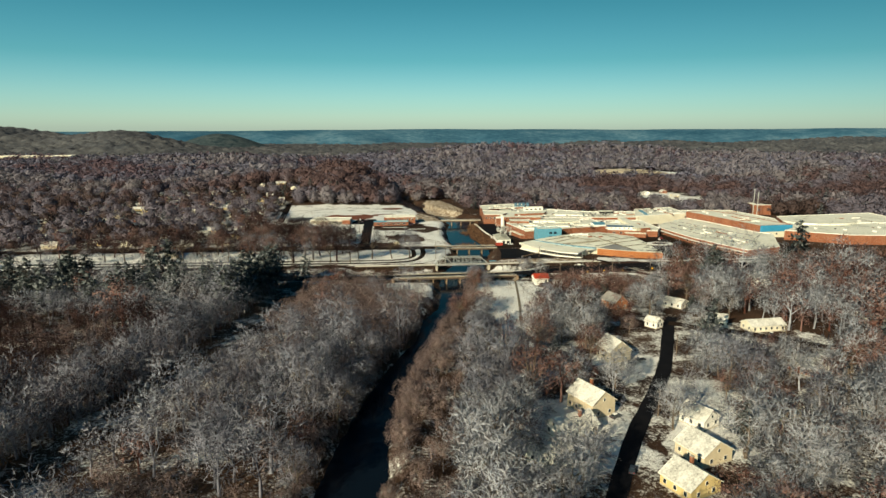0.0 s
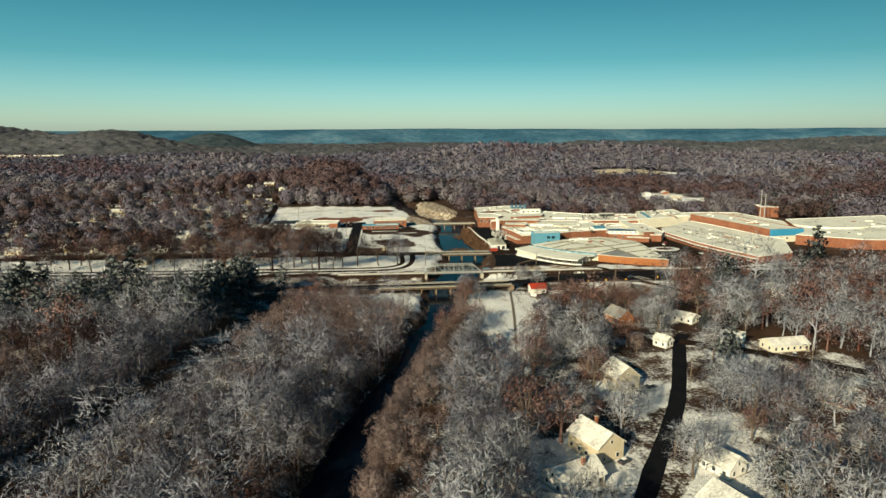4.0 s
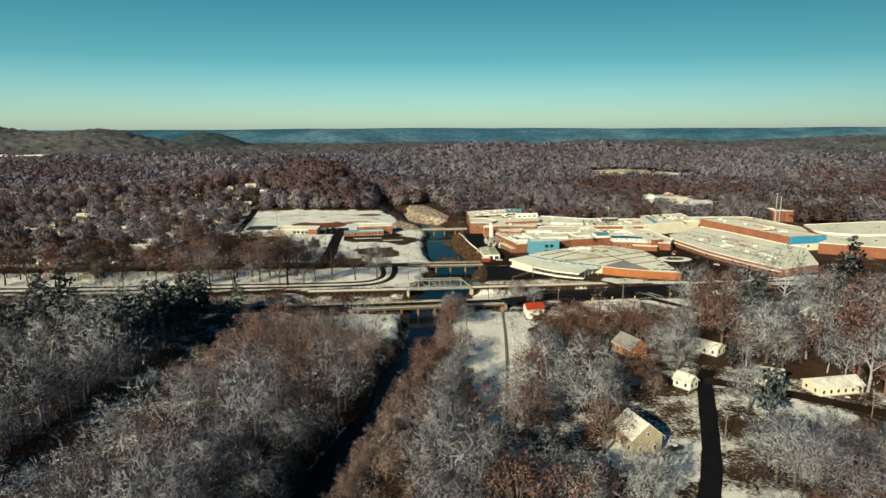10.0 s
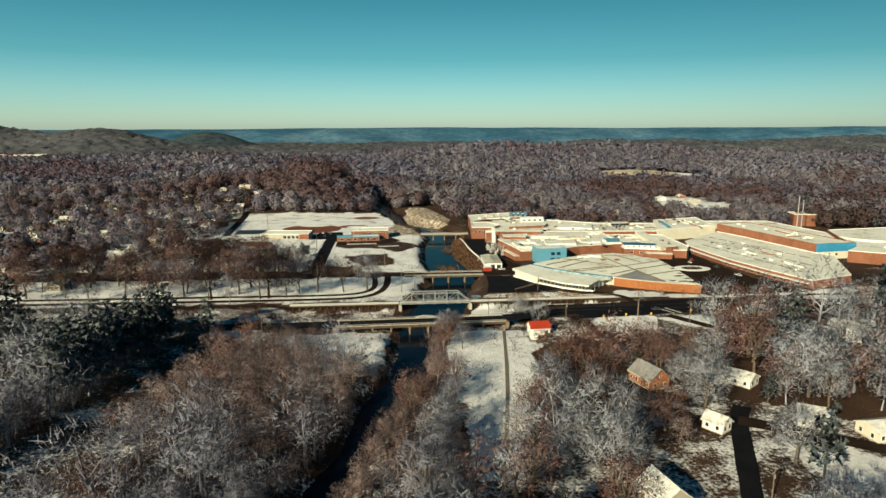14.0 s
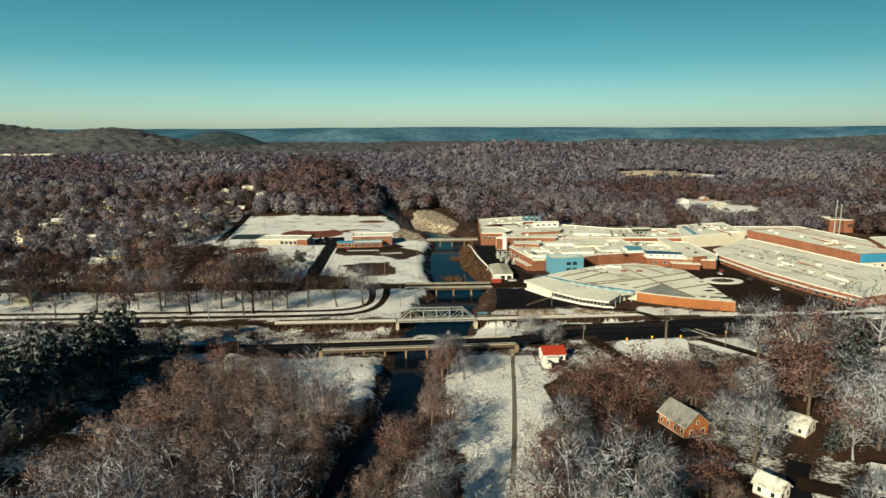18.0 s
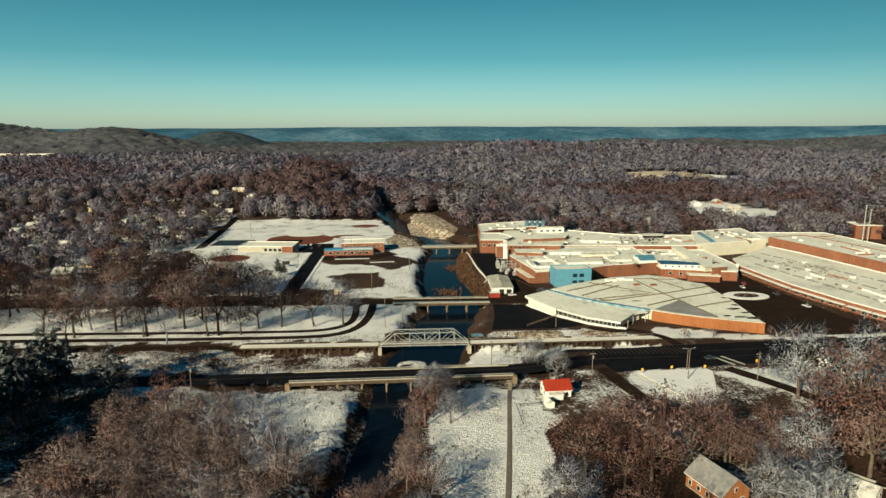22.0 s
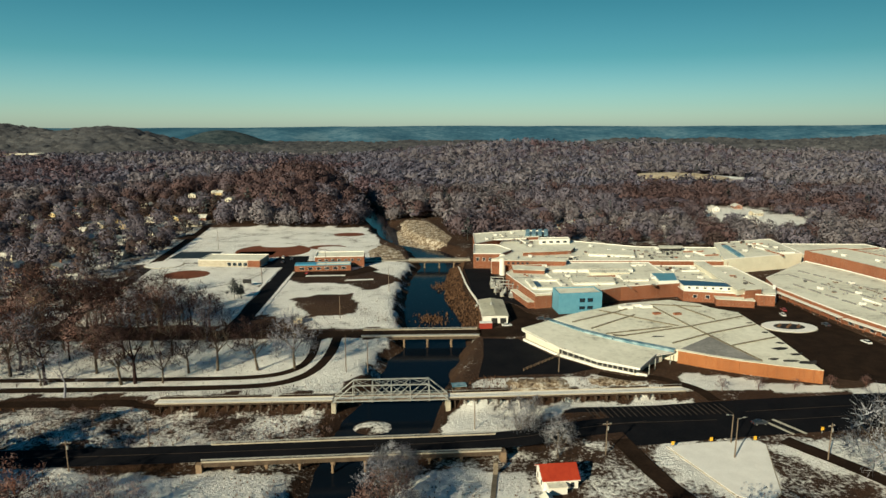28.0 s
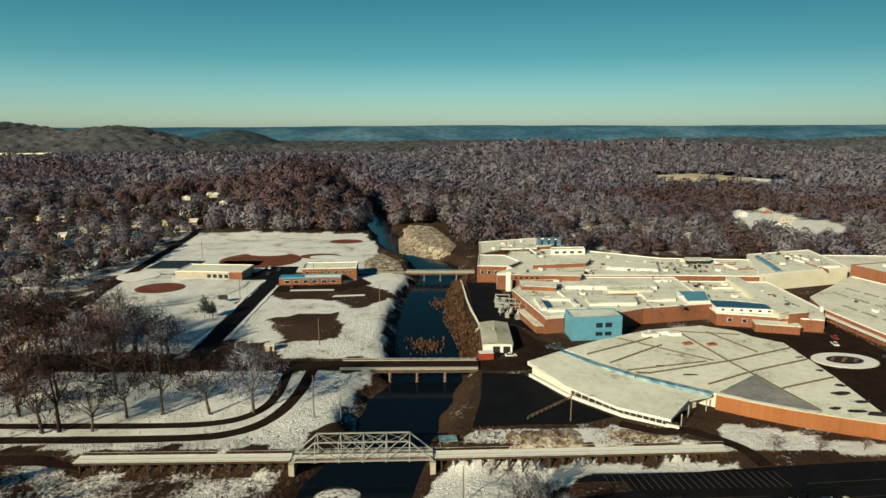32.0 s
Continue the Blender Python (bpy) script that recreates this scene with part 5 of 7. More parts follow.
part("blue_roof", prism([(-79.4, 126), (-66, 126.8), (-66.2, 132.3), (-79.6, 131.6)], 3.7, 4.1), M_BLUEDEEP, b, "blue metal roof section")
b = flat_block("gymnasium", "tall brick gymnasium with a snowy roof", [(-68, 134.4), (-36.5, 136.4), (-37.4, 153), (-69, 151)], 6.8, M_BRICK)
windows(b, (-67, 134.4), (-38, 136.3), 7, 4.2, 5.4, 2.2)
ring = thing("round_plaza", "round snow-covered plaza with a low rim", "plaza", (-169, 146.5, 0))
part("disc", prism(oval(0, 0, 12, 11.5), -0.1, 0.35), M_SNOW, ring)
part("rim", prism(oval(0, 0, 12.6, 12.1), -0.1, 0.22), M_CONCRETE, ring)
sign = thing("score_board", "small dark scoreboard on two posts in the field", "scoreboard", (-99.3, 88.5, 0), -8)
part("panel", box((0, 0, 1.4), (5, 0.35, 2.4)), M_DARK, sign)
for s in (-1, 1):
    part("post", box((s * 1.8, 0.3, 0), (0.25, 0.25, 3.6)), M_STEEL, sign)
kiosk = thing("utility_hut", "small cream utility hut by the lot", "hut", (-57, 17, 0), 8)
part("wall", box((0, 0, -0.1), (3.6, 3.0, 2.6)), M_BEIGE, kiosk)
part("roof", box((0, 0, 2.5), (4.1, 3.5, 0.25)), M_ROOF_SNOW, kiosk)
part("door", box((0.6, -1.53, 0), (0.9, 0.06, 2.0)), M_DARK, kiosk)


# ---------------------------------------------------------------- houses
def gable_roof(w, d, h, rh, over, thick):
    """Two sloping slabs; the ridge runs along y."""
    bm = bmesh.new()
    s = rh / (w / 2)
    ex = w / 2 + over
    ez = h - over * s
    for sgn in (-1, 1):
        lo = [(sgn * ex, -d / 2 - over, ez), (sgn * ex, d / 2 + over, ez), (0, d / 2 + over, h + rh), (0, -d / 2 - over, h + rh)]
        a = [bm.verts.new(p) for p in lo]
        c2 = [bm.verts.new((x, y, z + thick)) for x, y, z in lo]
        for i in range(4):
            j = (i + 1) % 4
            bm.faces.new((a[i], a[j], c2[j], c2[i]))
        bm.faces.new(c2)
        bm.faces.new(a[::-1])
    bmesh.ops.recalc_face_normals(bm, faces=bm.faces)
    return bm


def house(at, turn, w, d, h, rh, wall, label, roof=None, chimney=True, porch=False, dormer=False, group="houses"):
    """A gabled house; its ridge runs along its own y and a gable end faces its -y."""
    z = flat_z(*at)
    if group[0] == "r":
        w, d, h = w * 1.25, d * 1.2, h * 1.2
        rh *= 1.25
    t = thing("house", label, "house", (*at, z), turn, group)
    bm = bmesh.new()
    prof = [(-w / 2, -0.4), (w / 2, -0.4), (w / 2, h), (0, h + rh), (-w / 2, h)]
    f = [bm.verts.new((x, -d / 2, zz)) for x, zz in prof]
    g = [bm.verts.new((x, d / 2, zz)) for x, zz in prof]
    bm.faces.new(f)
    bm.faces.new(g[::-1])
    for i in range(5):
        j = (i + 1) % 5
        bm.faces.new((f[j], f[i], g[i], g[j]))
    bmesh.ops.recalc_face_normals(bm, faces=bm.faces)
    part("wall", bm, wall, t)
    part("roof", gable_roof(w, d, h, rh, 0.45, 0.22), roof or M_HOUSE_ROOF, t, "snow-covered gable roof")
    part("foundation", box((0, 0, -0.4), (w + 0.12, d + 0.12, 0.75)), M_CONCRETE, t)
    for s in (-1, 1):
        part("gutter", box((s * (w / 2 + 0.52), 0, h - 0.42), (0.14, d + 0.9, 0.14)), M_WHITEWALL, t)
        n = max(2, int(d / 3))
        for i in range(n):
            y = -d / 2 + (i + 0.5) * d / n
            fr = part("window", box((s * (w / 2 + 0.03), y, 1.0), (0.1, 1.2, 1.5)), M_WHITEWALL, t)
            part("pane", box((s * (w / 2 + 0.06), y, 1.1), (0.1, 0.95, 1.28)), M_GLASS, fr)
    for s in (-1, 1):
        for x in (-w / 4, w / 4):
            fr = part("window", box((x, s * (d / 2 + 0.03), 1.0), (1.2, 0.1, 1.5)), M_WHITEWALL, t)
            part("pane", box((x, s * (d / 2 + 0.06), 1.1), (0.95, 0.1, 1.28)), M_GLASS, fr)
        if rh > 2:
            fr = part("window", box((0, s * (d / 2 + 0.03), h + 0.2), (0.9, 0.1, 1.2)), M_WHITEWALL, t)
            part("pane", box((0, s * (d / 2 + 0.06), h + 0.3), (0.68, 0.1, 0.98)), M_GLASS, fr)
    dr = part("door", box((w / 2 + 0.04, d / 2 - 1.1, 0.25), (0.12, 1.0, 2.1)), M_CONC_DARK, t)
    part("door_handle", rod((w / 2 + 0.12, d / 2 - 1.45, 1.25), (w / 2 + 0.2, d / 2 - 1.45, 1.25), 0.05, 0.05, 6), M_STEEL, dr)
    part("doorstep", box((w / 2 + 0.7, d / 2 - 1.1, -0.1), (1.3, 1.5, 0.32)), M_CONCRETE, t)
    if chimney:
        ch = part("chimney", box((w * 0.16, d * 0.14, h), (0.8, 0.9, rh + 1.3)), M_BRICK, t, "brick chimney")
        part("chimney_cap", box((w * 0.16, d * 0.14, h + rh + 1.3), (1.0, 1.1, 0.15)), M_CONCRETE, ch)
    if porch:
        part("porch_roof", box((w / 2 + 1.4, 0, 2.5), (2.8, d * 0.6, 0.22)), M_ROOF_SNOW, t)
        for y in (-d * 0.28, 0, d * 0.28):
            part("porch_post", box((w / 2 + 2.6, y, -0.2), (0.16, 0.16, 2.7)), M_WHITEWALL, t)
    return t


HOUSES = [
    ((8.5, -311), 24, 8.0, 11.0, 4.6, 2.9, M_BEIGE, "cream two-storey house with a snowy roof", True, True),
    ((-3.0, -327), -66, 7.5, 12.0, 3.0, 2.4, M_WHITEWALL, "white house with a snow-covered gable roof", True, False),
    ((-13.5, -342), 70, 7.5, 11.0, 3.0, 2.4, M_WHITEWALL, "white low house under thin snow", False, False),
    ((32.5, -345), 20, 9.0, 9.5, 3.2, 2.8, M_BEIGE, "beige house with a thinly snowed dark-ridged roof", False, True),
    ((20.5, -361.5), 22, 9.0, 9.0, 3.0, 2.8, M_YELLOW, "pale yellow house with a grey-white roof", True, False),
    ((41.5, -324), 28, 6.5, 8.0, 2.9, 2.4, M_WHITEWALL, "small white house behind trees", False, False),
    ((34.0, -262), 12, 8.0, 9.0, 4.4, 3.2, M_TAUPE, "taupe two-storey house with white windows", False, True),
    ((62, -184), 18, 7.0, 10.0, 3.2, 3.0, M_ORANGE, "orange brick house with a dark grey roof", False, False),
]
HOUSES.insert(7, ((69, -221), 34, 4.4, 5.6, 2.6, 1.7, M_WHITEWALL, "small white house with a snowy gable roof", False, False))
HOUSES += [
    ((96, -186), 38, 6.2, 9.0, 2.6, 1.4, M_WHITEWALL, "white cottage with a snowy low roof", False, True),
    ((152, -101), -58, 8.0, 15.0, 3.0, 1.8, M_WHITEWALL, "long white house with a snowy roof", False, False),
    ((121, -229), -84, 7.0, 15.0, 2.8, 1.6, M_CREAM, "long low cream house with snowy roof", False, False),
    ((102, -220), 60, 7.0, 8.0, 2.9, 2.0, M_WHITEWALL, "white house half hidden by trees", False, False),
    ((150, -168), 20, 8.0, 12.0, 3.0, 2.2, M_BRICK, "brick house with snow on its roof", False, False),
    ((172, -140), -30, 8.0, 12.0, 3.0, 2.2, M_WHITEWALL, "white house among frosted trees", False, False),
]
HOUSES += [
    ((135, -290), 30, 8.0, 11.0, 3.0, 2.4, M_WHITEWALL, "white house on the side street", True, False),
    ((108, -285), 35, 8.0, 12.0, 3.0, 2.2, M_BRICK, "brick house on the side street", False, True),
    ((72, -318), 25, 8.0, 11.0, 3.0, 2.4, M_BEIGE, "beige house behind frosted trees", True, False),
    ((188, -215), 10, 8.0, 12.0, 3.0, 2.2, M_CREAM, "cream house in the woods", True, False),
    ((200, -255), 50, 8.0, 11.0, 3.0, 2.2, M_WHITEWALL, "white house in the woods", False, False),
]
for at, turn, w, d, h, rh, wall, label, ch, po in HOUSES:
    house(at, turn, w, d, h, rh, wall, label, chimney=ch, porch=po, roof=M_GREYROOF if wall is M_ORANGE else None, group="riverside houses")
red = house((35.2, -119.5), 94, 7.2, 9.0, 3.4, 2.2, M_WHITEWALL, "white cottage with a bright red metal roof", roof=M_REDROOF, chimney=False)
part("lean_to", box((-5.0, 1.4, -0.3), (2.6, 4.6, 2.9)), M_WHITEWALL, red)
part("lean_to_roof", box((-5.0, 1.4, 2.6), (3.0, 5.0, 0.25)), M_ROOF_SNOW, red)

# the town on the far left, and a few roofs beyond the complex
town_walls = [M_WHITEWALL, M_CREAM, M_BEIGE, M_BRICK, M_TAUPE, M_YELLOW]
TOWN = []
r2 = random.Random(11)
for gxx in range(-420, -195, 27):
    for gyy in range(30, 470, 34):
        x, y = gxx + r2.uniform(-7, 7), gyy + r2.uniform(-8, 8)
        if abs(x) < 0.62 * (y + 440) + 60 and r2.random() < 0.78:
            TOWN.append((x, y))
TOWN += [(-150, 330), (-205, 28), (-230, -20), (165, 262), (190, 300), (215, 268), (240, 330), (262, 300), (300, 292), (322, 330), (345, 365), (318, 402), (352, 420), (140, 300), (118, 268), (270, 380)]
words = {"white_painted_wall": "white", "cream_painted_wall": "cream", "beige_siding": "beige", "red_brown_brick": "brick", "taupe_siding": "taupe", "pale_yellow_siding": "yellow"}
for x, y in TOWN:
    wall = r2.choice(town_walls)
    w, d = r2.uniform(7, 9), r2.uniform(9, 14)
    house((x, y), r2.choice((0, 90)) + r2.uniform(-8, 8), w, d, 3.0, r2.uniform(1.8, 2.6), wall, f"{words[wall.name]} gabled house with a snowy roof in town", chimney=r2.random() < 0.4, group="town houses")
for x, y, w, d in ((-1120, 1430, 60, 20), (-1030, 1424, 50, 16)):
    z = flat_z(x, y)
    flat_block("warehouse", "far long warehouse with a white roof", [(x - w, y - d), (x + w, y - d), (x + w, y + d), (x - w, y + d)], z + 16, M_CREAM, base=z - 2)

# ---------------------------------------------------------------- trees
class Soup:
    """Collects triangles, with the way the crown faces at each point."""

    def __init__(self):
        self.v, self.t, self.f, self.n = [], [], [], 0

    def add(self, v, t, facing=None):
        v = np.asarray(v, float)
        self.v.append(v)
        self.t.append(np.asarray(t, int) + self.n)
        self.f.append(np.full(v.shape, np.nan) if facing is None else np.asarray(facing, float))
        self.n += len(v)

    def tube(self, p, q, r0, r1, sides):
        p, q = np.asarray(p, float), np.asarray(q, float)
        d = q - p
        d = d / (np.linalg.norm(d) + 1e-9)
        a = np.cross(d, (0.31, 0.87, 0.38))
        a /= np.linalg.norm(a) + 1e-9
        b_ = np.cross(d, a)
        ang = np.arange(sides) * 2 * np.pi / sides
        ring = np.cos(ang)[:, None] * a + np.sin(ang)[:, None] * b_
        i = np.arange(sides)
        j = (i + 1) % sides
        self.add(np.concatenate([p + ring * r0, q + ring * r1]), np.concatenate([np.stack([i, j, j + sides], -1), np.stack([i, j + sides, i + sides], -1)]), np.concatenate([ring, ring]))

    def blades(self, p, q, w, g, facing=None):
        """Thin tapering strips, one from each p to its q."""
        a = np.cross(q - p, g.normal(size=p.shape))
        a *= (w / 2 / (np.linalg.norm(a, axis=1) + 1e-9))[:, None]
        k = len(p)
        f = None if facing is None else np.repeat(facing, 3, 0)
        self.add(np.stack([p - a, p + a, q], 1).reshape(-1, 3), np.arange(3 * k).reshape(-1, 3), f)

    def blade(self, p, q, w, g):
        self.blades(np.asarray(p, float)[None], np.asarray(q, float)[None], np.array([w]), g)

    def out(self):
        return np.concatenate(self.v), np.concatenate(self.t), np.concatenate(self.f)


def unit_rows(v):
    return v / (np.linalg.norm(v, axis=-1, keepdims=True) + 1e-9)


def lobe_places(g, height, spread, count, size, mid=0.60, tall=0.30, wide=0.74):
    """Where the clumps of a crown sit, how large each one is and how it faces."""
    i = np.arange(count) + 0.5
    up = 1 - 1.58 * i / count
    az = i * 2.39996 + g.uniform(0, 6.28)
    d = np.stack([np.cos(az) * np.sqrt(1 - up ** 2), np.sin(az) * np.sqrt(1 - up ** 2), up], -1) + g.normal(0, 0.16, (count, 3))
    d = unit_rows(d)
    swell = 1 + 0.14 * np.sin(2 * az + g.uniform(0, 6)) + 0.10 * np.sin(3 * az + g.uniform(0, 6))
    c = np.array([0, 0, height * mid]) + d * np.array([spread * wide, spread * wide, height * tall]) * (g.uniform(0.72, 1.06, count) * swell)[:, None]
    return c, spread * size * g.uniform(0.78, 1.3, count), d


def tuft(s, g, c, r, d, twigs, width, reach=0.55, whole=0.5):
    """One clump of twigs round c."""
    e = unit_rows(g.normal(size=(twigs, 3)) + d * 0.35)
    p = c + e * (r * g.uniform(0.25, 0.85, twigs))[:, None]
    go = unit_rows(e * 0.75 + g.normal(size=(twigs, 3)) * 0.55 + np.array([0, 0, 0.35]))
    q = p + go * (r * reach * g.uniform(0.55, 1.3, twigs))[:, None]
    s.blades(p, q, width * g.uniform(0.6, 1.4, twigs), g, unit_rows(e * (1 - whole) + d * whole + np.array([0, 0, 0.15])))


def bare_tree(seed, height, spread, limbs, lobes, twigs, width, size=0.30, light=False, mid=0.60, tall=0.30):
    """A leafless broadleaf tree: (trunk and limbs, twigs)."""
    g = np.random.default_rng(seed)
    wood, fine = Soup(), Soup()
    r = height * 0.020
    fork = np.array([g.normal(0, 0.2), g.normal(0, 0.2), height * 0.24])
    top = np.array([g.normal(0, 0.5), g.normal(0, 0.5), height * 0.62])
    wood.tube((0, 0, -0.4), fork, r * 1.3, r * 0.9, 6 if not light else 4)
    wood.tube(fork, top, r * 0.8, r * 0.25, 5 if not light else 3)
    c, rad, d = lobe_places(g, height, spread, lobes, size, mid, tall)
    az = np.arctan2(c[:, 1], c[:, 0])
    for i in range(limbs):
        a = -np.pi + (i + g.uniform(0.2, 0.8)) * 2 * np.pi / limbs
        base = fork + (top - fork) * g.uniform(0.0, 0.55)
        knee = base + np.array([math.cos(a) * spread * 0.34, math.sin(a) * spread * 0.34, height * g.uniform(0.10, 0.20)])
        wood.tube(base, knee, r * 0.5, r * 0.32, 4 if not light else 3)
        mine = np.where(np.abs((az - a + np.pi) % (2 * np.pi) - np.pi) < np.pi / limbs)[0]
        for j in mine:
            if light:
                wood.blade(knee, c[j], r * 0.2, g)
            else:
                bend = knee * 0.5 + c[j] * 0.5 + g.normal(0, 0.25, 3)
                wood.tube(knee, bend, r * 0.24, r * 0.16, 3)
                wood.tube(bend, c[j] + d[j] * rad[j] * 0.5, r * 0.16, r * 0.05, 3)
                e = unit_rows(g.normal(size=(7, 3)) + d[j] * 0.8)
                fine.blades(np.repeat(c[j][None], 7, 0), c[j] + e * rad[j] * g.uniform(0.8, 1.25, (7, 1)), np.full(7, width * 1.2), g, unit_rows(e + d[j]))
    for j in range(lobes):
        tuft(fine, g, c[j], rad[j], d[j], twigs, width, 0.5)
    return wood.out(), fine.out()


def puff_tree(seed, height, spread, lobes, flakes, size, twigs, width):
    """A tree far off: clumps of fine spray heaped to an uneven dome, with twigs standing out of it."""
    g = np.random.default_rng(seed)
    s = Soup()
    c, rad, d = lobe_places(g, height, spread, lobes, 0.50, 0.44, 0.30, 0.56)
    for j in range(lobes):
        e = unit_rows(g.normal(size=(flakes, 3)) + d[j] * 0.75)
        p = c[j] + e * (rad[j] * g.uniform(0.72, 1.05, flakes))[:, None]
        u = unit_rows(np.cross(e + g.normal(0, 0.25, (flakes, 3)), g.normal(size=(flakes, 3)))) * (size * g.uniform(0.5, 1.15, flakes))[:, None]
        w = np.cross(unit_rows(e + g.normal(0, 0.25, (flakes, 3))), u)
        s.add(np.stack([p - u * 0.6 - w * 0.5, p + u * 0.6 - w * 0.4, p + w * 0.7], 1).reshape(-1, 3), np.arange(3 * flakes).reshape(-1, 3),
              np.repeat(unit_rows(e * 0.5 + d[j] * 0.5 + np.array([0, 0, 0.12])), 3, 0))
        tuft(s, g, c[j], rad[j], d[j], twigs, width, 0.6, 0.6)
    return s.out()


def leafy_tree(seed, height, spread, clumps, leaves, size):
    """An oak that has kept its dead leaves: (trunk and limbs, leaves)."""
    g = np.random.default_rng(seed)
    wood, fine = Soup(), Soup()
    r = height * 0.024
    k = np.array([0, 0, height * 0.30])
    wood.tube((0, 0, -0.4), k, r * 1.25, r * 0.8, 6)
    c, rad, d = lobe_places(g, height, spread, clumps, 0.31, 0.55, 0.36)
    for i in range(clumps):
        wood.tube(k + np.array([0, 0, 0.05 * height * (i % 4)]), c[i], r * 0.4, r * 0.1, 3)
        e = unit_rows(g.normal(size=(leaves, 3)) + d[i] * 0.3)
        p = c[i] + e * (rad[i] * g.uniform(0.35, 1.12, leaves))[:, None] * np.array([1, 1, 0.8])
        u = unit_rows(g.normal(size=(leaves, 3))) * (size * g.uniform(0.6, 1.3, leaves))[:, None]
        w = unit_rows(np.cross(u, e + g.normal(0, 0.4, (leaves, 3)))) * size * 0.7
        fine.add(np.stack([p - u * 0.5 - w * 0.3, p + w * 0.5, p + u * 0.6], 1).reshape(-1, 3), np.arange(3 * leaves).reshape(-1, 3), np.repeat(unit_rows(e * 0.55 + d[i] * 0.45 + np.array([0, 0, 0.12])), 3, 0))
    return wood.out(), fine.out()


def pine(seed, height, spread, tiers, blades, width):
    """An old pine: a bare lower trunk and uneven shelves of needles above."""
    g = np.random.default_rng(seed)
    wood, fine = Soup(), Soup()
    wood.tube((0, 0, -0.4), (0, 0, height * 0.95), height * 0.016, 0.03, 5)
    for i in range(tiers):
        f = i / (tiers - 1)
        z = height * (0.30 + 0.64 * f)
        rad = spread * (1 - 0.75 * f ** 1.5) * g.uniform(0.6, 1.15)
        a = i * 2.4 + g.uniform(-0.5, 0.5)
        c = np.array([math.cos(a) * rad * 0.55, math.sin(a) * rad * 0.55, z])
        wood.tube((0, 0, z - 0.05 * height), c, height * 0.005, 0.03, 3)
        e = unit_rows(g.normal(size=(blades, 3)) * np.array([1, 1, 0.5]))
        p = c + e * (rad * 0.55 * g.uniform(0.2, 0.9, blades))[:, None] * np.array([1, 1, 0.45])
        go = unit_rows(e * 0.8 + g.normal(size=(blades, 3)) * 0.5 + np.array([0, 0, 0.15]))
        fine.blades(p, p + go * (rad * 0.42 * g.uniform(0.6, 1.2, blades))[:, None], width * g.uniform(0.7, 1.3, blades), g, unit_rows(e * 0.6 + np.array([0, 0, 0.5])))
    return wood.out(), fine.out()


def joined(*parts):
    s = Soup()
    for v, t, f in parts:
        s.add(v, t, f)
    return s.out()


# four degrees of detail
NEAR = {
    "grey": [bare_tree(i, 13.5, 6.0, 6, 28, 62, 0.10, 0.33, mid=0.53, tall=0.38) for i in range(4)],
    "brown": [bare_tree(20 + i, 10.0, 4.4, 6, 24, 62, 0.095, 0.35, mid=0.50, tall=0.40) for i in range(3)],
    "snowy": [bare_tree(40 + i, 13.5, 6.3, 6, 29, 62, 0.10, 0.33, mid=0.53, tall=0.38) for i in range(3)],
    "russet": [leafy_tree(60 + i, 13.5, 6.4, 29, 70, 0.40) for i in range(3)],
    "evergreen": [pine(80 + i, 15.0, 4.2, 22, 42, 0.42) for i in range(3)],
    "mauve": [bare_tree(90 + i, 13.0, 6.0, 6, 26, 50, 0.10, 0.31, mid=0.58, tall=0.33) for i in range(4)],
}
MID = {
    "grey": [joined(*bare_tree(i + 100, 13.0, 5.4, 4, 13, 42, 0.125, 0.41, True, 0.52, 0.38)) for i in range(6)],
    "brown": [joined(*bare_tree(120 + i, 9.6, 4.6, 4, 12, 42, 0.12, 0.43, True, 0.49, 0.40)) for i in range(5)],
    "snowy": [joined(*bare_tree(140 + i, 13.0, 5.4, 4, 13, 42, 0.13, 0.41, True, 0.52, 0.38)) for i in range(5)],
    "russet": [joined(*leafy_tree(160 + i, 12.5, 5.4, 15, 34, 0.62)) for i in range(3)],
    "evergreen": [joined(*pine(180 + i, 15.0, 4.4, 15, 22, 0.7)) for i in range(3)],
    "mauve": [joined(*bare_tree(190 + i, 13.0, 6.0, 4, 14, 38, 0.125, 0.38, True, 0.58, 0.33)) for i in range(4)],
}
SIZES = {"grey": (200, 13.0, 7.4), "brown": (220, 12.5, 7.2), "snowy": (240, 13.0, 7.4), "russet": (260, 13.5, 7.8)}
FAR = {k: [puff_tree(n + i, h, w, 9, 38, 1.3, 14, 0.22) for i in range(6)] for k, (n, h, w) in SIZES.items()}
FAR["evergreen"] = [joined(*pine(280 + i, 15.0, 4.4, 11, 12, 1.0)) for i in range(3)]
HAZY = {k: [puff_tree(n + 300 + i, h, w, 6, 20, 2.0, 6, 0.38) for i in range(6)] for k, (n, h, w) in SIZES.items()}
HAZY["evergreen"] = [pine(290 + i, 15.0, 4.4, 8, 7, 1.6)[1] for i in range(3)]
SHRUB = [joined(*bare_tree(400 + i, 4.2, 2.3, 2, 5, 10, 0.10, 0.46, True, 0.5, 0.36)) for i in range(4)]
FAR["mauve"], HAZY["mauve"] = FAR["brown"], HAZY["brown"]
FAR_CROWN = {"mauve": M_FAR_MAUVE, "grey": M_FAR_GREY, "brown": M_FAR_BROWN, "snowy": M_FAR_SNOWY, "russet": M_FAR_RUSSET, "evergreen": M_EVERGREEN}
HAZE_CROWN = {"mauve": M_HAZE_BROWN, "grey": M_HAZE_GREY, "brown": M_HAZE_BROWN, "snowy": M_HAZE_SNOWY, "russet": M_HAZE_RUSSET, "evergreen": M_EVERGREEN}
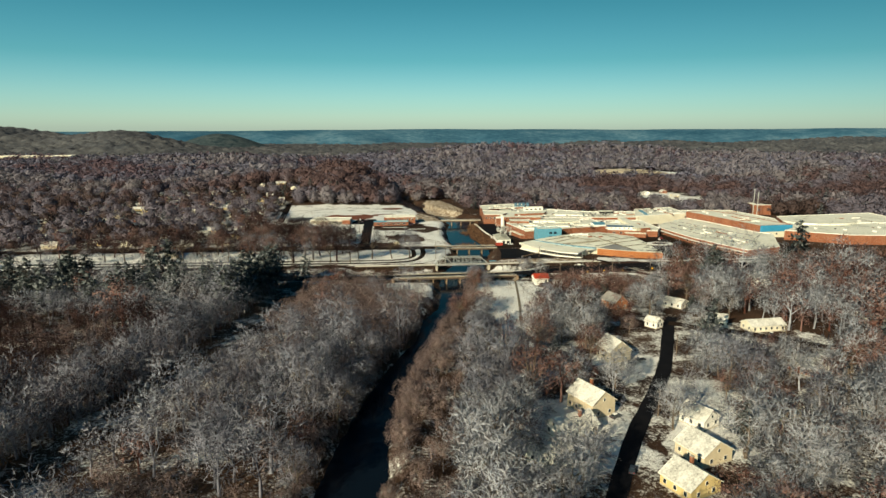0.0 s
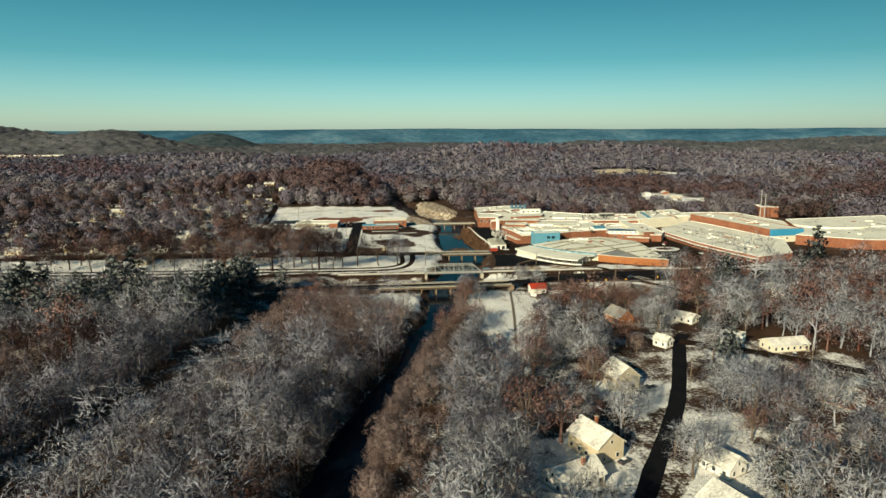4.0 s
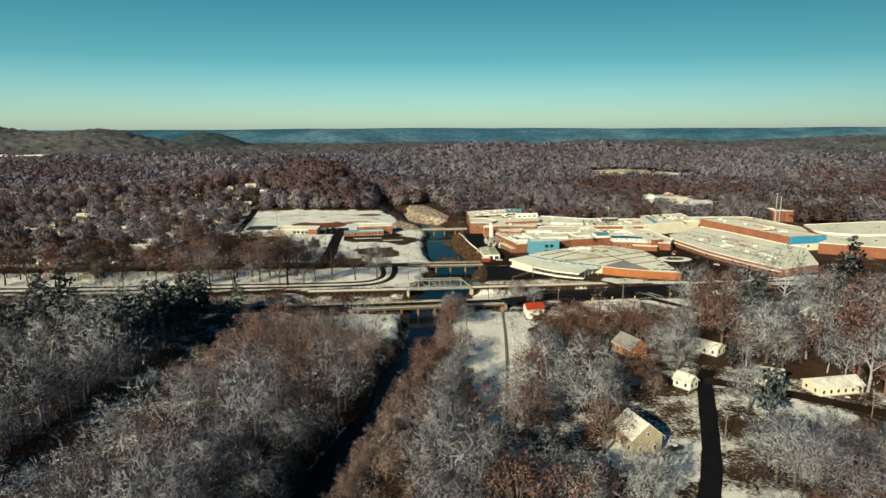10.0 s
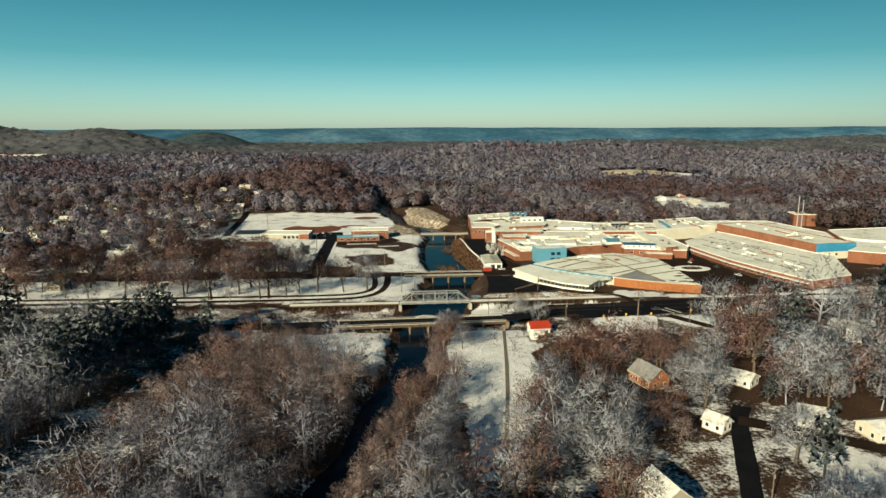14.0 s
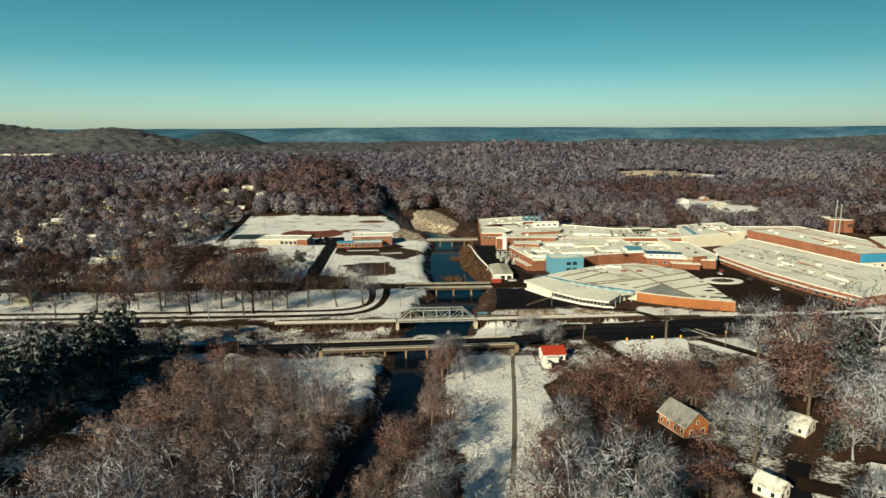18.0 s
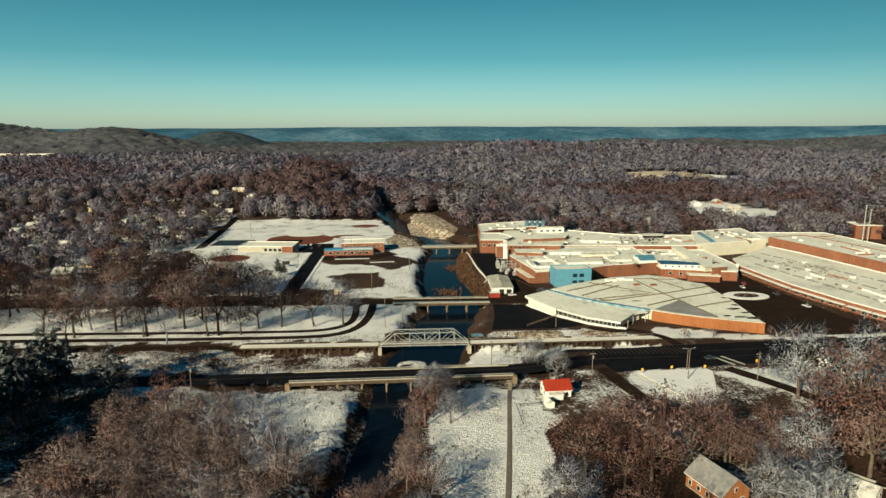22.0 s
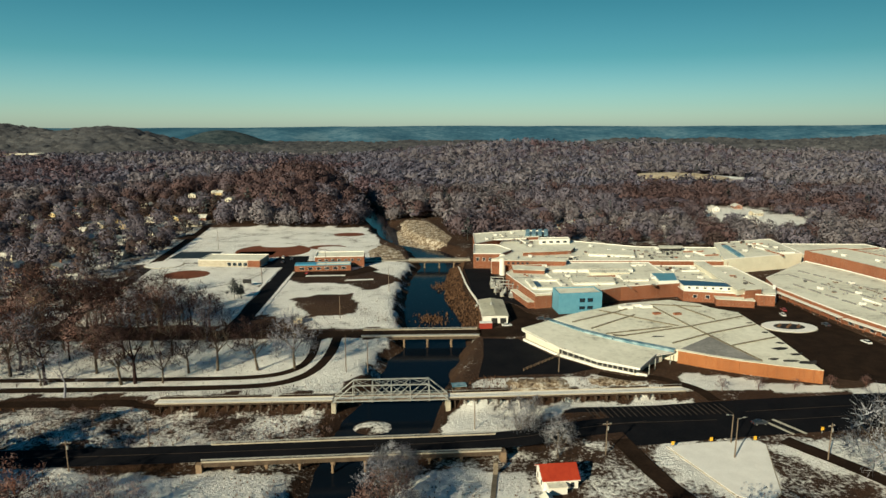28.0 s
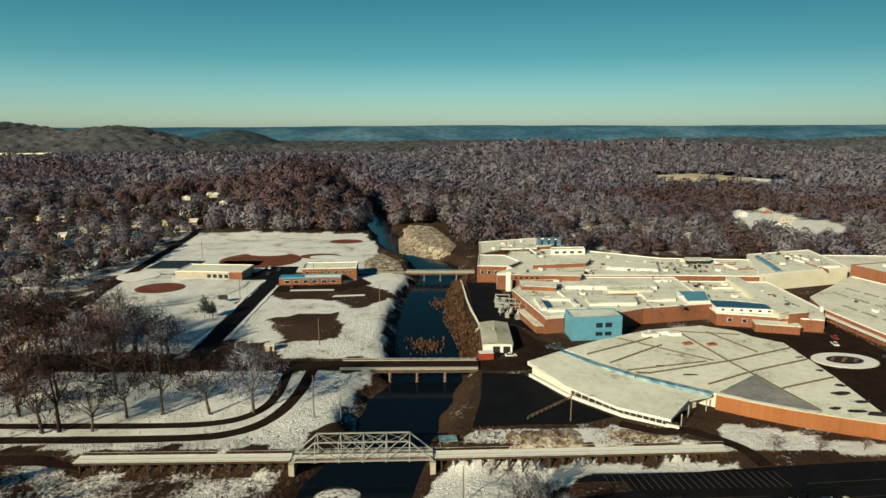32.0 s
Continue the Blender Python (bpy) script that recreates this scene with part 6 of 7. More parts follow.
CROWN = {"mauve": M_TWIG_MAUVE, "grey": M_TWIG_GREY, "brown": M_TWIG_BROWN, "snowy": M_TWIG_SNOWY, "russet": M_RUSSET, "evergreen": M_EVERGREEN}

# where no tree stands
STRIP = [(-131, -127), (-143, -205), (-153, -258), (-161, -293), (-168, -322), (-190, -400), (-165, -400), (-145, -331), (-135, -300), (-126, -262), (-117, -220), (-110, -187), (-96, -118)]
CLEAR = OPEN_SNOW[:12] + BARE_SOIL[:3] + [STRIP,
    [(-95, -62), (95, -62), (95, -112), (-118, -112)], [(14, -10), (8, -64), (40, -112), (460, -100), (460, 125), (330, 180), (250, 182), (100, 225), (24, 215), (18, 150)],
    [(-30, 150), (30, 150), (36, 215), (-45, 215)], [(-420, -76), (-90, -76), (-90, -62), (-420, -62)], [(-420, -112), (-100, -112), (-100, -97), (-420, -97)],
    [(-200, -4), (-25, -4), (-25, 160), (-196, 160)], [(-45, 200), (30, 200), (30, 345), (-60, 345)]] + OPEN_SNOW[17:18] + [[(335, 655), (560, 640), (570, 775), (340, 810)], [(58, -100), (108, -100), (114, -160), (94, -172), (62, -150)], [(84, -230), (103, -234), (126, -253), (196, -314), (150, -305), (108, -272), (84, -268)]]


def free_of_things(x, y, gap=0.0):
    d = river_off(x, y)
    ok = (d > 1.5) & ~((d < 14) & (y > -112) & (y < 330))
    for p in CLEAR:
        ok &= ~inside(p, x, y)
    for line, width, m_ in ROADS.values():
        ok &= off_line(line, x, y) > width / 2 + (5.5 if line[0] in ((-28, -420), (79, -216)) else 2.0)
    for h in HOUSES:
        ok &= (np.hypot(x - h[0][0], y - h[0][1]) > 10) & (np.hypot(x - h[0][0], y - h[0][1] + 9) > 8)
    for h in HOUSES[:7] + HOUSES[8:10]:
        u, w = (x - h[0][0]) * -0.45 + (y - h[0][1]) * -0.89, (x - h[0][0]) * -0.89 + (y - h[0][1]) * 0.45
        ok &= ~((u > 0) & (u < 30) & (np.abs(w) < 7.5))
    ok &= np.hypot(x - 35, y + 119) > 10
    for hx, hy in TOWN:
        ok &= np.hypot(x - hx, y - hy) > 7
    return ok


def scatter(x0, x1, y0, y1, gap):
    a, b_ = np.meshgrid(np.arange(x0, x1, gap), np.arange(y0, y1, gap))
    a = a + rng.uniform(-0.48, 0.48, a.shape) * gap
    b_ = b_ + rng.uniform(-0.48, 0.48, b_.shape) * gap
    return a.ravel(), b_.ravel()


def in_view(x, y, margin=30.0):
    """The wedge of land that the flight overlooks."""
    f = y + 520
    return (x > -60 - 0.70 * f - margin) & (x < -40 + 0.86 * f + margin)


def kinds(x, y):
    """What grows where: the name of a kind for each place."""
    st = wave(x, y, 42.0, 3.0) + 0.5 * wave(x, y, 15.0, 8.0)
    p = rng.random(len(x))
    kind = np.full(len(x), "grey", dtype=object)
    willow = inside([(-122, -126), (-34, -140), (-40, -215), (-70, -236), (-128, -205)], x, y) | ((river_off(x, y) < 24) & (y < -112) & (x > np.interp(y, RIVER_V, RIVER_R)))
    res = (x > -12) & (y < -105)
    kind[(st > 0.28) | (p < 0.12)] = "brown"
    kind[(st < -0.42) & (p > 0.35) & ((y < -98) | (x > 60))] = "snowy"
    kind[willow & (p < 0.9)] = "brown"
    kind[(p > 0.965)] = "russet"
    kind[res & (p < 0.5)] = "snowy"
    kind[res & (p > np.where(x > 104, 0.45, 0.62))] = "russet"
    kind[res & (p > 0.96)] = "evergreen"
    kind[inside([(34, -146), (84, -150), (92, -188), (36, -186)], x, y) & (p < 0.8)] = "russet"
    # darker kind mixed into the west woods in place of the shade there
    kind[(x < -150) & (y < -190) & (p > 0.3) & (p < 0.68)] = "mauve"
    dark = (x < -112) & (y > -180) & (y < -100) & (x > -420)
    kind[dark & (p < 0.45)] = "evergreen"
    big = wave(x, y, 130.0, 6.0) + 0.4 * wave(x, y, 50.0, 2.0)
    out = y > 200
    kind[out] = "grey"
    kind[out & (big > 0.12) & (p < 0.75)] = "brown"
    kind[out & (big > 0.42) & (p < 0.6)] = "russet"
    kind[out & (big < -0.22) & (p < 0.7)] = "snowy"
    kind[out & (x > 60) & (y > 620) & (p < 0.45)] = "snowy"
    kind[out & (y < 560) & (p > 0.78)] = "russet"
    kind[inside([(-215, 330), (-70, 325), (-60, 520), (-200, 520)], x, y) & (p < 0.7)] = "russet"
    kind[(kind == "brown") & (y > -98) & (y < 200)] = "mauve"
    kind[(y > 120) & (p > 0.97)] = "evergreen"
    town_ = (x < -180) & (y > 0) & (y < 440)
    kind[town_ & (p < 0.45)] = "grey"
    kind[town_ & (p > 0.45) & (p < 0.8)] = "mauve"
    kind[town_ & (p > 0.93)] = "evergreen"
    return kind


thing_trees, soup_mid, soup_far, soup_hazy = [], {k: [] for k in CROWN}, {k: [] for k in CROWN}, {k: [] for k in CROWN}


def plant(x, y, level, kind=None, lo=0.95, hi=1.6):
    kd = kinds(x, y) if kind is None else np.full(len(x), kind, dtype=object)
    z = land(x, y)
    for a, b_, c_, kk in zip(x, y, z, kd):
        s = rng.uniform(lo, hi) * (0.74 if a < -180 and 0 < b_ < 440 else 0.72 if 90 < a < 420 and 190 < b_ < 450 else 1.0)
        s *= (1.35 if rng.random() < 0.16 else 1.0) * (1 + 0.16 * float(wave(a, b_, 17.0, 2.0)) if b_ < -98 else 1.0)
        s *= 0.72 if kk == "brown" and b_ < -98 and hi > 1.0 else 1.0
        s *= 1.2 if a > 104 and b_ < -112 else 1.0
        s *= 0.9 if level != "brush" and -34 < a < 2 and -255 < b_ < -112 else 1.0
        row = (a, b_, c_, rng.uniform(0, 6.283), s, int(rng.integers(0, 60)))
        if level == "near":
            thing_trees.append((kk, row))
        elif level == "mid":
            soup_mid[kk].append(row)
        else:
            (soup_far if level == "far" else soup_hazy)[kk].append(row)


# riverside woods and the houses' trees
x, y = scatter(-340, 330, -392, -98, 8.2)
ok = free_of_things(x, y) & in_view(x, y)
res = (x > -10) & (y < -98)
thin = np.where(res & (x < 90), 0.56, np.where(res, 0.72, 0.97))
thin = np.where(inside([(-62, -330), (-28, -330), (2, -240), (-20, -215), (-48, -250)], x, y), 0.9, thin)
thin = np.where(inside([(28, -112), (66, -112), (60, -140), (26, -160)], x, y), 0.0, thin)
ok &= rng.random(len(x)) < thin
x, y = x[ok], y[ok]
near = ((x > -92) & (y < -255) & (x < 60)) | ((x > -10) & (x < 128) & (y < -112)) | ((x > -46) & (x < 0) & (y < -170))
order = np.argsort(np.where(near, rng.random(len(x)), 9))
pick = np.zeros(len(x), bool)
pick[order[:min(228, int(near.sum()))]] = True
plant(x[pick], y[pick], "near")
plant(x[~pick], y[~pick], "mid")
# lines of brush along the water
vy = rng.uniform(-390, -112, 260)
side = rng.random(260) < 0.5
vx = np.where(side, np.interp(vy, RIVER_V, RIVER_L) - rng.uniform(1.5, 6, 260), np.interp(vy, RIVER_V, RIVER_R) + rng.uniform(1.5, 6, 260))
ok = ~inside(OPEN_SNOW[0], vx, vy) & (off_line(ROADS["bridge_road"][0], vx, vy) > 9)
plant(vx[ok], vy[ok], "mid", "brown", 0.45, 0.8)

# the park's single trees
PARK = [(-155, 9), (-143, 6), (-136, 12), (-116, 6), (-97, 8), (-126, 7), (-170, 10), (-185, 8), (-200, 12), (-222, 9), (-245, 12), (-268, 8), (-110, 14), (-148, 20), (-160, 30),
        (-76, -41), (-61, -41), (-47.5, -40), (-106, -53), (-92, -52), (-86, -43), (-120, -42), (-134, -53), (-150, -44), (-164, -53), (-182, -45), (-198, -52), (-215, -42), (-234, -53), (-255, -45), (-280, -52),
        (-140, 16), (-176, 22), (-190, 26), (-152, 14), (-205, 22), (-120, 18), (-100, -22), (-128, -26), (-146, -16), (-172, -24), (-196, -18), (-224, -26), (-250, -16), (-292, -24), (-112, -12), (-160, -10), (-212, -12)]
px, py = np.array(PARK, float).T
pk = rng.random(len(px))
for kk, sel in (("grey", pk < 0.12), ("mauve", (pk >= 0.12) & (pk < 0.85)), ("russet", pk >= 0.85)):
    plant(px[sel], py[sel], "near", kk, 1.35, 1.9)
plant(np.array([-97.0, -95.0, -98.6, -96.2]), np.array([62.0, 60.6, 60.4, 63.4]), "near", "evergreen", 0.46, 0.6)
plant(np.array([34.0, 30, 39]), np.array([-88.0, -92, -104]), "near", "snowy", 0.85, 1.0)
plant(np.array([45.0, 50, 56, 64, 60, 70, 72, 48]), np.array([-158.0, -166, -156, -164, -174, -172, -160, -177]), "near", "russet", 1.1, 1.45)
plant(np.array([-4.0, -9, -3]), np.array([-120.0, -130, -142]), "near", "grey", 0.75, 0.95)
plant(np.array([-82.0, -78]), np.array([-119.0, -122]), "mid", "brown", 0.55, 0.7)
# the park's wooded west side
x, y = scatter(-345, -92, -58, 62, 12.5)
ok = (rng.random(len(x)) < 0.42) & in_view(x, y)
for line, width, m_ in ROADS.values():
    ok &= off_line(line, x, y) > width / 2 + 1.5
ok &= ~((x > -130) & (y > -45) & (y < -5) & (rng.random(len(x)) < 0.6)) & ~((x > -140) & (y > 40))
x, y = x[ok], y[ok]
pk = rng.random(len(x))
for kk, sel in (("grey", pk < 0.15), ("mauve", (pk >= 0.15) & (pk < 0.85)), ("russet", pk >= 0.85)):
    plant(x[sel], y[sel], "mid", kk, 1.2, 1.75)
# a tall screen along the shaded clearing
vy = np.arange(-395, -118, 5.5) + rng.uniform(-2, 2, len(np.arange(-395, -118, 5.5)))
vx = np.interp(vy, (-400, -322, -293, -258, -205, -127), (-192, -170, -163, -155, -145, -132)) - rng.uniform(1, 5, len(vy))
for kk, sel in (("evergreen", vy > -195), ("grey", vy <= -195)):
    plant(vx[sel], vy[sel], "mid", kk, 1.5, 1.9)
# street trees in front of the hall
for xx in range(104, 250, 13):
    plant(np.array([float(xx)]), np.array([-66.5 + 0.03 * (xx - 104)]), "mid", "russet", 0.34, 0.46)
# the dense willow stand west of the river
x, y = scatter(-126, -40, -238, -120, 6.2)
ok = inside([(-112, -123), (-72, -122), (-56, -146), (-44, -172), (-48, -215), (-72, -236), (-124, -205)], x, y) & (river_off(x, y) > 3)
plant(x[ok], y[ok], "mid", "brown", 1.0, 1.35)
# brush under the riverside woods
x, y = scatter(-300, 60, -392, -104, 5.4)
ok = free_of_things(x, y) & in_view(x, y) & ((x < -8) | (y < -250)) & (rng.random(len(x)) < 0.42)
soup_brush = [(a, b_, c_, rng.uniform(0, 6.283), rng.uniform(0.7, 1.5), int(rng.integers(0, 60))) for a, b_, c_ in zip(x[ok], y[ok], land(x[ok], y[ok]))]
# undergrowth at the foot of the tall screen
ty = rng.uniform(-395, -125, 420)
tx = np.interp(ty, (-400, -322, -293, -258, -205, -127), (-192, -170, -163, -155, -145, -132)) - rng.uniform(-2, 9, 420)
soup_brush += [(a, b_, c_, rng.uniform(0, 6.283), rng.uniform(0.9, 1.7), int(rng.integers(0, 60))) for a, b_, c_ in zip(tx, ty, land(tx, ty))]
# brush between the trestle and the road
bx, by = rng.uniform(-250, -28, 380), rng.uniform(-96, -73, 380)
plant(bx, by, "mid", "brown", 0.10, 0.26)

# town trees and the woods beyond
x, y = scatter(-880, 1080, -98, 760, 12.6)
ok = free_of_things(x, y) & in_view(x, y, 10)
town = (x < -180) & (y < 440)
ok &= rng.random(len(x)) < np.where(town, 0.60, np.where((x > 100) & (y < 440) & (y > 200), 0.72, 0.96))
x, y = x[ok], y[ok]
dist = np.hypot(x + 10, y + 330)
plant(x[dist < 430], y[dist < 430], "mid")
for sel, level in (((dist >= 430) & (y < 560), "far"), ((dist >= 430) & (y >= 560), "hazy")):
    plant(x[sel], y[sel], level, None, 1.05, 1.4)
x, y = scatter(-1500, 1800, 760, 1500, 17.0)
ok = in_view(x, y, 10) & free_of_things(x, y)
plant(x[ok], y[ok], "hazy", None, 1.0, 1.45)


def outward(v, t, f):
    """The way a crown faces at each point, and the triangles turned to face that way."""
    h = v[:, 2].max()
    n_ = (v - np.array([0, 0, h * 0.42])) / np.array([1, 1, 0.8]) + np.array([0, 0, 0.26 * h])
    n_ = np.where(np.isnan(f), unit_rows(n_), f)
    face = np.cross(v[t[:, 1]] - v[t[:, 0]], v[t[:, 2]] - v[t[:, 0]])
    back = (face * n_[t].mean(1)).sum(1) < 0
    t = t.copy()
    t[back] = t[back][:, ::-1]
    return n_, t


def smooth_mesh(name, v, t, mat, nn):
    me = np_mesh(name, v, t, mat)
    me.polygons.foreach_set("use_smooth", np.ones(len(me.polygons), bool))
    me.normals_split_custom_set_from_vertices(nn.astype(np.float32))
    return me


# build the nearest trees as things of two parts
LABEL = {"grey": "leafless grey tree with frosted twigs", "brown": "bushy brown leafless riverside tree", "mauve": "large dark leafless park tree with mauve-brown twigs", "snowy": "leafless tree with snow-laden twigs",
         "russet": "oak that keeps its russet dead leaves", "evergreen": "dark evergreen with a dusting of snow"}
made = {}
for kk, (px_, py_, pz_, turn, s, pickn) in thing_trees:
    i = pickn % len(NEAR[kk])
    if (kk, i) not in made:
        wood, fine = NEAR[kk][i]
        fv, ft, ff = fine
        nn, ft = outward(fv, ft, ff)
        made[kk, i] = (np_mesh("trunk", *wood[:2], M_BARK), smooth_mesh("crown", fv, ft, CROWN[kk], nn))
    t = new("tree")
    t.matrix_basis = pose(px_, py_, pz_, 0, 0, math.degrees(turn)) @ Matrix.Scale(s, 4)
    tagged(t, LABEL[kk], "tree", "single trees")
    for nm, me in zip(("trunk", "crown"), made[kk, i]):
        ob = new(nm, me)
        ob.parent = t


def grown(rows, templates):
    vs, ts, ns, n = [], [], [], 0
    rows = np.array(rows, float)
    for i, (v, t, f) in enumerate(templates):
        r = rows[(rows[:, 5].astype(int) % len(templates)) == i]
        if not len(r):
            continue
        nn, t = outward(v, t, f)
        c_, s_ = np.cos(r[:, 3])[:, None], np.sin(r[:, 3])[:, None]
        k_ = r[:, 4][:, None]
        X_ = (v[:, 0] * c_ - v[:, 1] * s_) * k_ + r[:, 0][:, None]
        Y_ = (v[:, 0] * s_ + v[:, 1] * c_) * k_ + r[:, 1][:, None]
        Z_ = v[:, 2] * k_ + r[:, 2][:, None]
        vs.append(np.stack([X_, Y_, Z_], -1).reshape(-1, 3))
        ns.append(np.stack([nn[:, 0] * c_ - nn[:, 1] * s_, nn[:, 0] * s_ + nn[:, 1] * c_, nn[:, 2] + 0 * c_], -1).reshape(-1, 3))
        ts.append((t[None] + (np.arange(len(r)) * len(v))[:, None, None]).reshape(-1, 3) + n)
        n += len(r) * len(v)
    return np.concatenate(vs), np.concatenate(ts), np.concatenate(ns)


WORDS = {"grey": "dense leafless grey woodland with frosted twigs", "brown": "brown leafless riverside woodland", "mauve": "dark mauve-brown leafless park trees", "snowy": "woodland of snow-laden leafless trees",
         "russet": "oaks with russet dead leaves among bare woods", "evergreen": "dark evergreens among bare trees"}
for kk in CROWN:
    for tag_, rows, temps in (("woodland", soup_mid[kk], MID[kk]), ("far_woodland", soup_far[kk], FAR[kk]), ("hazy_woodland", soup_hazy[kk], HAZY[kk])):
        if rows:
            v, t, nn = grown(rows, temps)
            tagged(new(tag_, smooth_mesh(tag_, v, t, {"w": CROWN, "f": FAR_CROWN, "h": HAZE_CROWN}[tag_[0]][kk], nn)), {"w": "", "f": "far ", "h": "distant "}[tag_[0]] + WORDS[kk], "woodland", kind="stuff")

bx, by = rng.uniform(-250, -28, 900), rng.uniform(-97, -73, 900)
keep = (wave(bx, by, 11.0, 4.0) > -0.25)
bx, by = np.concatenate([bx[keep], rng.uniform(-300, -30, 260), rng.uniform(18, 44, 40)]), np.concatenate([by[keep], rng.uniform(-66.5, -61, 260), rng.uniform(-95, -74, 40)])
bank_brush = [(a, b_, c_, rng.uniform(0, 6.283), rng.uniform(0.35, 0.8), int(rng.integers(0, 60))) for a, b_, c_ in zip(bx, by, land(bx, by))]
v, t, nn = grown(bank_brush, SHRUB)
tagged(new("bank_brush", smooth_mesh("bank_brush", v, t, M_TWIG_MAUVE, nn)), "dark leafless brush along the trestle bank", "brush", kind="stuff")
v, t, nn = grown(soup_brush, SHRUB)
tagged(new("brush", smooth_mesh("brush", v, t, M_TWIG_GREY, nn)), "frosted leafless brush below riverside woods", "brush", kind="stuff")

# saplings and undergrowth of the far woods: raised sheet added to lighten shaded gaps
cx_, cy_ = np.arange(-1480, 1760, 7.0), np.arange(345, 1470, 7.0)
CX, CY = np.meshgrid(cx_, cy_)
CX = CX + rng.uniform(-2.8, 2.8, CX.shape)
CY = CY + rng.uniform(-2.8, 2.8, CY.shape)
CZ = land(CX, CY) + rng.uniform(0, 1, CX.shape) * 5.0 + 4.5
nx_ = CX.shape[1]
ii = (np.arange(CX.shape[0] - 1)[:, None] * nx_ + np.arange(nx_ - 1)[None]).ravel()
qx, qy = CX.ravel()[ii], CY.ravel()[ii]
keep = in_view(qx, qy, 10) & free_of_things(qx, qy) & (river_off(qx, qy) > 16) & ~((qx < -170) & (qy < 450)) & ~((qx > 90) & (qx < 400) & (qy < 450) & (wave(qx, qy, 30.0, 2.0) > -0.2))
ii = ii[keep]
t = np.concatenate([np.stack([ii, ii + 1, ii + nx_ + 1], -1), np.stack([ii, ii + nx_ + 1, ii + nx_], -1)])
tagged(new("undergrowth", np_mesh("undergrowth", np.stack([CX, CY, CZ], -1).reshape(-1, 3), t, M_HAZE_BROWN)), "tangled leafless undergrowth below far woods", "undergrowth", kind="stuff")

# the canopy of the farthest woods: a rough sheet of crowns
cx_, cy_ = np.arange(-2900, 3300, 13.0), np.concatenate([np.arange(1440, 2400, 12.0), np.arange(2400, 3400, 26.0)])
CX, CY = np.meshgrid(cx_, cy_)
CX = CX + rng.uniform(-4, 4, CX.shape)
CY = CY + rng.uniform(-4, 4, CY.shape)
CZ = land(CX, CY) + rng.uniform(0, 1, CX.shape) ** 1.5 * 15 + 3
nx_ = CX.shape[1]
ii = (np.arange(CX.shape[0] - 1)[:, None] * nx_ + np.arange(nx_ - 1)[None]).ravel()
keep = in_view(CX.ravel()[ii], CY.ravel()[ii], 200)
ii = ii[keep]
t = np.concatenate([np.stack([ii, ii + 1, ii + nx_ + 1], -1), np.stack([ii, ii + nx_ + 1, ii + nx_], -1)])
# blue-grey base colour that holds the haze over these woods
M_CANOPY, nt, b = material("hazed_bare_canopy", 1.0, 0, 0.0)
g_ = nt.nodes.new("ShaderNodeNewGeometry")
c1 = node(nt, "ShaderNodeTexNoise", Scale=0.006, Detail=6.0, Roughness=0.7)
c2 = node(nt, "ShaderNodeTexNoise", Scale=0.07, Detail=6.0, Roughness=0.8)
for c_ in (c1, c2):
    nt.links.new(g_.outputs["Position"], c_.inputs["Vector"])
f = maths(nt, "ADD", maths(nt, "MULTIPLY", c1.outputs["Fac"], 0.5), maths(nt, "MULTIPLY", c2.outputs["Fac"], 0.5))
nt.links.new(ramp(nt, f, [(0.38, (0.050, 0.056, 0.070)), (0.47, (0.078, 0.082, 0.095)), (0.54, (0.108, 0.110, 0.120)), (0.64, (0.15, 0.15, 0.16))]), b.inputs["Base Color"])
tagged(new("distant_canopy", np_mesh("distant_canopy", np.stack([CX, CY, CZ], -1).reshape(-1, 3), t, M_CANOPY)), "distant frosted woodland canopy, hazed blue-grey by its colour", "woodland", kind="stuff")

# ---------------------------------------------------------------- small things
def wooden_pole(x, y, h, turn, label="weathered wooden utility pole with a crossarm", arm=True, lamp=False):
    t = thing("utility_pole", label, "utility pole", (x, y, flat_z(x, y)), turn, "poles")
    part("shaft", rod((0, 0, -0.5), (0, 0, h), 0.2, 0.13, 8), M_WOODPOLE, t)
    if arm:
        a = part("crossarm", box((0, 0.12, h - 1.0), (2.6, 0.14, 0.16)), M_WOODPOLE, t)
        for k_ in (-1.1, -0.5, 0.5, 1.1):
            part("insulator", rod((k_, 0.12, h - 0.84), (k_, 0.12, h - 0.6), 0.07, 0.05, 6), M_WHITEWALL, a)
        part("transformer", rod((0.32, 0, h - 2.6), (0.32, 0, h - 1.6), 0.26, 0.26, 8), M_STEEL, t)
    if lamp:
        a = part("lamp_arm", beam((0, 0, h - 0.3), (1.8, 0, h + 0.1), 0.09), M_STEEL, t)
        part("lamp_head", box((2.0, 0, h + 0.02), (0.8, 0.3, 0.16)), M_STEEL, a)
    return t


POLES = [(51.5, -107.4, 10, 5, True, False), (86.4, -110.8, 12, 10, False, True), (89.5, -102.4, 9, 190, False, True), (111.6, -112.6, 11, 20, True, False), (-142.6, -234, 14, 0, False, False),
         (-27.8, -43.9, 14, 0, False, False), (-20, -40.8, 13, 0, False, False), (-17.4, 72.3, 13, 0, False, False), (-13, 202, 15, 0, False, False), (-38.3, 23.5, 11, 0, False, False)]
POLES += [(51.5, -46.7, 9, 0, False, True), (16.8, -84.7, 10, 0, False, False), (-92.2, 94, 11, 0, False, False), (-78, -97.5, 10, 0, False, False), (-94, -110, 9, 0, True, False), (-128, -111, 10, 0, True, False),
          (62, -262, 10, 40, True, False), (30, -318, 10, 40, True, False), (94, -232, 10, 60, True, False), (118, -252, 10, 60, True, False), (-60, 128, 12, 0, False, False), (-150, 200, 14, 0, False, False)]
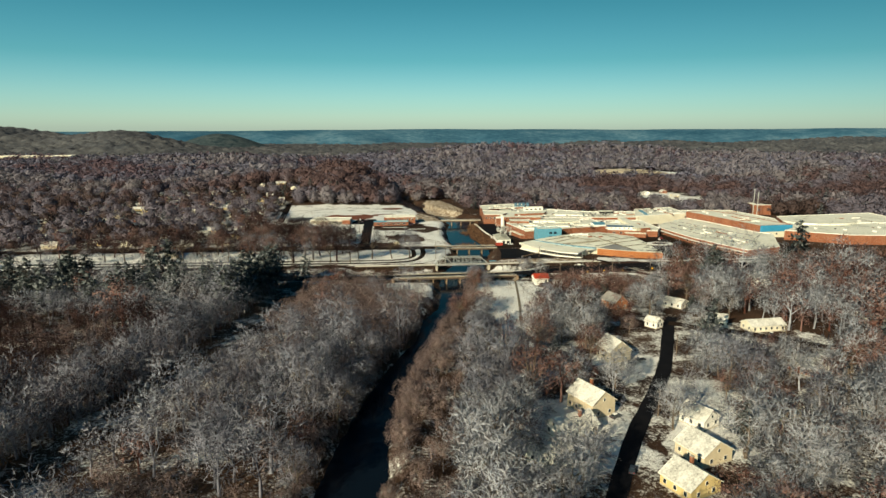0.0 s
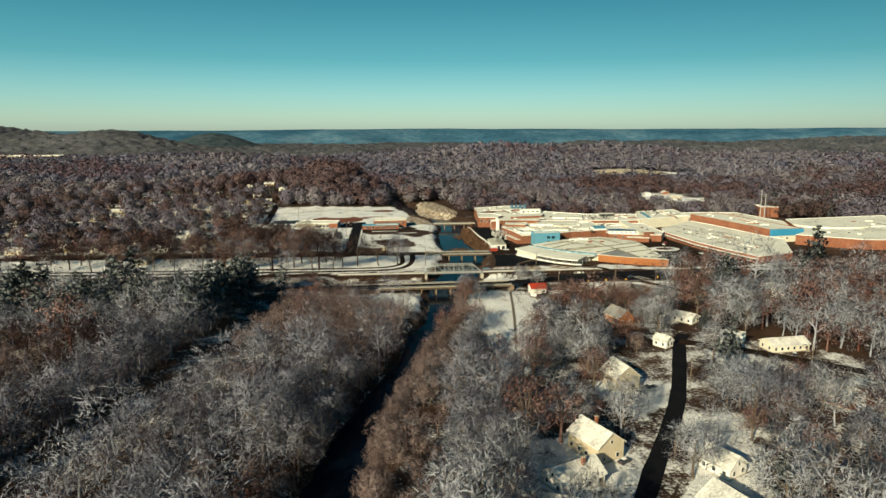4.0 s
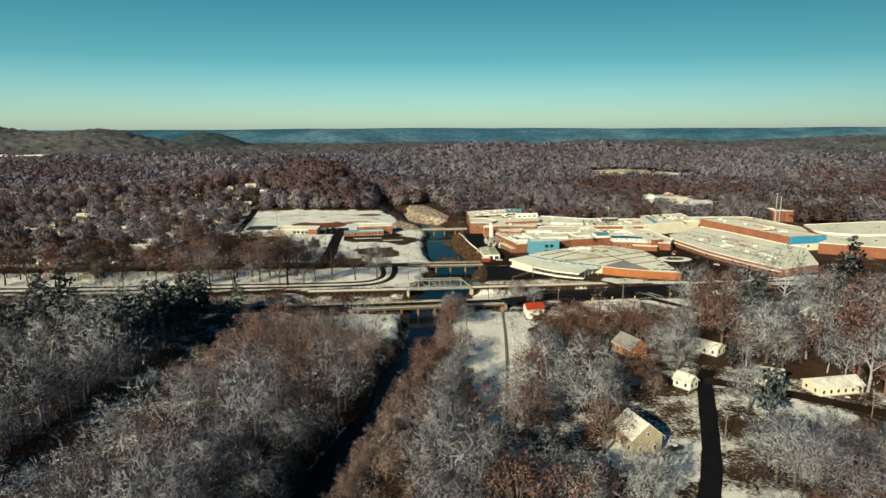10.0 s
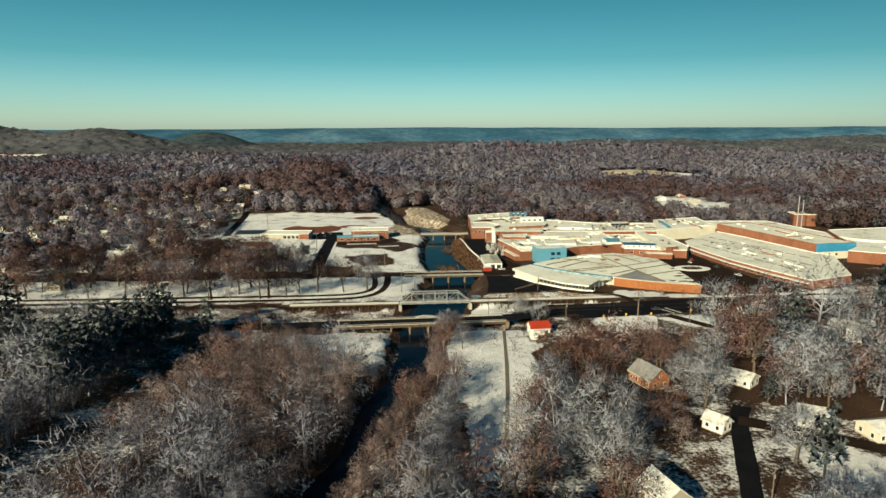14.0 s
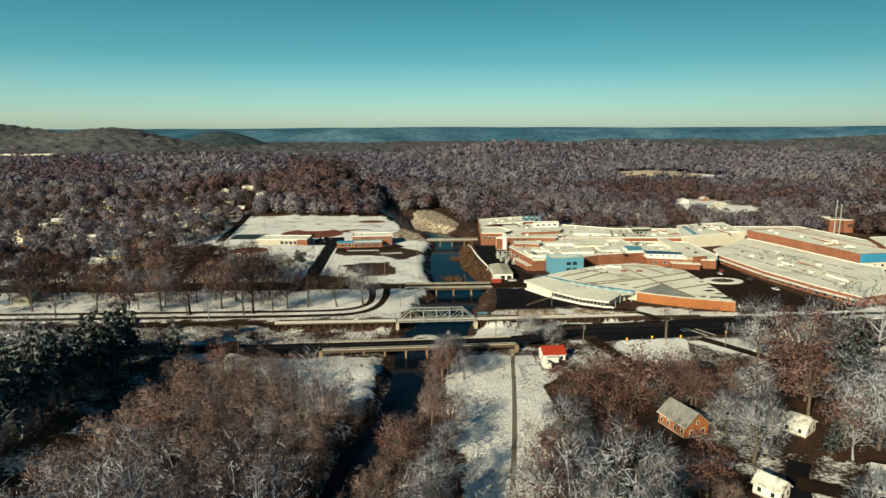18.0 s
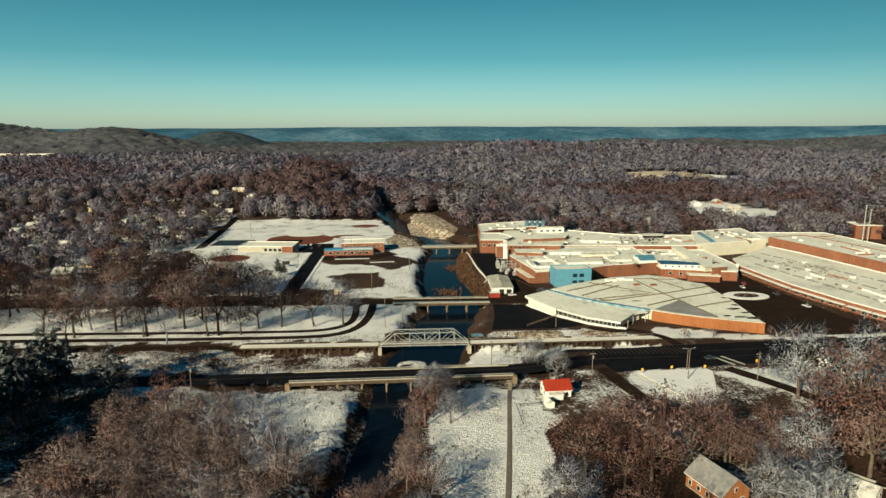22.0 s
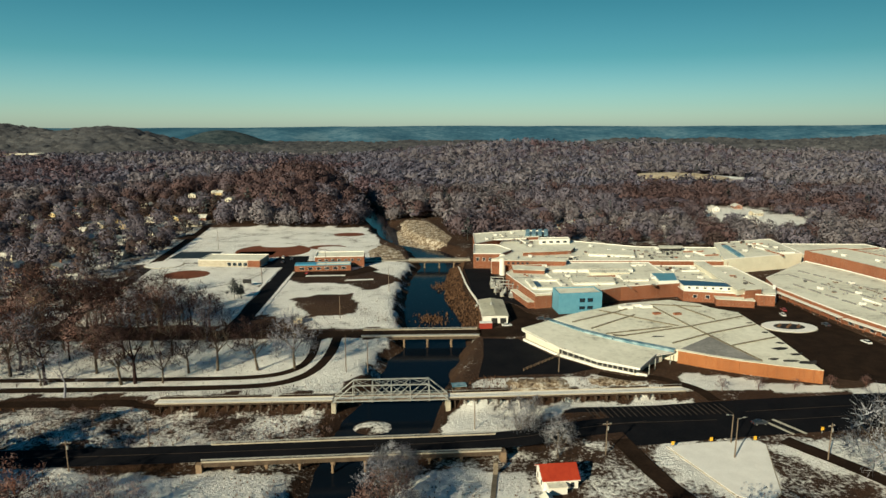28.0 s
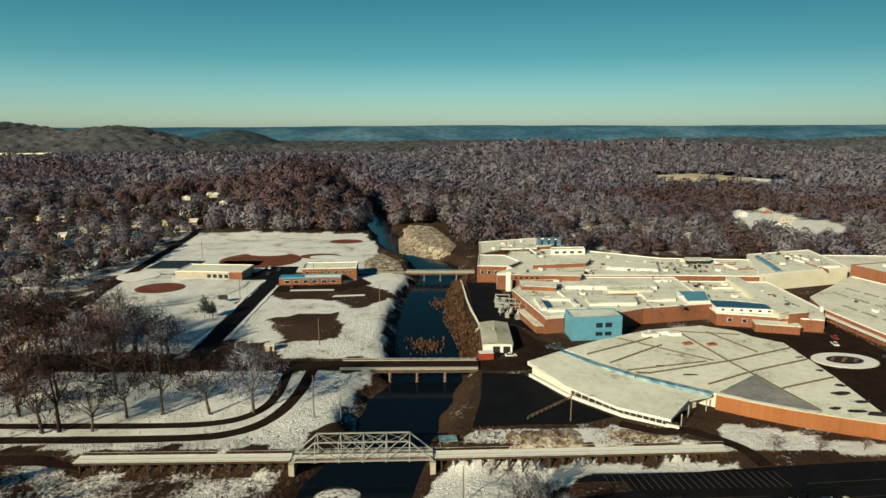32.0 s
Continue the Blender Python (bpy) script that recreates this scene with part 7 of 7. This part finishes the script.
for x, y, h, turn, arm, lamp in POLES:
    wooden_pole(x, y, h, turn, arm=arm, lamp=lamp, label="weathered wooden utility pole with a crossarm" if arm else ("grey street lamp pole with a bent arm" if lamp else "slim bare grey pole standing alone"))


def car(at, turn, paint, label, snow=False):
    """A saloon: body, cabin glass, roof, wheels with rims, lights."""
    t = thing("car", label, "car", at, turn, "parked cars")
    bm = bmesh.new()
    prof = [(-2.25, 0.35), (2.2, 0.35), (2.28, 0.72), (1.3, 0.92), (-1.6, 0.95), (-2.28, 0.85)]
    a = [bm.verts.new((x, -0.88, z)) for x, z in prof]
    c_ = [bm.verts.new((x, 0.88, z)) for x, z in prof]
    bm.faces.new(a)
    bm.faces.new(c_[::-1])
    for i in range(6):
        bm.faces.new((a[(i + 1) % 6], a[i], c_[i], c_[(i + 1) % 6]))
    bmesh.ops.recalc_face_normals(bm, faces=bm.faces)
    body = part("body", bm, paint, t)
    bm = bmesh.new()
    lo = [bm.verts.new((x, y, 0.93)) for x, y in ((1.2, -0.8), (1.2, 0.8), (-1.7, 0.8), (-1.7, -0.8))]
    hi = [bm.verts.new((x, y, 1.42)) for x, y in ((0.4, -0.64), (0.4, 0.64), (-1.1, 0.64), (-1.1, -0.64))]
    for i in range(4):
        j = (i + 1) % 4
        bm.faces.new((lo[i], lo[j], hi[j], hi[i]))
    bm.faces.new(hi)
    bmesh.ops.recalc_face_normals(bm, faces=bm.faces)
    part("window_glass", bm, M_GLASS, t)
    part("roof", box((-0.35, 0, 1.42), (1.5, 1.26, 0.06 if not snow else 0.12)), M_SNOW if snow else paint, t)
    for x in (-1.4, 1.4):
        for y in (-0.86, 0.86):
            w = part("wheel", rod((x, y - 0.1, 0.33), (x, y + 0.1, 0.33), 0.33, 0.33, 12), M_RUBBER, t)
            part("rim", rod((x, y - 0.115, 0.33), (x, y + 0.115, 0.33), 0.19, 0.19, 8), M_STEEL, w)
    for y in (-0.6, 0.6):
        part("headlight", box((2.24, y, 0.58), (0.08, 0.34, 0.12)), M_WHITEWALL, t)
        part("tail_light", box((-2.27, y, 0.66), (0.06, 0.3, 0.14)), M_REDROOF, t)
    return t


cars = {"white": car((39.5, 8.5, 0.12), 8, M_CARWHITE, "white saloon car parked by the shed"),
        "dark": car((60, 16, 0.06), -15, M_CARDARK, "dark saloon car parked by the brick wing"),
        "red": car((-70, 118, 0.06), 80, M_CARRED, "red saloon car in the park lot"),
        "snowy": car((-9, -335, 0.1), 30, M_CARDARK, "dark car with snow on its roof by the house", True)}
for kind, x, y, turn in (("dark", 57, 17.5, -12), ("dark", 64, 14, -12), ("white", 175, 20, 80), ("dark", 186, 4, 95), ("white", 188, -20, 100), ("red", 180, 28, 80), ("dark", 199, -50, 70),
                         ("snowy", 2.5, -333, 30), ("snowy", 44.5, -266, 15), ("white", 39, -270, 40), ("dark", 8, -352, 62), ("snowy", 15, -318, 30), ("dark", 104, -91, 4), 
                         ("dark", -92, 150, 90), ("dark", -88, 160, 90), ("white", -95, 166, 90), ("snowy", -215, 70, 10), ("snowy", -250, 110, 80), ("dark", -205, 180, 85), ("snowy", 330, 350, 20), ("dark", 338, 352, 20), ("snowy", 120, -238, 60)):
    z = flat_z(x, y) + 0.1
    copy_thing(cars[kind], pose(x, y, z, 0, 0, turn))

# road marks
for i in range(24):
    x = 50.5 + i * 1.95
    part_ = part("stall_line", prism([(x + 4, -85.0 + 0.03 * (x - 50)), (x + 4.16, -85.0 + 0.03 * (x - 50)), (x + 3.16, -77.9 + 0.03 * (x - 50)), (x + 3.0, -77.9 + 0.03 * (x - 50))], 0.03, 0.30), M_PAINT_DIM)
    tagged(part_, "worn parking stall line on asphalt", "road marking", kind="structure")
tagged(part("lane_line", ribbon([(54, -89.5), (92, -88)], 0.25, 0.32, 0.05), M_PAINT_DIM), "worn edge line of the road", "road marking", kind="structure")
for off in (-3.4, 3.4):
    tagged(part("lane_line", ribbon([(104, -86 + off), (150, -82 + off), (260, -76 + off), (400, -67 + off)], 0.22, 0.30, 0.05), M_PAINT_DIM), "worn lane line of the main road", "road marking", kind="structure")
tagged(part("lane_line", ribbon([(-400, -104.0), (-118, -104.5), (-60, -102.6), (23, -99), (46, -92), (70, -88)], 0.25, 0.30, 0.05), M_PAINT_DIM), "worn centre line of the bridge road", "road marking", kind="structure")
for p, q in (((106.0, -88.6), (110.6, -98.3)), ((109.6, -88.4), (114.6, -98.0))):
    tagged(part("crossing_line", ribbon([p, q], 1.0, 0.33, 0.05), M_PAINT), "white snowy crossing stripe on asphalt", "road marking", kind="structure")
for i in range(6):
    x = 107.4 + i * 0.75
    tagged(part("crossing_bar", box((x, -90.2 - i * 1.35, 0.30), (1.3, 0.35, 0.03), 25), M_PAINT_DIM), "worn crossing bar between the stripes", "road marking", kind="structure")
# outfield fences of the ball fields
for cx__, cy__, rad, a0, a1 in ((-144, 124, 46, -100, 10), (-108, 205, 62, 20, 150)):
    t = thing("outfield_fence", "thin wire outfield fence with steel posts", "fence", group="field fences")
    pts = [(cx__ + rad * math.cos(radians(a0 + (a1 - a0) * i / 22)), cy__ + rad * math.sin(radians(a0 + (a1 - a0) * i / 22))) for i in range(23)]
    for p in pts:
        part("post", rod((*p, -0.1), (*p, 1.6), 0.07, 0.07, 6), M_STEEL, t)
    for p, q in zip(pts, pts[1:]):
        part("top_rail", beam((*p, 1.55), (*q, 1.55), 0.09), M_TIMBER, t)
        part("bottom_board", beam((*p, 0.2), (*q, 0.2), 0.08, 0.35), M_TIMBER, t)
# snowy traffic islands
for nm, poly in (("traffic_island", [(70, -103.6), (84, -101.6), (98, -101.2), (99.2, -104), (90, -128), (84, -133), (78, -129)]), ("traffic_island", oval(168, 2.5, 12.5, 8.5)), ("traffic_island", oval(212, -74, 22, 4))):
    t = thing(nm, "snow-covered kerbed traffic island", "traffic island", group="traffic islands")
    part("kerb", prism(poly, -0.1, 0.2), M_CONCRETE, t)
    part("snow", prism(inset(ccw(poly), 0.3), 0.0, 0.34), M_SNOW, t)
t = thing("planting_bed", "dark bare planting bed in the snowy island", "planting bed")
part("soil", prism(oval(168, 2.5, 7, 4.2), 0.1, 0.42), M_DARK, t)
for i in range(7):
    part("shrub", rod((163 + i * 1.6, 2.5 + math.sin(i * 2.1) * 2, 0.4), (163 + i * 1.6, 2.5 + math.sin(i * 2.1) * 2, 1.4), 0.8, 0.25, 7), M_WEEDS, t)
for i, (x, y) in enumerate(((83.5, -102.6), (96.5, -102.4), (119.5, -97.5), (71.5, -104.6))):
    t = thing("marker_post", "yellow marker post with a sign plate", "marker post", (x, y, 0.2), 0, "marker posts")
    part("post", rod((0, 0, 0), (0, 0, 1.4), 0.09, 0.09, 8), M_STEEL, t)
    part("plate", box((0, -0.1, 0.9), (0.9, 0.08, 1.1)), M_YELLOWPOST, t)
# fence in the river lot
for p, q in (((55, -10), (65, -23)), ((38.5, -45.5), (52, -33.5)), ((52, -33.5), (56, -30))):
    t = thing("timber_fence", "low weathered timber rail fence", "fence")
    n = int((Vector(q) - Vector(p)).length / 2.2)
    for i in range(n + 1):
        a = Vector(p) + (Vector(q) - Vector(p)) * i / n
        part("post", box((a.x, a.y, 0), (0.22, 0.22, 1.2)), M_CONC_DARK, t)
    for z in (0.5, 1.0):
        part("rail", beam((*p, z), (*q, z), 0.12, 0.2), M_CONC_DARK, t)
hut = thing("teal_shelter", "small teal-roofed shelter under the truss bank", "shelter", (13.5, -58.5, -1.6), 5)
part("roof", box((0, 0, 2.0), (5.2, 3.4, 0.25)), M_SKYGLASS, hut)
part("wall", box((0, 0.8, -0.8), (4.4, 1.6, 2.8)), M_CONC_DARK, hut)
# round pond edge, chimney pots and yard fences by the red cottage
t = thing("yard_fence", "thin dark yard fence round a snowy plot", "fence")
for p, q in (((19.5, -131), (19.5, -146)), ((19.5, -131), (28, -130))):
    part("rail", beam((*p, 0.9), (*q, 0.9), 0.1, 0.12), M_TIMBER, t)
    n = 6
    for i in range(n + 1):
        a = Vector(p) + (Vector(q) - Vector(p)) * i / n
        part("post", box((a.x, a.y, -2.0), (0.12, 0.12, 3.0)), M_TIMBER, t)
t = thing("garden_shed", "small snow-roofed garden shed by the cottage", "shed", (30.5, -131, flat_z(30.5, -131)), 10)
part("wall", box((0, 0, -0.3), (2.6, 3.2, 2.2)), M_WHITEWALL, t)
part("roof", gable_roof(2.6, 3.2, 1.9, 0.8, 0.25, 0.12), M_ROOF_SNOW, t)

# dead reeds on the river bank and in the shallows
g = np.random.default_rng(5)
ry = np.concatenate([g.uniform(15, 150, 2600), g.normal(36, 5, 260), g.normal(100, 6, 160)])
edge = np.interp(ry, RIVER_V, RIVER_R)
rx = np.concatenate([edge[:2600] + g.uniform(-2.5, 8, 2600), g.normal(6, 4, 260), g.normal(13, 3, 160)])
rz = np.maximum(land(rx, ry), WATER_Z)
ht, aa_ = g.uniform(0.5, 1.6, len(rx)), g.uniform(0, 6.283, len(rx))
dx, dy, le = np.cos(aa_) * 0.45, np.sin(aa_) * 0.45, g.normal(0, 0.4, len(rx))
v = np.stack([np.stack([rx - dx, ry - dy, rz - 0.1], -1), np.stack([rx + dx, ry + dy, rz - 0.1], -1), np.stack([rx + le, ry + le * 0.5, rz + ht], -1)], 1).reshape(-1, 3)
tagged(new("reeds", np_mesh("reeds", v, np.arange(len(v)).reshape(-1, 3), M_WEEDS)), "dead brown reeds along the river bank", "reeds", kind="stuff")
# rough grass and brush poking through the snow
gx_, gy_ = [], []
for p, n in ((OPEN_SNOW[7], 2600), (OPEN_SNOW[0], 1000), (OPEN_SNOW[1], 1400), ([(-80, 8), (-8, 8), (-8, 70), (-44, 40)], 900), ([(14, -62), (90, -62), (72, -52), (20, -50)], 900), (OPEN_SNOW[2], 1400)):
    xs, ys = [q[0] for q in p], [q[1] for q in p]
    a, b_ = g.uniform(min(xs), max(xs), n * 2), g.uniform(min(ys), max(ys), n * 2)
    ok = inside(p, a, b_) & (wave(a, b_, 9.0, 2.0) + g.normal(0, 0.4, n * 2) > 0.15) & (river_off(a, b_) > 1)
    for line, width, m_ in ROADS.values():
        ok &= off_line(line, a, b_) > width / 2 + 0.6
    gx_.append(a[ok]), gy_.append(b_[ok])
gx_, gy_ = np.concatenate(gx_), np.concatenate(gy_)
gz_ = land(gx_, gy_)
ht, aa_ = g.uniform(0.2, 0.7, len(gx_)), g.uniform(0, 6.283, len(gx_))
dx, dy = np.cos(aa_) * 0.3, np.sin(aa_) * 0.3
v = np.stack([np.stack([gx_ - dx, gy_ - dy, gz_ - 0.05], -1), np.stack([gx_ + dx, gy_ + dy, gz_ - 0.05], -1), np.stack([gx_ + dx * 0.4, gy_ - dy * 0.6, gz_ + ht], -1)], 1).reshape(-1, 3)
tagged(new("rough_grass", np_mesh("rough_grass", v, np.arange(len(v)).reshape(-1, 3), M_WEEDS)), "tufts of dead grass poking through snow", "grass", kind="stuff")
